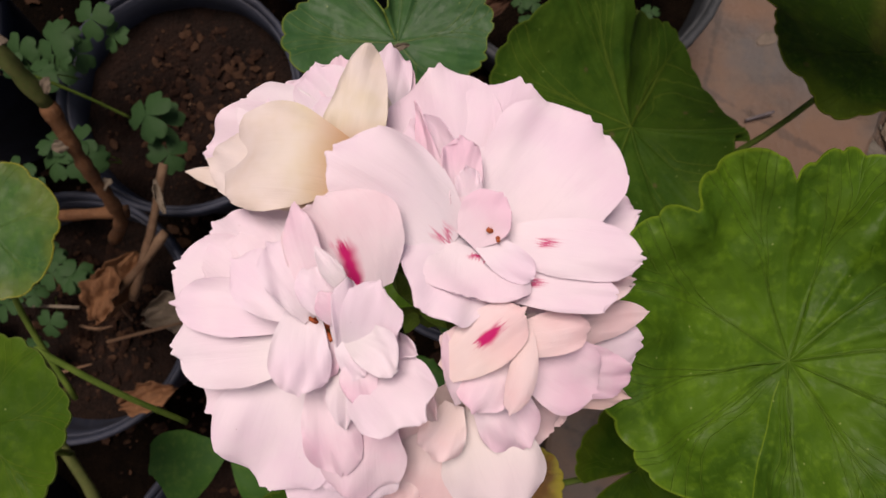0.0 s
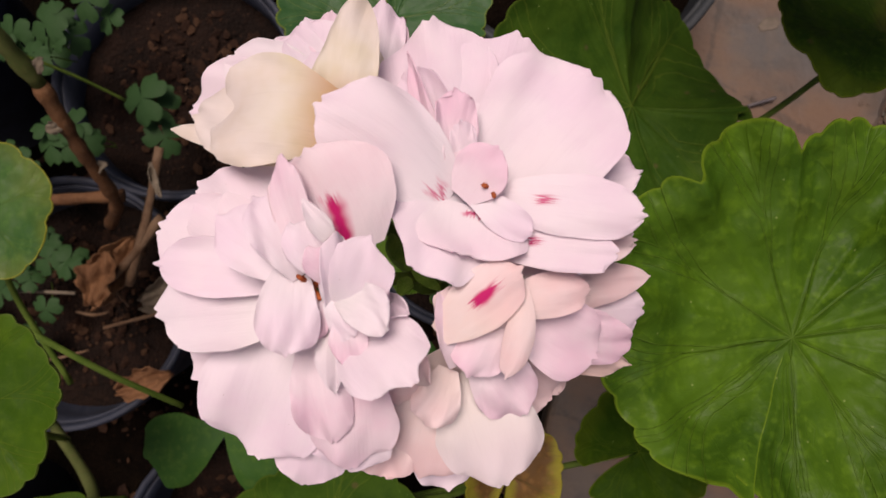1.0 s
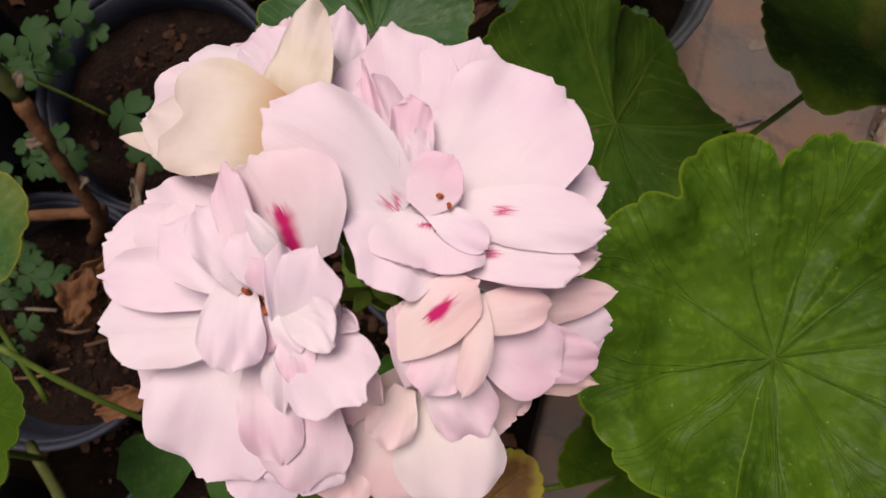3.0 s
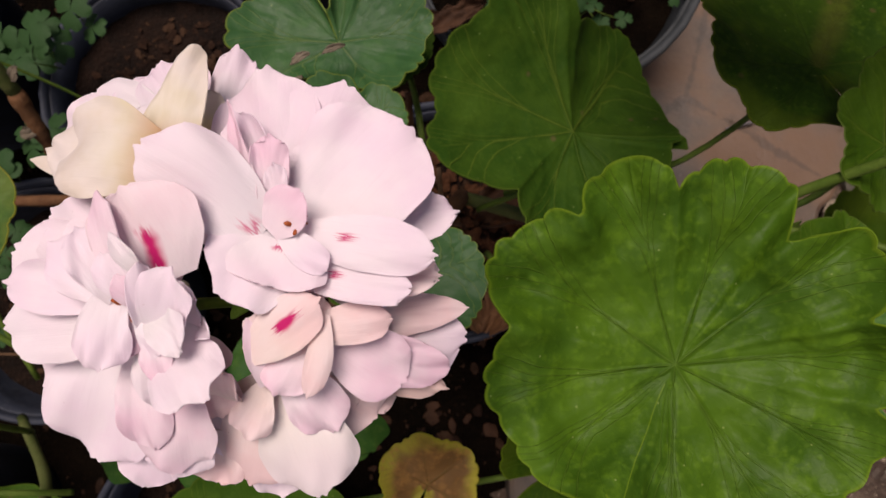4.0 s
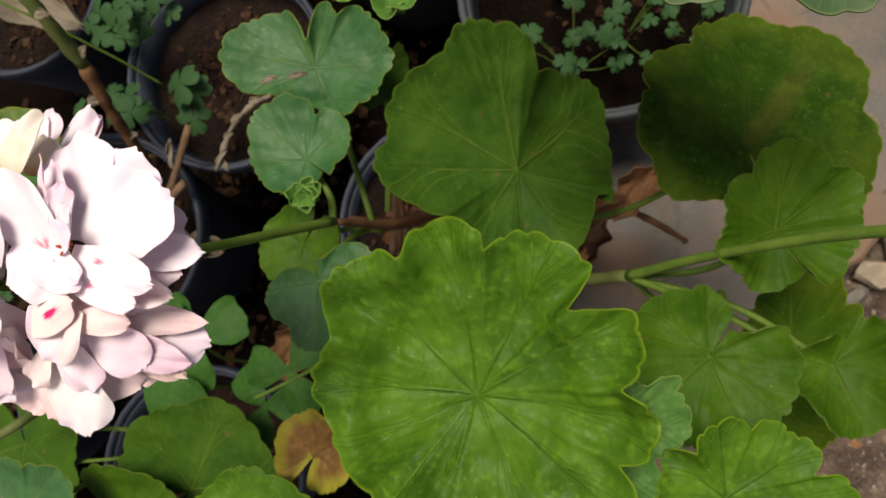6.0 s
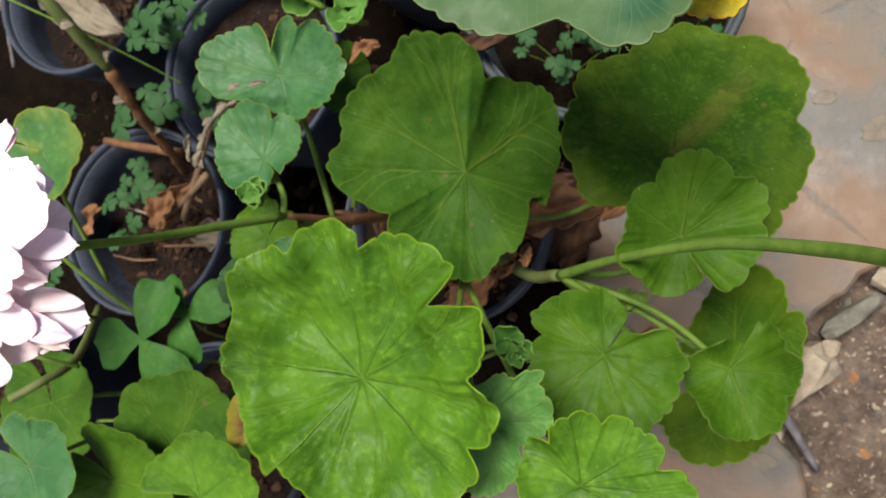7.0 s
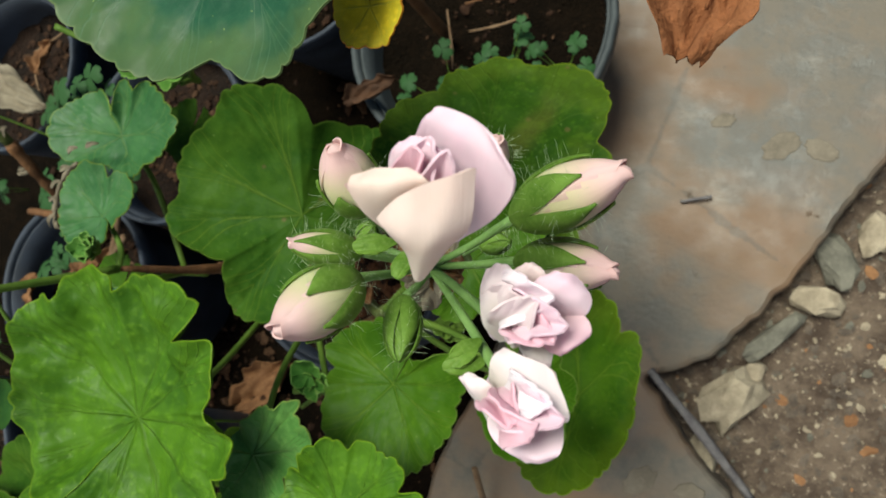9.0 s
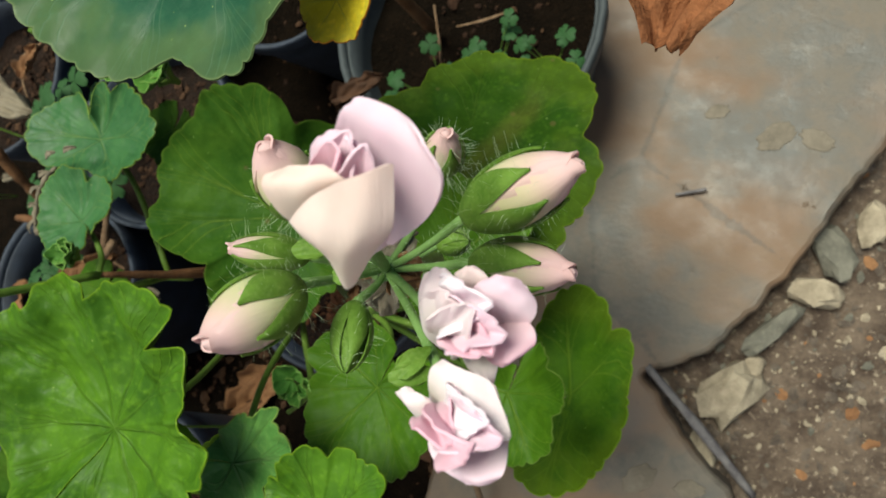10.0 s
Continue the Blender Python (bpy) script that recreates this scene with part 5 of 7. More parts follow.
f((0.0044, -0.0185, 0.4980), (0.0012, -0.0276, 0.4960), 0.0077, M_PEACH, arch=0.10, cup=-0.07, full=0.60, blunt=2.2, ruffle=1.7, claw=0.42)
f((0.0090, -0.0151, 0.4985), (0.0164, -0.0257, 0.4935), 0.0106, M_PETAL_DEEP, arch=0.08, cup=-0.03, full=0.60, blunt=2.2, ruffle=1.3, claw=0.50)
f((0.0049, -0.0182, 0.5010), (0.0025, -0.0069, 0.5060), 0.0036, M_PETAL_DEEP, arch=0.06, cup=0.08, full=0.5, lean=24, blunt=1.6, ruffle=0.8)
f((0.0141, -0.0087, 0.4985), (0.0283, -0.0167, 0.4935), 0.0129, M_PETAL_DEEP, arch=0.08, cup=-0.06, full=0.62, blunt=2.1, ruffle=1.1, claw=0.40)
f((0.0117, -0.0088, 0.5010), (0.0073, -0.0193, 0.5025), 0.0094, M_PETAL_DEEP, arch=0.10, cup=-0.10, full=0.58, blunt=2.1, ruffle=0.9, claw=0.50)
f((0.0029, -0.0132, 0.5040), (0.0147, -0.0032, 0.5078), 0.0091, M_PEACH_FLAME, arch=0.08, cup=-0.08, full=0.55, blunt=2.1, ruffle=0.8, claw=0.40)
f((0.0151, -0.0056, 0.5050), (0.0128, -0.0193, 0.5035), 0.0044, M_PEACH, arch=0.12, cup=-0.25, full=0.55, blunt=2.2, swing=0.06, ruffle=0.8, claw=0.40)
f((0.0081, -0.0108, 0.5015), (0.0047, -0.0157, 0.5020), 0.0050, M_PEACH, arch=0.10, cup=-0.10, full=0.5, blunt=2.0, ruffle=0.8, claw=0.40)
# lower layers that fill the florets
f((0.0082, 0.0103, 0.4940), (0.0123, 0.0335, 0.4910), 0.0163, M_PETAL, cup=0.06)
f((0.0101, 0.0096, 0.4930), (0.0270, 0.0216, 0.4900), 0.0137, M_PETAL, cup=0.05)
f((0.0099, 0.0065, 0.4960), (0.0314, 0.0071, 0.4940), 0.0106, M_PETAL_DEEP, cup=0.04)
f((0.0081, 0.0046, 0.4970), (0.0256, -0.0025, 0.4960), 0.0096, M_PETAL, cup=-0.04)
f((0.0071, 0.0053, 0.4990), (0.0021, -0.0026, 0.5010), 0.0102, M_PETAL, cup=-0.05)
f((0.0096, 0.0035, 0.5000), (0.0139, -0.0028, 0.4995), 0.0110, M_PETAL, cup=-0.05)
f((0.0044, 0.0082, 0.5020), (-0.0086, 0.0107, 0.5060), 0.0106, M_PETAL, cup=-0.05)
f((0.0054, 0.0109, 0.4960), (-0.0046, 0.0261, 0.4960), 0.0132, M_PETAL, cup=0.05)
f((-0.0184, -0.0061, 0.4930), (-0.0321, 0.0038, 0.4900), 0.0182, M_PETAL, cup=0.05)
f((-0.0185, -0.0079, 0.4920), (-0.0336, -0.0118, 0.4890), 0.0175, M_PETAL, cup=0.04)
f((-0.0188, -0.0097, 0.4900), (-0.0263, -0.0228, 0.4870), 0.0178, M_PETAL_DEEP, cup=-0.04)
f((-0.0142, -0.0113, 0.4960), (-0.0181, -0.0257, 0.4910), 0.0135, M_PETAL, cup=-0.04)
f((-0.0131, -0.0104, 0.4980), (-0.0063, -0.0197, 0.4960), 0.0139, M_PEACH, cup=-0.05)
f((-0.0119, -0.0078, 0.5020), (-0.0050, -0.0046, 0.5080), 0.0089, M_PETAL, cup=0.05)
f((-0.0143, -0.0046, 0.5030), (-0.0141, 0.0050, 0.5060), 0.0122, M_PETAL_DEEP, cup=0.06)
f((-0.0169, -0.0046, 0.5020), (-0.0236, 0.0035, 0.5030), 0.0116, M_PETAL, cup=0.10)
f((0.0086, -0.0120, 0.4900), (0.0273, -0.0101, 0.4830), 0.0143, M_PEACH, cup=0.05)
f((0.0086, -0.0129, 0.4900), (0.0267, -0.0198, 0.4810), 0.0115, M_PEACH, cup=0.03)
f((0.0077, -0.0155, 0.4920), (0.0155, -0.0259, 0.4860), 0.0140, M_PEACH, cup=-0.04)
f((0.0058, -0.0163, 0.4930), (0.0082, -0.0317, 0.4850), 0.0140, M_PEACH, cup=-0.05)
f((0.0049, -0.0163, 0.4940), (-0.0021, -0.0295, 0.4880), 0.0128, M_PEACH, cup=-0.05)
f((-0.0056, -0.0200, 0.4930), (-0.0094, -0.0325, 0.4870), 0.0139, M_PETAL, cup=-0.05)
f((-0.0038, -0.0218, 0.4920), (-0.0020, -0.0355, 0.4850), 0.0122, M_PEACH, cup=-0.05)
f((0.0080, -0.0100, 0.5010), (0.0164, -0.0057, 0.5000), 0.0093, M_PEACH, cup=-0.08, lean=15)
f((0.0088, -0.0108, 0.5010), (0.0161, -0.0143, 0.4955), 0.0080, M_PETAL_DEEP, cup=-0.08)
f((0.0063, -0.0124, 0.5030), (0.0045, -0.0060, 0.5060), 0.0065, M_PEACH, cup=0.10, lean=-15)
f((-0.0130, -0.0086, 0.5110), (-0.0091, -0.0137, 0.5110), 0.0046, M_PETAL, cup=-0.15, lean=14)
f((-0.0143, -0.0078, 0.5100), (-0.0154, -0.0140, 0.5090), 0.0047, M_PETAL_DEEP, cup=-0.12, lean=-16)
f((-0.0185, 0.0188, 0.4990), (-0.0266, 0.0268, 0.4970), 0.0147, M_SNOW, cup=-0.05)
f((-0.0147, 0.0231, 0.4995), (-0.0190, 0.0322, 0.4960), 0.0104, M_PETAL, cup=0.08)
f((-0.0112, 0.0230, 0.5000), (-0.0118, 0.0338, 0.4970), 0.0094, M_CREAM, cup=-0.08)
# standing petal between the florets
f((-0.0002, -0.0211, 0.4980), (-0.0017, -0.0155, 0.5060), 0.0067, M_PEACH, arch=0.10, cup=0.15, lean=-25, ruffle=1.8)
# green sepals that show between the florets
f((-0.0034, -0.0013, 0.4900), (-0.0054, 0.0028, 0.4960), 0.0031, M_SEPAL, blunt=1.5, full=0.4, cup=0.2, name="sepal")
f((-0.0020, -0.0021, 0.4890), (0.0030, -0.0063, 0.4950), 0.0027, M_SEPAL, blunt=1.5, full=0.4, cup=0.2, name="sepal")
f((-0.0030, -0.0026, 0.4890), (-0.0006, 0.0018, 0.4930), 0.0029, M_SEPAL, blunt=1.5, full=0.4, cup=0.2, name="sepal")
f((-0.0025, -0.0039, 0.4880), (-0.0041, -0.0072, 0.4920), 0.0028, M_SEPAL, blunt=1.5, full=0.4, cup=0.2, name="sepal")
f((0.0003, -0.0039, 0.4880), (0.0057, -0.0031, 0.4940), 0.0027, M_SEPAL, blunt=1.5, full=0.4, cup=0.2, name="sepal")


def stamens(parent, at, count, length, seed):
    rnd = random.Random(seed)
    for i in range(count):
        a = rnd.uniform(0, 6.28)
        e = Vector(at) + Vector((math.cos(a) * length * rnd.uniform(0.3, 0.9), math.sin(a) * length * rnd.uniform(0.3, 0.9), length * rnd.uniform(0.4, 1.0)))
        tube("stamen", [at, tuple(e)], (0.00018, 0.00014, 0.00042, 0.0003), M_ANTHER, parent, 6, 6)


stamens(head, (0.0103, 0.0083, 0.5080), 8, 0.0028, 1)
stamens(head, (-0.0153, -0.0063, 0.5085), 8, 0.0034, 2)
stamens(head, (0.0146, -0.0089, 0.4995), 5, 0.0024, 3)
for k, at in enumerate(((0.0082, 0.0090, 0.4953), (-0.0173, -0.0062, 0.4945), (0.0123, -0.0116, 0.4929), (-0.0165, 0.0172, 0.4985))):
    tube("pedicel", [(0.0, -0.003, 0.476), tuple((Vector((0, -0.003, 0.478)) + Vector(at)) / 2 + Vector((0, 0, 0.003))), at], (0.0012, 0.0011, 0.0016), M_STEM, head, 7, 5)

# ---- bud cluster ----
buds = tube("bud_cluster", [BUDHUB, tuple(Vector(BUDHUB) + Vector((0, 0, 0.002)))], (0.0022, 0.0026), M_BUDSTEM, plant, 9, 3)
tagged(buds, "cluster of hairy green buds opening pale pink")


def hairs(parent, centre, axis, length, radius, count, seed, long=0.004):
    rnd = random.Random(seed)
    ax = Vector(axis).normalized()
    pieces = []
    for _ in range(count):
        s = rnd.uniform(0.0, 1.0)
        d = Vector((rnd.gauss(0, 1), rnd.gauss(0, 1), rnd.gauss(0, 1)))
        d = (d - ax * d.dot(ax)).normalized()
        r = radius * math.sin(math.pi * (0.12 + 0.8 * s)) if radius > 0.001 else radius
        p = Vector(centre) + ax * length * s + d * r * 0.9
        q = p + (d + ax * rnd.uniform(-0.1, 0.5)).normalized() * long * rnd.uniform(0.4, 1.0)
        m = (p + q) / 2 + Vector((rnd.uniform(-1, 1), rnd.uniform(-1, 1), rnd.uniform(-1, 1))) * long * 0.06
        pieces.append(tube_data([tuple(p), tuple(m), tuple(q)], (0.000026, 0.00002, 0.00001), 3, 2))
    ob = bundle("hairs", pieces, M_HAIR, parent)
    return tagged(ob, "fine pale hairs", "", "", "stuff")


def pedicel(at, radius=0.0007, sag=0.0015, seed=1):
    a, b = Vector(BUDHUB), Vector(at)
    m = (a + b) / 2 + Vector((0, 0, -sag))
    ob = tube("pedicel", [tuple(a), tuple(m), tuple(b)], (radius * 1.0, radius, radius * 1.25), M_BUDSTEM, buds, 8, 6)
    hairs(buds, a, b - a, (b - a).length, radius, 45, seed, 0.0012)
    return ob


def egg(name, base, tip, radius, material, parent, fat=0.45, twist=0.0, swirl=0.0, seed=1):
    """A closed bud body: an ovoid with overlapping petal swirls."""
    b, e = Vector(base), Vector(tip)
    ax = (e - b)
    ln = ax.length
    ax = ax / ln
    sx = ax.cross(Vector((0.2, 0.1, 1))).normalized()
    sy = ax.cross(sx)
    nu, nv = 22, 24
    verts, uvs = [], []
    for i in range(nu):
        u = i / (nu - 1)
        prof = math.sin(math.pi * min(1, max(0, u ** (math.log(0.5) / math.log(fat))))) ** 0.62
        for j in range(nv):
            a = 2 * math.pi * j / nv
            step = ((a * 3 / (2 * math.pi) + u * swirl) % 1.0)
            r = radius * max(0.03, prof) * (1 + 0.26 * (step - 0.5) * (1 if swirl else 0))
            verts.append(b + ax * ln * u + (sx * math.cos(a + twist * u) + sy * math.sin(a + twist * u)) * r)
            uvs.append((j / nv, u))
    return mesh_object(name, verts, grid_faces(nu, nv, True) + [tuple(range(nv))[::-1], tuple((nu - 1) * nv + j for j in range(nv))], material, parent, uvs)


def bud(base, tip, radius, cover, material, seed, hair=70, long=0.0035, green=4, open_by=0.0):
    """A bud on its pedicel: petals wrapped in hairy green sepals that reach cover of its length."""
    pedicel(base, seed=seed)
    radius = radius * 1.10
    b, e = Vector(base), Vector(tip)
    ax = (e - b).normalized()
    ln = (e - b).length
    egg("bud", base, tip, radius * 0.98, material, buds, 0.48, 0.6, 1.2, seed)
    rnd = random.Random(seed)
    sx = ax.cross(Vector((0.1, 0.2, 1))).normalized()
    sy = ax.cross(sx)
    a0 = math.atan2(sy.z, sx.z) + math.pi / 3 if green == 3 else rnd.uniform(0, 6.28)
    for i in range(3):
        # petals rolled round one another, blunt at the tip
        a, nu, nv = a0 + 1.0 + 2.1 * i, 16, 11
        pts, uvs = np.zeros((nu, nv, 3)), np.zeros((nu, nv, 2))
        for m in range(nu):
            u = m / (nu - 1)
            along = u * (1.0 + 0.03 * (i - 1)) * ln
            uu = min(1, along / ln)
            prof = max(0.30 if u > 0.5 else 0.05, math.sin(math.pi * min(1, uu ** 0.944)) ** 0.62)
            for q in range(nv):
                v = -1 + 2 * q / (nv - 1)
                th = a + 1.25 * v + 0.9 * u
                r = radius * prof * (1.03 + 0.07 * v + 0.05 * u * u * math.sin(5 * v + seed + i))
                pts[m, q] = b + ax * (along - 0.06 * ln * u * v * v) + (sx * math.cos(th) + sy * math.sin(th)) * r
                uvs[m, q] = (q / (nv - 1), u * u)
        if material is not M_SEPAL:
            sheet("petal", pts, uvs, material, buds, 0.0003)
    green = 5
    for i in range(green):
        a = a0 + 2 * math.pi * i / green
        nu, nv = 16, 9
        pts = np.zeros((nu, nv, 3))
        for m in range(nu):
            u = m / (nu - 1)
            along = u * cover * ln
            uu = min(1, along / ln)
            prof = math.sin(math.pi * min(1, uu ** (math.log(0.5) / math.log(0.48)))) ** 0.62 if uu < 1 else 0.0
            half = math.pi / green * 1.12 * max(0.03, 1 - u ** 2.4) * (0.85 + 0.15 * min(1, 4 * u))
            for q in range(nv):
                v = -1 + 2 * q / (nv - 1)
                r = radius * (max(prof, 0.10) * 1.07 + 0.05 + 0.03 * (i % 2) + open_by * u * u) * (1 + 0.07 * (1 - v * v))
                d = sx * math.cos(a + half * v) + sy * math.sin(a + half * v)
                pts[m, q] = b + ax * along + d * r
        ob = sheet("sepal", pts, np.zeros((nu, nv, 2)), M_SEPAL, buds, 0.0003)
    hairs(buds, b, ax, ln * cover, radius * 1.08, int(hair * 1.6), seed + 5, long * 1.15)


bud((0.2487, 0.0687, 0.5377), (0.2490, 0.0759, 0.5518), 0.0038, 0.60, M_BUDPETAL, 1, 60, 0.004)
bud((0.2452, 0.0621, 0.5284), (0.2366, 0.0610, 0.5389), 0.0024, 0.95, M_BUDPETAL, 2, 70, 0.0035)
bud((0.2500, 0.0576, 0.5377), (0.2473, 0.0478, 0.5541), 0.0042, 0.72, M_BUDPETAL, 3, 60, 0.004, 3)
bud((0.2540, 0.0560, 0.5260), (0.2586, 0.0458, 0.5342), 0.0025, 1.0, M_SEPAL, 4, 60, 0.003)
bud((0.2717, 0.0719, 0.5307), (0.2901, 0.0803, 0.5413), 0.0040, 0.76, M_BUDPETAL, 5, 80, 0.0045, 3)
bud((0.2716, 0.0657, 0.5237), (0.2899, 0.0664, 0.5319), 0.0034, 0.80, M_BUDPETAL, 6, 60, 0.0035, 3)
bud((0.2608, 0.0686, 0.5120), (0.2673, 0.0696, 0.5143), 0.0018, 1.0, M_SEPAL, 7, 90, 0.0018)
bud((0.2626, 0.0800, 0.5214), (0.2673, 0.0841, 0.5331), 0.0026, 0.85, M_BUDPETAL, 8, 100, 0.0035)
bud((0.2385, 0.0648, 0.5167), (0.2427, 0.0676, 0.5214), 0.0016, 1.0, M_SEPAL, 9, 60, 0.002)


def g(base, tip, width, material, **more):
    more.setdefault("ruffle", 0.055)
    return petal(buds, base, tip, width * 1.15, material, seed=len(buds.children) + 700, fray=0.7, **more)


def lobe(left, right, bulge, swell, material):
    """A broad folded petal lofted between two side curves, bulging in its middle and rounded at its end."""
    L, R = spline(left, 6), spline(right, 6)
    nu, nv = len(L), 21
    u, v = np.linspace(0, 1, nu)[:, None], np.linspace(0, 1, nv)[None, :]
    k = len(buds.children)
    pts = L[:, None, :] * (1 - v)[..., None] + R[:, None, :] * v[..., None]
    end = (L[-1] + R[-1] - L[-5] - R[-5]) / 2
    end /= np.linalg.norm(end)
    arc = 4 * v * (1 - v)
    nor = np.cross(R[-1] - L[-1], end)
    nor /= np.linalg.norm(nor)
    if nor[2] < 0:
        nor = -nor
    pts = pts + (bulge * arc * np.sin(math.pi * np.clip(u * 0.8 + 0.1, 0, 1)))[..., None] * nor + (swell * arc ** 0.7 * u ** 3)[..., None] * end
    pts = pts + (0.00030 * np.sin(v * 6 + u * 5 + k) * u + 0.00012 * np.sin(v * 15 - u * 9 + k) * u)[..., None] * nor + (0.0001 * np.sin(v * 9 + k) * u ** 3)[..., None] * end
    return sheet("petal", pts, np.stack(np.broadcast_arrays(v, u), -1), material, buds, 0.00035)


# large half-open bud
pedicel((0.2606, 0.0650, 0.5389), 0.0010, 0.001, 21)
egg("bud", (0.2613, 0.0642, 0.5401), (0.2711, 0.0726, 0.5635), 0.0046, M_PETAL_DEEP, buds, 0.55, 1.0, 1.6, 3)
lobe([(0.2677, 0.0655, 0.5506), (0.2675, 0.0722, 0.5635), (0.2702, 0.0766, 0.5693), (0.2710, 0.0782, 0.5682)], [(0.2708, 0.0651, 0.5518), (0.2783, 0.0684, 0.5600), (0.2815, 0.0718, 0.5658), (0.2799, 0.0749, 0.5682)], -0.0015, 0.0022, M_LILAC)
lobe([(0.2652, 0.0697, 0.5600), (0.2646, 0.0717, 0.5635), (0.2655, 0.0733, 0.5658), (0.2673, 0.0744, 0.5670)], [(0.2716, 0.0701, 0.5623), (0.2734, 0.0721, 0.5670), (0.2734, 0.0736, 0.5693), (0.2712, 0.0748, 0.5693)], 0.0006, 0.0006, M_LILAC)
lobe([(0.2653, 0.0646, 0.5635), (0.2640, 0.0659, 0.5670), (0.2630, 0.0679, 0.5693), (0.2635, 0.0694, 0.5699)], [(0.2721, 0.0674, 0.5623), (0.2730, 0.0689, 0.5682), (0.2734, 0.0699, 0.5711), (0.2710, 0.0710, 0.5711)], 0.0016, 0.0004, M_CREAMY)
lobe([(0.2689, 0.0592, 0.5588), (0.2701, 0.0621, 0.5658), (0.2694, 0.0637, 0.5699), (0.2684, 0.0650, 0.5717)], [(0.2702, 0.0597, 0.5588), (0.2748, 0.0635, 0.5647), (0.2781, 0.0664, 0.5682), (0.2790, 0.0717, 0.5723)], 0.0022, 0.0014, M_CREAMY)
g((0.2687, 0.0675, 0.5541), (0.2725, 0.0744, 0.5699), 0.0058, M_LILAC, arch=0.08, cup=0.50, ruffle=0.06)
g((0.2699, 0.0675, 0.5553), (0.2709, 0.0732, 0.5703), 0.0050, M_ROSE, arch=0.10, cup=0.45, roll=-25, ruffle=0.06)
g((0.2704, 0.0681, 0.5565), (0.2747, 0.0731, 0.5705), 0.0044, M_LILAC, arch=0.10, cup=0.55, roll=30, ruffle=0.06)
# two opening buds
pedicel((0.2754, 0.0551, 0.5389), 0.0008, 0.001, 22)
egg("bud", (0.2737, 0.0553, 0.5366), (0.2845, 0.0587, 0.5494), 0.0042, M_LILAC, buds, 0.5, 0.8, 1.5, 4)
lobe([(0.2789, 0.0545, 0.5448), (0.2815, 0.0528, 0.5483), (0.2836, 0.0514, 0.5494), (0.2851, 0.0505, 0.5494)], [(0.2843, 0.0557, 0.5448), (0.2858, 0.0541, 0.5483), (0.2861, 0.0523, 0.5494), (0.2858, 0.0507, 0.5494)], 0.0010, 0.0003, M_BUDWHITE)
lobe([(0.2788, 0.0600, 0.5471), (0.2792, 0.0617, 0.5506), (0.2798, 0.0630, 0.5518), (0.2807, 0.0637, 0.5518)], [(0.2831, 0.0608, 0.5471), (0.2841, 0.0622, 0.5506), (0.2833, 0.0634, 0.5518), (0.2823, 0.0639, 0.5518)], 0.0008, 0.0002, M_PEACH)
lobe([(0.2803, 0.0572, 0.5459), (0.2817, 0.0603, 0.5518), (0.2833, 0.0622, 0.5535), (0.2847, 0.0631, 0.5530)], [(0.2865, 0.0577, 0.5459), (0.2895, 0.0590, 0.5506), (0.2900, 0.0611, 0.5518), (0.2886, 0.0628, 0.5524)], 0.0014, 0.0006, M_LILAC)
lobe([(0.2816, 0.0567, 0.5471), (0.2843, 0.0548, 0.5518), (0.2863, 0.0537, 0.5530), (0.2877, 0.0537, 0.5530)], [(0.2875, 0.0593, 0.5483), (0.2902, 0.0583, 0.5518), (0.2909, 0.0566, 0.5530), (0.2892, 0.0550, 0.5530)], 0.0014, 0.0004, M_ROSE)
lobe([(0.2768, 0.0529, 0.5424), (0.2758, 0.0550, 0.5483), (0.2757, 0.0590, 0.5518), (0.2763, 0.0620, 0.5524)], [(0.2815, 0.0543, 0.5436), (0.2824, 0.0585, 0.5518), (0.2816, 0.0614, 0.5541), (0.2790, 0.0632, 0.5530)], 0.0016, 0.0005, M_BUDWHITE)
g((0.2772, 0.0582, 0.5459), (0.2863, 0.0600, 0.5582), 0.0060, M_PETAL, arch=0.10, cup=0.35, ruffle=0.10)
g((0.2787, 0.0568, 0.5471), (0.2884, 0.0573, 0.5588), 0.0055, M_LILAC, arch=0.10, cup=0.45, ruffle=0.10)
g((0.2775, 0.0547, 0.5459), (0.2849, 0.0600, 0.5594), 0.0045, M_BUDWHITE, arch=0.10, cup=0.45, roll=25, ruffle=0.10)
g((0.2796, 0.0562, 0.5483), (0.2873, 0.0551, 0.5582), 0.0045, M_ROSE, arch=0.12, cup=0.35, roll=-20, ruffle=0.10)
g((0.2780, 0.0567, 0.5459), (0.2817, 0.0599, 0.5565), 0.0050, M_BUDWHITE, arch=0.12, cup=0.2, ruffle=0.08)
pedicel((0.2785, 0.0471, 0.5413), 0.0008, 0.001, 23)
egg("bud", (0.2764, 0.0477, 0.5377), (0.2861, 0.0441, 0.5518), 0.0042, M_LILAC, buds, 0.55, 1.0, 1.6, 5)
lobe([(0.2787, 0.0447, 0.5459), (0.2798, 0.0424, 0.5506), (0.2828, 0.0406, 0.5530), (0.2850, 0.0400, 0.5530)], [(0.2875, 0.0469, 0.5459), (0.2897, 0.0447, 0.5518), (0.2904, 0.0424, 0.5541), (0.2891, 0.0409, 0.5541)], 0.0016, 0.0003, M_LILAC)
lobe([(0.2784, 0.0450, 0.5459), (0.2791, 0.0489, 0.5518), (0.2797, 0.0515, 0.5541), (0.2806, 0.0526, 0.5541)], [(0.2860, 0.0444, 0.5471), (0.2893, 0.0455, 0.5530), (0.2909, 0.0469, 0.5565), (0.2881, 0.0514, 0.5565)], 0.0016, 0.0006, M_BUDWHITE)
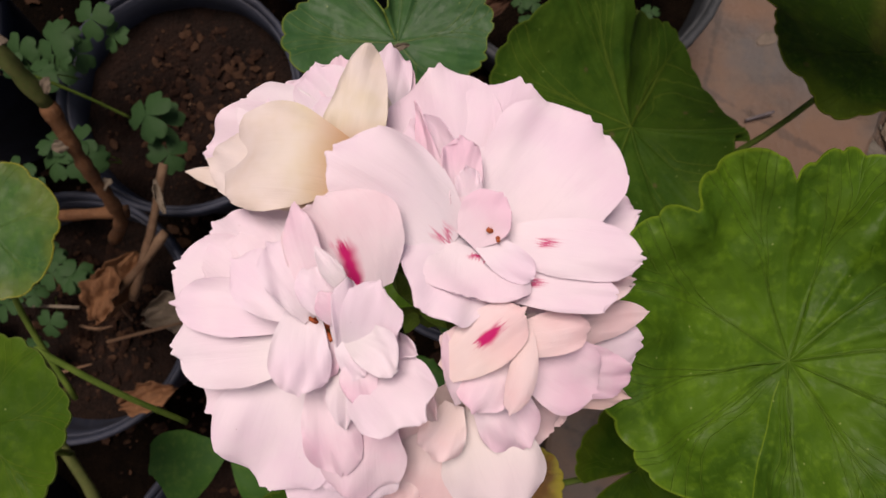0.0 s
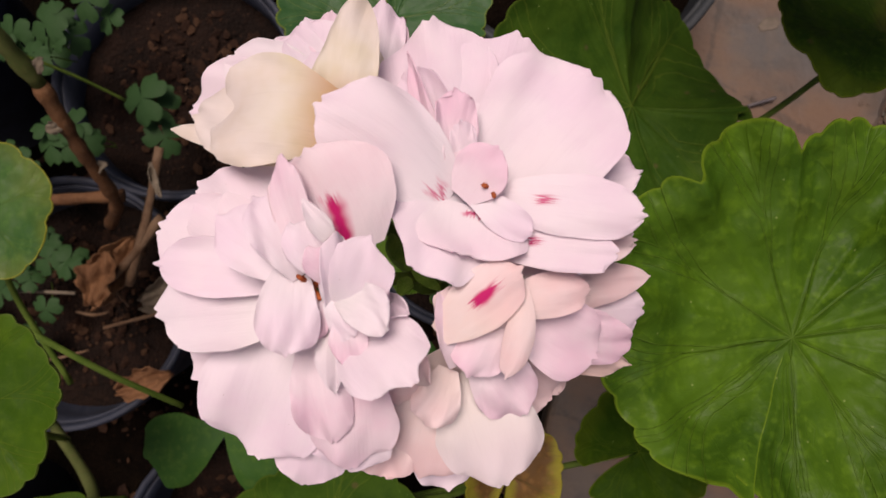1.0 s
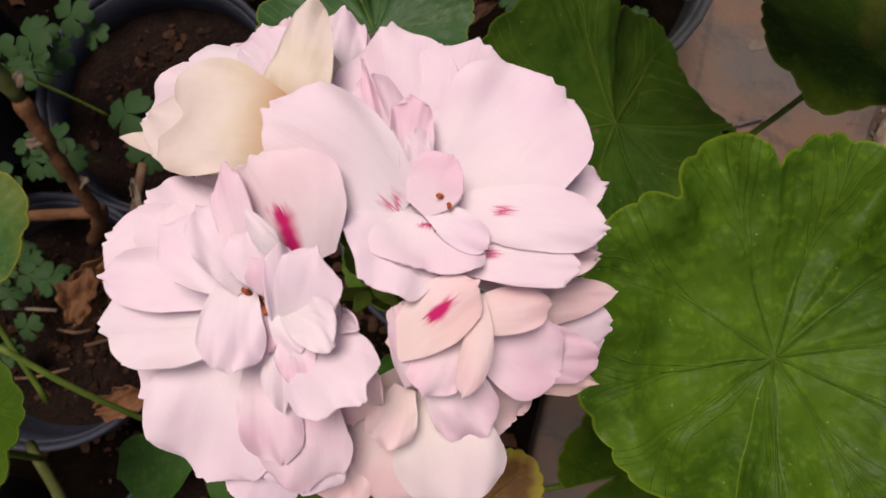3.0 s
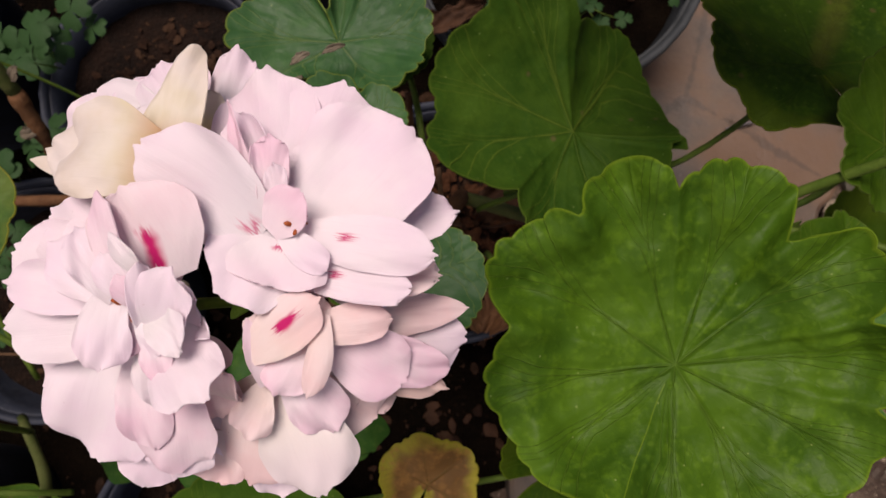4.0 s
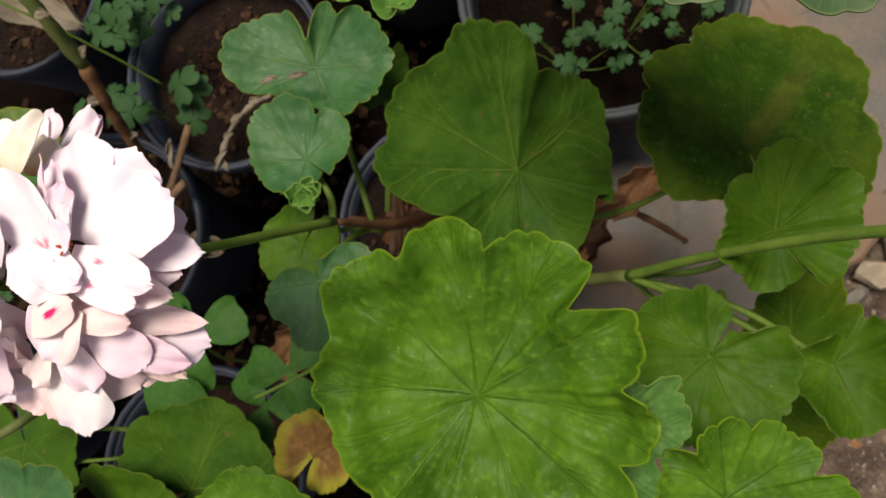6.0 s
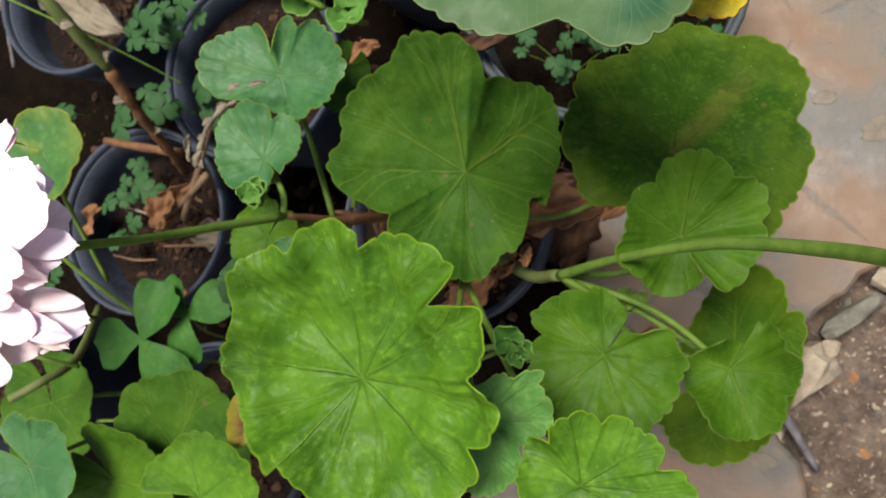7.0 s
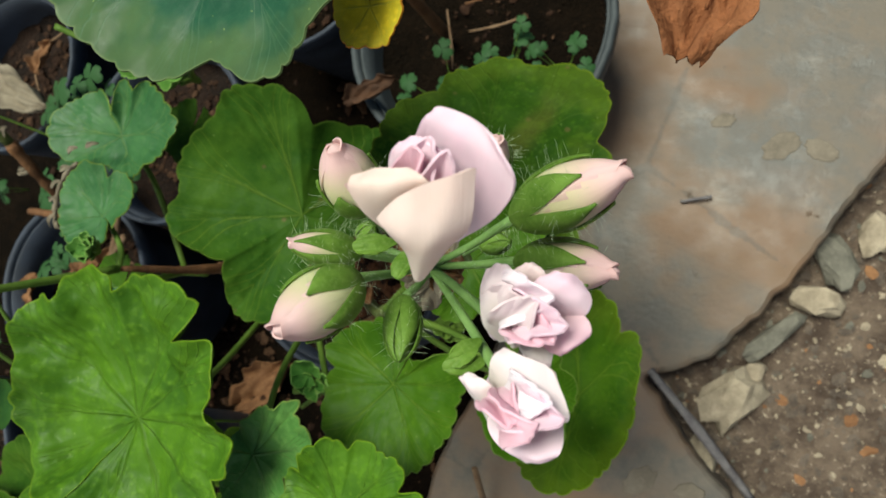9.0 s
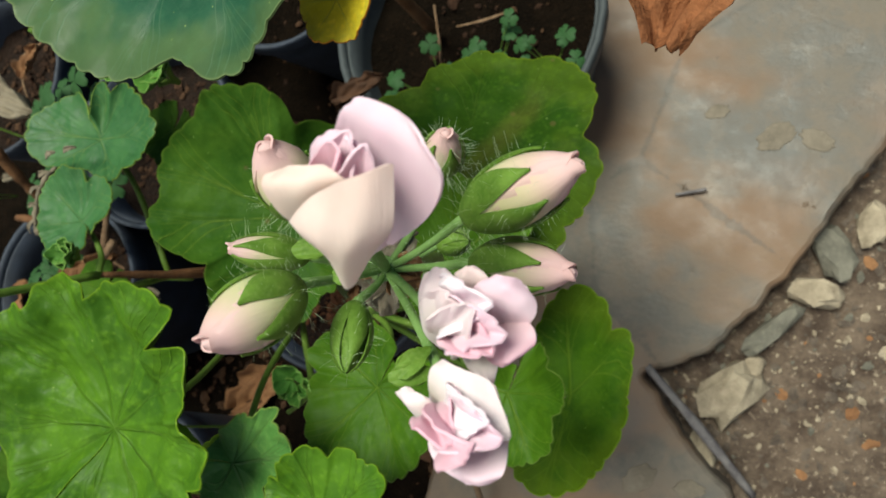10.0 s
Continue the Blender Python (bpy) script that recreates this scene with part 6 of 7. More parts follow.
lobe([(0.2796, 0.0400, 0.5436), (0.2781, 0.0441, 0.5494), (0.2765, 0.0463, 0.5518), (0.2757, 0.0479, 0.5530)], [(0.2809, 0.0429, 0.5459), (0.2811, 0.0462, 0.5518), (0.2801, 0.0481, 0.5553), (0.2773, 0.0487, 0.5541)], 0.0008, 0.0002, M_BUDWHITE)
g((0.2802, 0.0472, 0.5494), (0.2910, 0.0465, 0.5606), 0.0055, M_LILAC, arch=0.10, cup=0.40, ruffle=0.10)
g((0.2802, 0.0464, 0.5494), (0.2879, 0.0445, 0.5611), 0.0052, M_ROSE, arch=0.10, cup=0.45, roll=28, ruffle=0.10)
g((0.2795, 0.0471, 0.5494), (0.2855, 0.0445, 0.5600), 0.0045, M_ROSE, arch=0.12, cup=0.45, roll=-25, ruffle=0.10)
g((0.2811, 0.0482, 0.5506), (0.2889, 0.0483, 0.5606), 0.0050, M_PETAL, arch=0.12, cup=0.30, roll=10, ruffle=0.08)
for at, turn in (((0.2737, 0.0492, 0.5354), 200), ((0.2773, 0.0510, 0.5354), 80), ((0.2720, 0.0524, 0.5354), 240), ((0.2595, 0.0643, 0.5366), 250), ((0.2558, 0.0644, 0.5377), 200)):
    e = (at[0] + 0.006 * math.cos(radians(turn)), at[1] + 0.006 * math.sin(radians(turn)), at[2] + 0.004)
    g(at, e, 0.0030, M_SEPAL, arch=0.1, cup=0.2, round_tip=0.3, name="sepal")
# withered scales round the hub
for k in range(7):
    a = k * 0.92 + 0.3
    d = 0.0085 if k % 2 else 0.0065
    g(tuple(Vector(BUDHUB) - Vector((0, 0, 0.001))), (BUDHUB[0] + d * math.cos(a), BUDHUB[1] + d * math.sin(a), BUDHUB[2] - 0.0020), 0.0052, M_DRYPALE if k % 3 else M_DRY, arch=0.15, cup=0.3, ruffle=0.2, name="bract")

# ---- sprigs, weeds and litter ----
def sprig(parent, at, size, count, seed, material=None):
    """A tuft of small unfolding leaves."""
    rnd = random.Random(seed)
    for i in range(count):
        a = rnd.uniform(0, 6.28)
        d = rnd.uniform(0.2, 1.0) * size
        c = (at[0] + d * math.cos(a), at[1] + d * math.sin(a), at[2] + rnd.uniform(-0.3, 0.5) * size)
        leaf(parent, c, size * rnd.uniform(0.55, 0.95), math.degrees(a) + 180, (0.5 * math.cos(a), 0.5 * math.sin(a)), material or M_SPROUT, 5, 0.25, 2, 10, 0.5, 0.18, 0.2, 0.2, seed * 10 + i, (at[0], at[1], at[2] - size), "", "young_leaf")


sprig(plant, (0.0044, 0.0425, 0.3560), 0.0062, 10, 1)
sprig(plant, (0.1449, 0.0094, 0.3520), 0.0075, 5, 2)
sprig(back, (-0.0092, 0.1474, 0.3350), 0.0130, 3, 3)
sprig(back, (0.0138, 0.1451, 0.3300), 0.0140, 3, 4)
sprig(plant, (0.1846, 0.0435, 0.3000), 0.0060, 3, 5, M_STEM)


def heart_mesh():
    """Three heart-shaped leaflets round one point, of unit radius."""
    verts, faces = [], []
    for k in range(3):
        a0 = 2 * math.pi * k / 3
        nu, nv = 6, 9
        base = len(verts)
        for i in range(nu):
            u = i / (nu - 1)
            for j in range(nv):
                v = -1 + 2 * j / (nv - 1)
                half = 0.56 * math.sin(min(1, u / 0.8) * math.pi / 2) * (1 if u < 0.8 else 1 - 0.15 * (u - 0.8) / 0.2)
                r = u * (1 - 0.20 * math.exp(-(v / 0.3) ** 2) * u ** 3 - 0.25 * abs(v) ** 3)
                z = -0.16 * abs(v) * u * 0.6 - 0.18 * u * u
                x, y = r, half * v
                verts.append((x * math.cos(a0) - y * math.sin(a0), x * math.sin(a0) + y * math.cos(a0), z + 0.25))
        faces += grid_faces(nu, nv, base=base)
    me = bpy.data.meshes.new("trefoil")
    me.from_pydata(verts, [], faces)
    me.materials.append(M_CLOVER)
    me.polygons.foreach_set("use_smooth", [True] * len(me.polygons))
    return me


HEART = heart_mesh()


def oxalis(at, count, spread, size, seed, rise=0.03):
    """A clump of wood-sorrel weed: three-hearted leaves on thread-like stalks."""
    rnd = random.Random(seed)
    t = thing("oxalis_weed", "small green wood sorrel with heart-shaped leaflets, rooted in a pot", "weed", "wood sorrel weeds", at)
    count, spread = max(2, int(count * 0.75)), spread * 1.2
    for i in range(count):
        a, d = rnd.uniform(0, 6.28), spread * math.sqrt(rnd.uniform(0.02, 1))
        p = (d * math.cos(a), d * math.sin(a) * 0.9, rnd.uniform(-0.012, 0.008))
        ob = new("leaf", HEART)
        ob.parent = t
        s = size * rnd.uniform(0.95, 1.5)
        ob.matrix_basis = pose(*p, rnd.uniform(-25, 25), rnd.uniform(-25, 25), rnd.uniform(0, 360)) @ Matrix.Scale(s, 4)
        v, fc = tube_data([p, (p[0] * 0.6, p[1] * 0.6, p[2] - rise * 0.5), (p[0] * 0.2, p[1] * 0.2, -rise)], (0.0003, 0.0004, 0.0005), 5, 4)
        mesh_object("stalk", v, fc, M_STEM, t)
    return t


oxalis((-0.2448, 0.1527, 0.1750), 9, 0.018, 0.0095, 1)
oxalis((-0.2086, 0.1685, 0.1850), 2, 0.006, 0.0105, 2)
oxalis((-0.2628, 0.0735, 0.1650), 3, 0.008, 0.0120, 3)
oxalis((-0.2428, 0.0984, 0.1650), 2, 0.008, 0.0105, 4)
oxalis((-0.2094, 0.0977, 0.1650), 4, 0.012, 0.0095, 5)
oxalis((-0.3311, 0.0751, 0.1500), 3, 0.010, 0.0110, 6)
oxalis((-0.2654, 0.0133, 0.1250), 16, 0.026, 0.0085, 7, 0.02)
oxalis((-0.2721, -0.0382, 0.1250), 3, 0.010, 0.0085, 8, 0.02)
oxalis((-0.3207, -0.0770, 0.1350), 5, 0.014, 0.0095, 9)
oxalis((0.1173, 0.2266, 0.1400), 16, 0.034, 0.0062, 10)
oxalis((0.0869, 0.1964, 0.1400), 14, 0.034, 0.0062, 11)
oxalis((0.1628, 0.2355, 0.1400), 10, 0.018, 0.0065, 12)
oxalis((-0.1738, 0.1039, 0.1800), 4, 0.012, 0.0120, 13)
oxalis((-0.3538, -0.0906, 0.1300), 3, 0.010, 0.0090, 14)
oxalis((-0.2269, 0.1469, 0.1900), 5, 0.014, 0.0100, 15)


def trefoil(at, size, turn, seed):
    """A larger three-leaflet weed."""
    t = thing("trefoil_weed", "three-leaflet green weed with pale flecks", "weed", "", at)
    rnd = random.Random(seed)
    for k in range(3):
        a = radians(turn + 120 * k + rnd.uniform(-8, 8))
        blade(t, (0, 0, 0), (size * math.cos(a), size * math.sin(a), -0.10 * size), size * 0.86, M_TREFOIL, arch=0.06, cup=-0.16 if k else 0.10, full=0.72, blunt=3.4, claw=0.10, ruffle=0.7, tooth=0.002, seed=seed + k, name="leaflet")
    tube("stalk", [(0, 0, -0.0005), (0.004, -0.012, -0.03), (0.006, -0.02, -0.10)], (0.0008, 0.0009, 0.001), M_STEM, t, 7, 5)
    return t


trefoil((-0.0887, -0.0601, 0.2900), 0.0370, 78, 5)
trefoil((-0.0690, -0.0400, 0.2800), 0.0300, 40, 9)
trefoil((-0.0159, -0.0459, 0.2700), 0.0270, 65, 13)
trefoil((-0.0273, -0.0691, 0.2650), 0.0250, 20, 17)


def dry_leaf(at, length, width, turn, material, seed, label, curl=0.5, slope=0.0):
    """A crumpled dead leaf, curled along its length."""
    rnd = random.Random(seed)
    nu, nv = 18, 14
    U, V = np.meshgrid(np.linspace(0, 1, nu), np.linspace(-1, 1, nv), indexing="ij")
    w = width / 2 * np.sin(math.pi * np.clip(0.06 + 0.90 * U, 0, 1)) ** 0.7 * (1 + (0.14 * np.sin(U * 23 + seed) + 0.10 * np.sin(U * 11 + 2 * seed + V)) * np.abs(V))
    ang = V * curl * 2.2
    X = length * (U - 0.5) + length * 0.03 * np.sin(V * 9 + seed)
    Y = w * np.sin(ang) / (curl * 2.2)
    Z = w * (1 - np.cos(ang)) / (curl * 1.6) + width * (0.10 * np.sin(U * 9 + V * 4 + seed) + 0.07 * np.sin(V * 11 - U * 6 + seed * 2) + 0.05 * np.sin(U * 21 + V * 9)) + slope * X
    c, s_ = math.cos(radians(turn)), math.sin(radians(turn))
    pts = np.stack([X * c - Y * s_, X * s_ + Y * c, Z], -1)
    ob = sheet("dry_leaf", pts, np.stack([V, U], -1), material, None, 0.0005)
    ob.location = at
    return tagged(ob, label, "dry leaf", "fallen dry leaves")


dry_leaf((-0.3305, 0.1590, 0.1660), 0.108, 0.040, -15, M_DRYPALE, 1, "pale grey-brown withered leaf lying in a pot", 0.35)
dry_leaf((-0.3465, 0.2026, 0.1250), 0.035, 0.020, 70, M_DRY, 2, "brown dry leaf on potting soil")
dry_leaf((-0.1792, -0.0539, 0.1500), 0.034, 0.022, 20, M_DRY, 3, "orange-brown dry leaf beside the weeds")
dry_leaf((-0.2136, 0.0145, 0.1220), 0.052, 0.032, 60, M_DRY, 4, "tan dry leaf on potting soil", 0.5)
dry_leaf((-0.3128, -0.0224, 0.1100), 0.036, 0.026, 75, M_DRY, 5, "tan dry leaf on potting soil", 0.4)
dry_leaf((0.1116, 0.0838, 0.1650), 0.070, 0.036, 25, M_DRY, 6, "brown dry leaf under the geranium", 0.5)
dry_leaf((0.0513, -0.0010, 0.1250), 0.030, 0.020, 110, M_DRY, 7, "brown dry leaf on potting soil", 0.5)
dry_leaf((0.1133, 0.0390, 0.2650), 0.012, 0.010, 60, M_DRY, 8, "papery brown stipule at a stem joint", 0.7)
dry_leaf((0.1237, 0.0490, 0.2750), 0.012, 0.009, 100, M_DRY, 9, "papery brown stipule at a stem joint", 0.7)
dry_leaf((-0.1594, 0.0634, 0.2000), 0.020, 0.007, 110, M_DRYPALE, 10, "withered pale stipule on the old stem", 0.8)
dry_leaf((-0.0406, 0.1581, 0.2000), 0.025, 0.016, 40, M_DRY, 11, "brown dry leaf on potting soil", 0.5)
dry_leaf((0.1966, 0.0170, 0.0200), 0.030, 0.020, 30, M_DRY, 12, "orange-brown dry leaf on the flagstone", 0.5)
dry_leaf((-0.2147, 0.0099, 0.1400), 0.035, 0.026, 75, M_DRY, 13, "tan dry leaf on potting soil", 0.4)
dry_leaf((0.0370, -0.0759, 0.2800), 0.030, 0.020, 100, M_DRY, 14, "brown withered leaf among green ones", 0.5)
dry_leaf((0.1500, 0.1139, 0.1100), 0.050, 0.034, 60, M_DRY, 16, "red-brown curled dry leaf below the geranium", 0.6)
dry_leaf((0.0665, 0.0094, 0.1500), 0.045, 0.030, 60, M_DRY, 17, "brown dry leaf on potting soil", 0.5)
dry_leaf((-0.1756, 0.0011, 0.1100), 0.050, 0.030, 15, M_DRYPALE, 18, "tan dry leaf on potting soil", 0.4)
dry_leaf((0.0814, 0.0919, 0.1100), 0.085, 0.055, 35, M_DRYDARK, 19, "dark brown curled dry leaf under the geranium", 0.5)
dry_leaf((0.1190, 0.0798, 0.0900), 0.060, 0.045, 80, M_DRYDARK, 20, "dark brown curled dry leaf under the geranium", 0.45)
dry_leaf((0.0229, 0.1978, 0.1400), 0.045, 0.020, 30, M_DRYDARK, 21, "dark brown dry leaf in the grey pot", 0.5)
dry_leaf((-0.1201, -0.0752, -0.0220), 0.075, 0.046, 50, M_DRY, 22, "tan dry leaf on the ground between pots", 0.4)
hang = dry_leaf((0.2868, 0.1677, 0.4180), 0.056, 0.037, 78, M_RUST, 15, "rust-brown shrivelled leaf hanging from a stalk", 0.42)


tube("stalk", [(-0.002, -0.012, 0.002), (0.001, 0.010, 0.005), (0.006, 0.034, 0.012)], (0.0006, 0.0009, 0.0011), M_RUST, hang, 7, 5)


def twig(points, radii, material, label, seed):
    ob = tube("twig", points, radii, material, None, 7, 6, 0.15, seed)
    return tagged(ob, label, "twig", "dead twigs")


twig([(-0.1743, 0.0491, 0.1500), (-0.1955, 0.0239, 0.1400), (-0.2316, -0.0048, 0.1200)], (0.0032, 0.003, 0.0026), M_TWIG, "brown dead stem lying in a pot", 1)
twig([(-0.2848, 0.0024, 0.1150), (-0.2424, 0.0011, 0.1150)], (0.0014, 0.0011), M_DRYPALE, "pale dry twig on potting soil", 2)
twig([(-0.2200, -0.0214, 0.1200), (-0.1677, -0.0073, 0.1250)], (0.0011, 0.0013), M_TWIG, "thin brown twig across a pot rim", 3)
twig([(0.2545, 0.0279, 0.0060), (0.2988, -0.0098, 0.0040), (0.3480, -0.0584, -0.0300)], (0.0034, 0.0040, 0.0036), M_GREYTWIG, "grey weathered stick on the path's edge", 4)
twig([(0.2537, 0.1692, 0.0040), (0.2773, 0.1764, 0.0060)], (0.0011, 0.0013), M_GREYTWIG, "thin grey twig on the flagstone", 5)
twig([(-0.4791, 0.1712, 0.1200), (-0.4618, 0.1441, 0.1200), (-0.4597, 0.1033, 0.1000)], (0.003, 0.0025, 0.002), M_GREYTWIG, "pale dry stalk between pots", 6)
twig([(-0.0038, 0.0872, 0.2000), (-0.0063, 0.0556, 0.1600), (-0.0105, 0.0338, 0.1300)], (0.003, 0.003, 0.0035), M_TWIG, "brown dead stem in the geranium's pot", 7)
twig([(0.0158, 0.0640, 0.1800), (0.0148, 0.0335, 0.1300)], (0.0016, 0.0018), M_TWIG, "tan dead stalk in the geranium's pot", 8)
twig([(-0.0048, 0.0378, 0.2600), (0.0214, 0.0483, 0.2200), (0.0356, 0.0504, 0.2000)], (0.0012, 0.0012, 0.001), M_TWIG, "thin brown dead stalk under the leaves", 9)
twig([(0.1459, -0.1146, 0.0200), (0.1409, -0.0763, 0.0600)], (0.0024, 0.0028), M_TWIG, "tan stalk standing by the flagstone", 11)
twig([(-0.1699, 0.0889, 0.1700), (-0.1839, 0.0457, 0.1500), (-0.2005, 0.0069, 0.1300)], (0.0028, 0.003, 0.0033), M_TWIG, "brown dead stem leaning in a pot", 12)

strew = random.Random(21)
for k in range(16):
    px, py, pz = strew.choice((P_L, P_S, P_T, P_M, P_R)).location
    a, d, h = strew.uniform(0, 6.28), strew.uniform(0, 0.045), strew.uniform(0.10, 0.125)
    c = Vector((px + d * math.cos(a), py + d * math.sin(a), pz + h + 0.012))
    w = Vector((math.cos(a * 3), math.sin(a * 3), strew.uniform(-0.2, 0.3))) * strew.uniform(0.010, 0.024)
    twig([tuple(c - w), tuple(c + Vector((0.002, -0.002, 0.002))), tuple(c + w)], (0.0008, 0.0012, 0.0009), strew.choice((M_TWIG, M_BARK, M_TWIG)), "thin brown twig on potting soil", 60 + k)

twig([(0.1551, 0.1015, 0.1000), (0.1757, 0.0972, 0.0900), (0.1968, 0.0925, 0.0700)], (0.0028, 0.0026, 0.0022), M_BARK, "red-brown dead stalk beside the flagstone", 90)

# thin stems of the old plant and runners
tube("runner", [(-0.2625, 0.1272, 0.2900), (-0.2233, 0.1203, 0.2600), (-0.1968, 0.1144, 0.2300), (-0.1788, 0.1089, 0.2000)], (0.0009, 0.0009, 0.0009, 0.0008), M_STEM, side, 7, 8)
tube("runner", [(-0.0368, 0.1516, 0.3700), (-0.0168, 0.1468, 0.3550), (0.0042, 0.1423, 0.3400)], (0.0016, 0.0016, 0.0015), M_STEM, back, 8, 8)
tube("runner", [(-0.1713, -0.0189, 0.3000), (-0.1449, -0.0380, 0.2800), (-0.1178, -0.0540, 0.2600)], (0.0015, 0.0015, 0.0014), M_STEM, low, 8, 8)
tube("runner", [(-0.1636, -0.1206, 0.3000), (-0.1509, -0.1051, 0.2900), (-0.1573, -0.0944, 0.2600), (-0.2182, -0.0758, 0.1800)], (0.0028, 0.0028, 0.0028, 0.003), M_OLDGREEN, low, 9, 8, 0.05)
tube("runner", [(-0.1581, -0.0870, 0.3100), (-0.1404, -0.0882, 0.3000), (-0.1319, -0.0907, 0.2850)], (0.0013, 0.0014, 0.0015), M_STEM, low, 8, 8)
tube("runner", [(-0.1579, -0.1405, 0.2500), (-0.1054, -0.1220, 0.2500)], (0.0010, 0.0011), M_STEM, low, 8, 6)
tube("runner", [(-0.0243, -0.0614, 0.2900), (-0.0014, -0.0439, 0.3000), (0.0160, -0.0285, 0.3000)], (0.0010, 0.0011, 0.0011), M_STEM, low, 7, 6)
tube("runner", [(0.1110, -0.0070, 0.3100), (0.1317, 0.0031, 0.3200)], (0.0016, 0.0016), M_STEM, plant, 8, 6)
tube("runner", [(0.1111, -0.0157, 0.3000), (0.1295, -0.0009, 0.3100)], (0.0012, 0.0012), M_STEM, plant, 8, 6)

# spent flower stalk with papery bud scales
tube("dry_stalk", [(-0.0285, 0.0861, 0.3450), (-0.0398, 0.0800, 0.3400), (-0.0487, 0.0702, 0.3350), (-0.0533, 0.0591, 0.3300), (-0.0587, 0.0488, 0.3220)], (0.0010, 0.0016, 0.0013, 0.0017, 0.0012), M_DRYPALE, plant, 7, 6, 0.25)
for k, (at, end, wide) in enumerate((((-0.0329, 0.0895, 0.3480), (-0.0248, 0.0939, 0.3500), 0.003), ((-0.0209, 0.0941, 0.3490), (-0.0120, 0.0973, 0.3500), 0.0026), ((-0.0316, 0.0837, 0.3450), (-0.0377, 0.0801, 0.3460), 0.003), ((-0.0428, 0.0757, 0.3400), (-0.0460, 0.0703, 0.3420), 0.0028), ((-0.0470, 0.0664, 0.3360), (-0.0500, 0.0629, 0.3380), 0.0026), ((-0.0503, 0.0583, 0.3320), (-0.0544, 0.0492, 0.3300), 0.0024), ((-0.0519, 0.0545, 0.3300), (-0.0492, 0.0489, 0.3280), 0.0022))):
    petal(plant, at, end, wide, M_DRYPALE, arch=0.2, cup=0.5, ruffle=0.15, seed=k + 90, name="bud_scale")

# stones along the edge
stone((0.3215, 0.0190, -0.0280), (0.030, 0.020, 0.018), M_PALESTONE, 1, "pale angular stone set at the flagstone's edge")
stone((0.3720, 0.1100, -0.0300), (0.020, 0.013, 0.012), M_PALESTONE, 2, "cream angular stone bedded in the soil")
stone((0.3060, -0.0330, -0.0300), (0.018, 0.013, 0.010), M_PALESTONE, 3, "pale flat stone by the stick")
stone((0.3420, 0.0740, -0.0270), (0.030, 0.009, 0.012), M_GREYSTONE, 5, "grey flat splinter of stone along the flagstone's edge")
stone((0.3790, 0.1430, -0.0300), (0.026, 0.016, 0.012), M_GREYSTONE, 6, "blue-grey flat stone by the flagstone's edge")
stone((0.4040, 0.1720, -0.0320), (0.020, 0.012, 0.010), M_PALESTONE, 4, "cream angular stone bedded in the soil")
stone((0.3330, 0.0420, -0.0340), (0.012, 0.008, 0.008), M_PALESTONE, 21, "tan stone chip bedded in the soil")
stone((0.2830, -0.0640, -0.0260), (0.020, 0.017, 0.012), M_GREYSTONE, 22, "blue-grey stone under the leaves")


def scatter(name, boxes, count, low, high, material, label, seed, z_of):
    rnd = random.Random(seed)
    pieces = []
    for _ in range(count):
        x0, x1, y0, y1 = rnd.choice(boxes)
        x, y = rnd.uniform(x0, x1), rnd.uniform(y0, y1)
        r = low + (high - low) * rnd.random() ** 3
        c, a = Vector((x, y, z_of(x, y) + r * 0.2)), rnd.uniform(0, 6.28)
        v = []
        for dx, dy, dz in ((1, 0, 0), (0, 1, 0), (-1, 0, 0), (0, -1, 0), (0, 0, 0.7), (0, 0, -0.7), (0.7, 0.7, 0.3), (-0.7, 0.6, 0.35), (-0.6, -0.7, 0.3), (0.7, -0.6, 0.35)):
            q = r * rnd.uniform(0.7, 1.2)
            v.append(c + Vector((q * (dx * math.cos(a) * 1.5 - dy * math.sin(a)), q * (dx * math.sin(a) * 1.5 + dy * math.cos(a)), q * dz)))
        pieces.append((v, [(0, 6, 4), (6, 1, 4), (1, 7, 4), (7, 2, 4), (2, 8, 4), (8, 3, 4), (3, 9, 4), (9, 0, 4), (0, 5, 6), (6, 5, 1), (1, 5, 7), (7, 5, 2), (2, 5, 8), (8, 5, 3), (3, 5, 9), (9, 5, 0)]))
    ob = bundle(name, pieces, material)
    for poly in ob.data.polygons:
        poly.use_smooth = False
    return tagged(ob, label, name, "", "stuff")


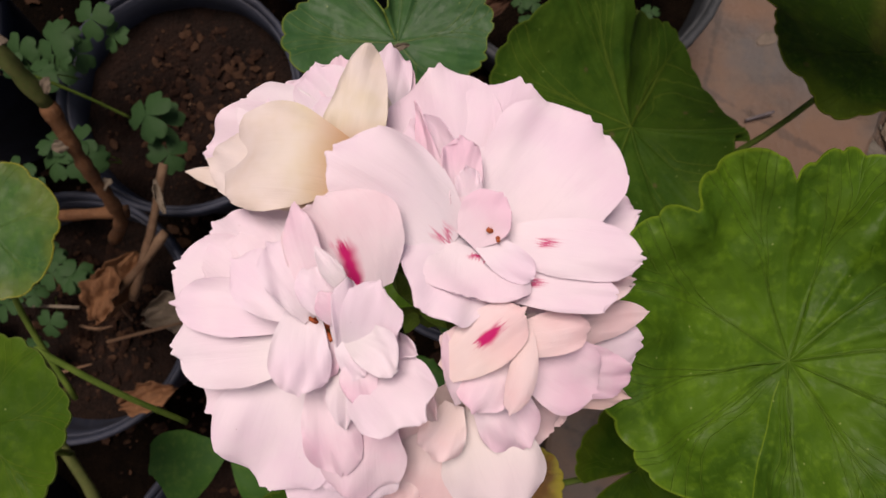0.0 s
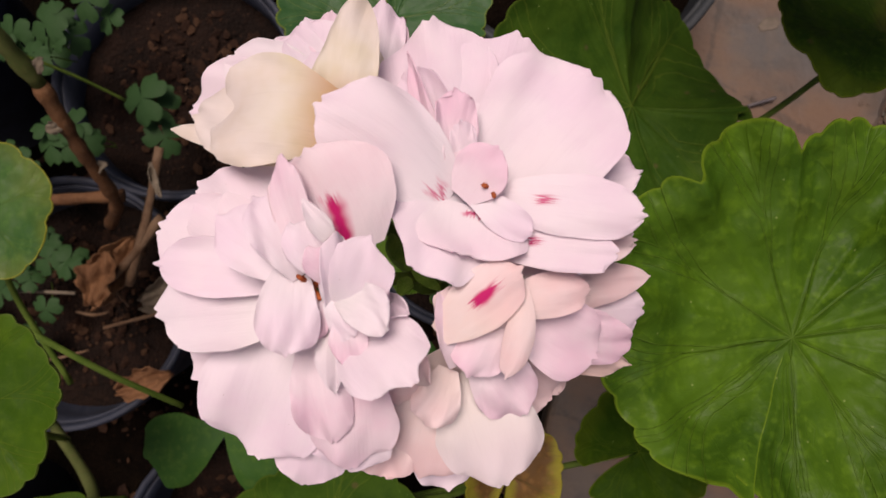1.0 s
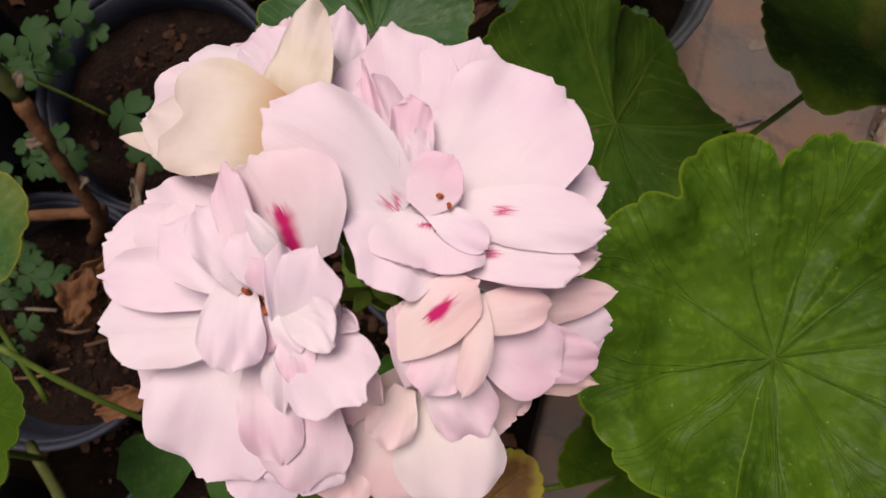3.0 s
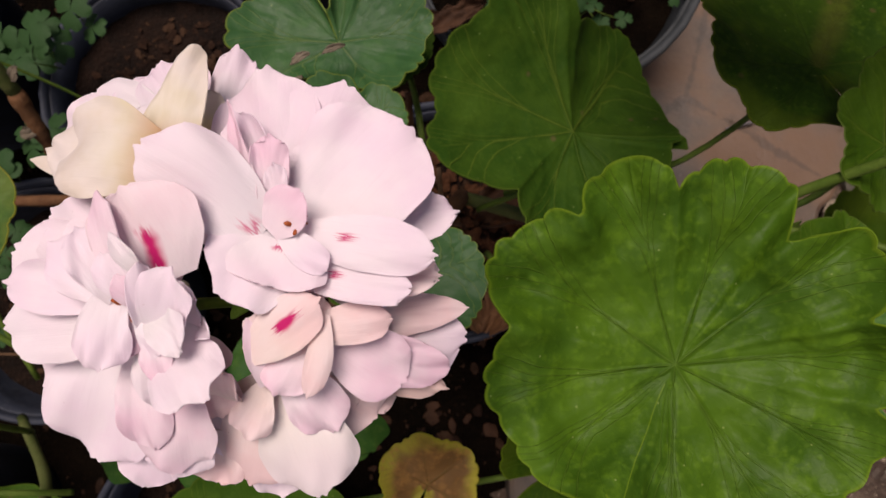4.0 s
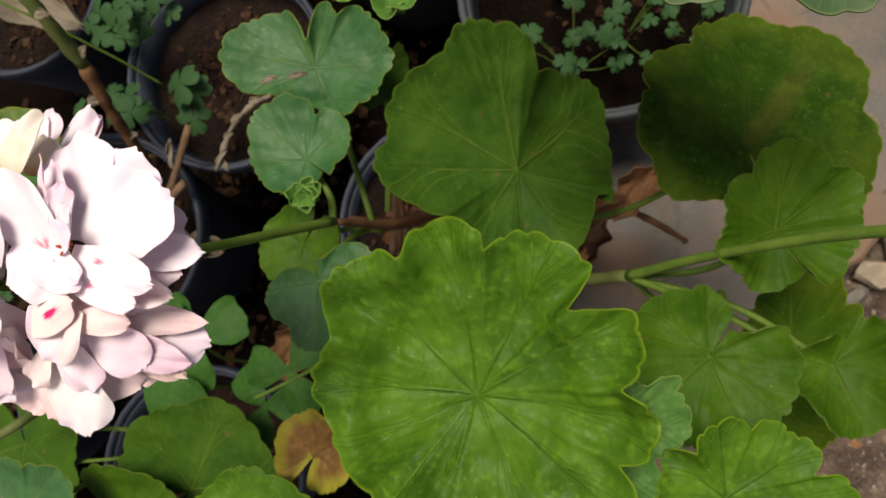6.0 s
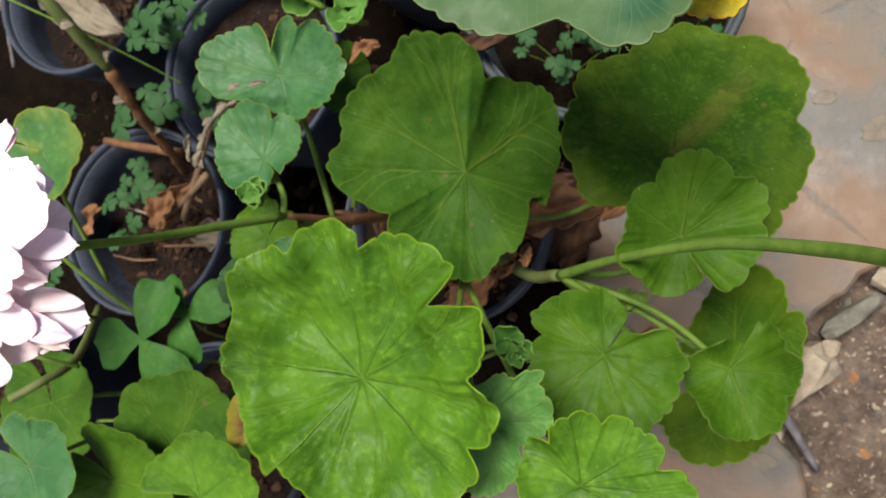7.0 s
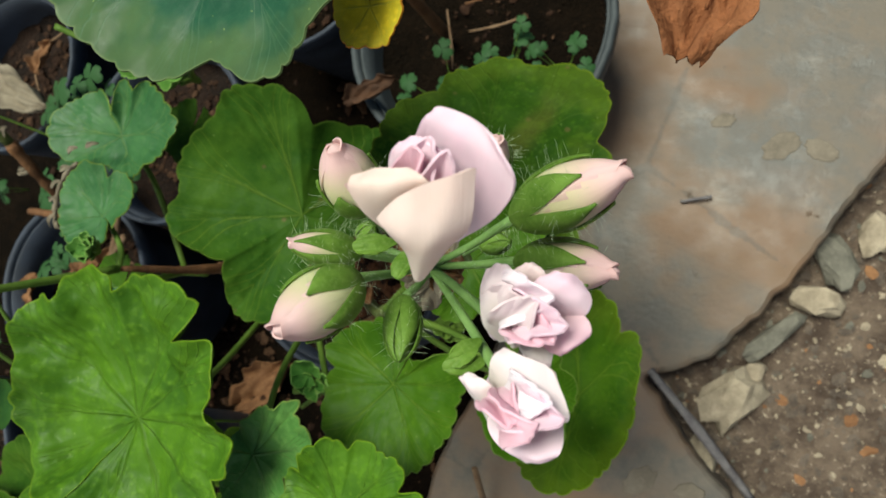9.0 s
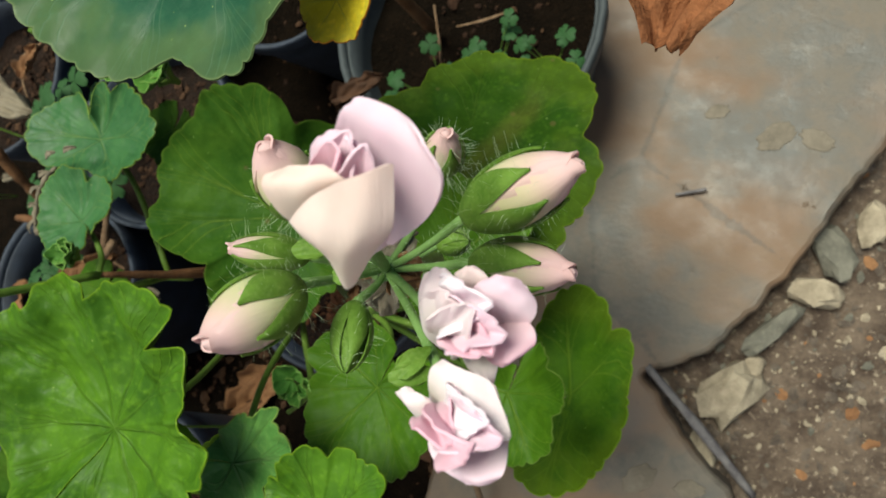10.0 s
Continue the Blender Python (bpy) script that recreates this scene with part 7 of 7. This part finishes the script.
soil_box = [(0.27, 0.50, -0.25, 0.05), (0.30, 0.55, 0.0, 0.16), (0.36, 0.60, 0.1, 0.28), (0.24, 0.33, -0.22, 0.03)]
scatter("gravel", soil_box, 2400, 0.0006, 0.0042, M_GRIT, "mixed grit and small stones on the soil", 1, soil_height)
scatter("gravel", soil_box, 420, 0.0006, 0.0036, M_GREYSTONE, "pale grit on the soil", 2, soil_height)
scatter("gravel", soil_box, 1400, 0.0005, 0.0022, M_PALESTONE, "fine pale grit on the soil", 8, soil_height)
scatter("pebbles", soil_box, 30, 0.002, 0.006, M_PALESTONE, "pale tan pebbles bedded in the soil", 4, lambda x, y: soil_height(x, y) + 0.001)
under = [(-0.48, 0.08, -0.25, 0.38), (-0.32, 0.06, -0.12, 0.20)]
scatter("leaf_litter", under, 900, 0.001, 0.006, M_CHIP, "dark bark and leaf crumbs between the pots", 5, lambda x, y: -0.029)
scatter("leaf_litter", under, 600, 0.0008, 0.006, M_FIBRE, "tan fibres and bark crumbs between the pots", 7, lambda x, y: -0.028)
scatter("leaf_litter", under, 160, 0.001, 0.006, M_DRYDARK, "brown crumbs of dry leaf between the pots", 6, lambda x, y: -0.028)
scatter("leaf_litter", soil_box, 110, 0.001, 0.005, M_DRY, "brown crumbs of dry leaf on the soil", 3, soil_height)
for k, p in enumerate((P_L, P_S, P_T, P_M, P_R, P_B, P_D, P_U, P_V)):
    x, y, z = p.location
    top = z + (0.115, 0.120, 0.132, 0.140, 0.090, 0.115, 0.105, 0.115, 0.115)[k]
    box = [(x - 0.045, x + 0.045, y - 0.045, y + 0.045), (x - 0.03, x + 0.03, y - 0.06, y + 0.06), (x - 0.06, x + 0.06, y - 0.03, y + 0.03)]
    scatter("bark_chips", box, 30 if p in (P_R, P_V) else 150, 0.0006, 0.0034, M_FIBRE, "tan fibres and chips on potting soil", 40 + k, lambda a, b, h=top: h + 0.0015)
    scatter("bark_chips", box, 60 if p in (P_R, P_V) else 260, 0.0008, 0.0040, M_CHIP, "small brown bark chips on potting soil", 10 + k, lambda a, b, h=top: h + 0.001)
x, y, z = P_M.location
scatter("bark_chips", [(x - 0.05, x + 0.06, y - 0.05, y + 0.05)], 420, 0.0010, 0.0052, M_REDBARK, "reddish shredded bark on potting soil", 60, lambda a, b: z + 0.1425)
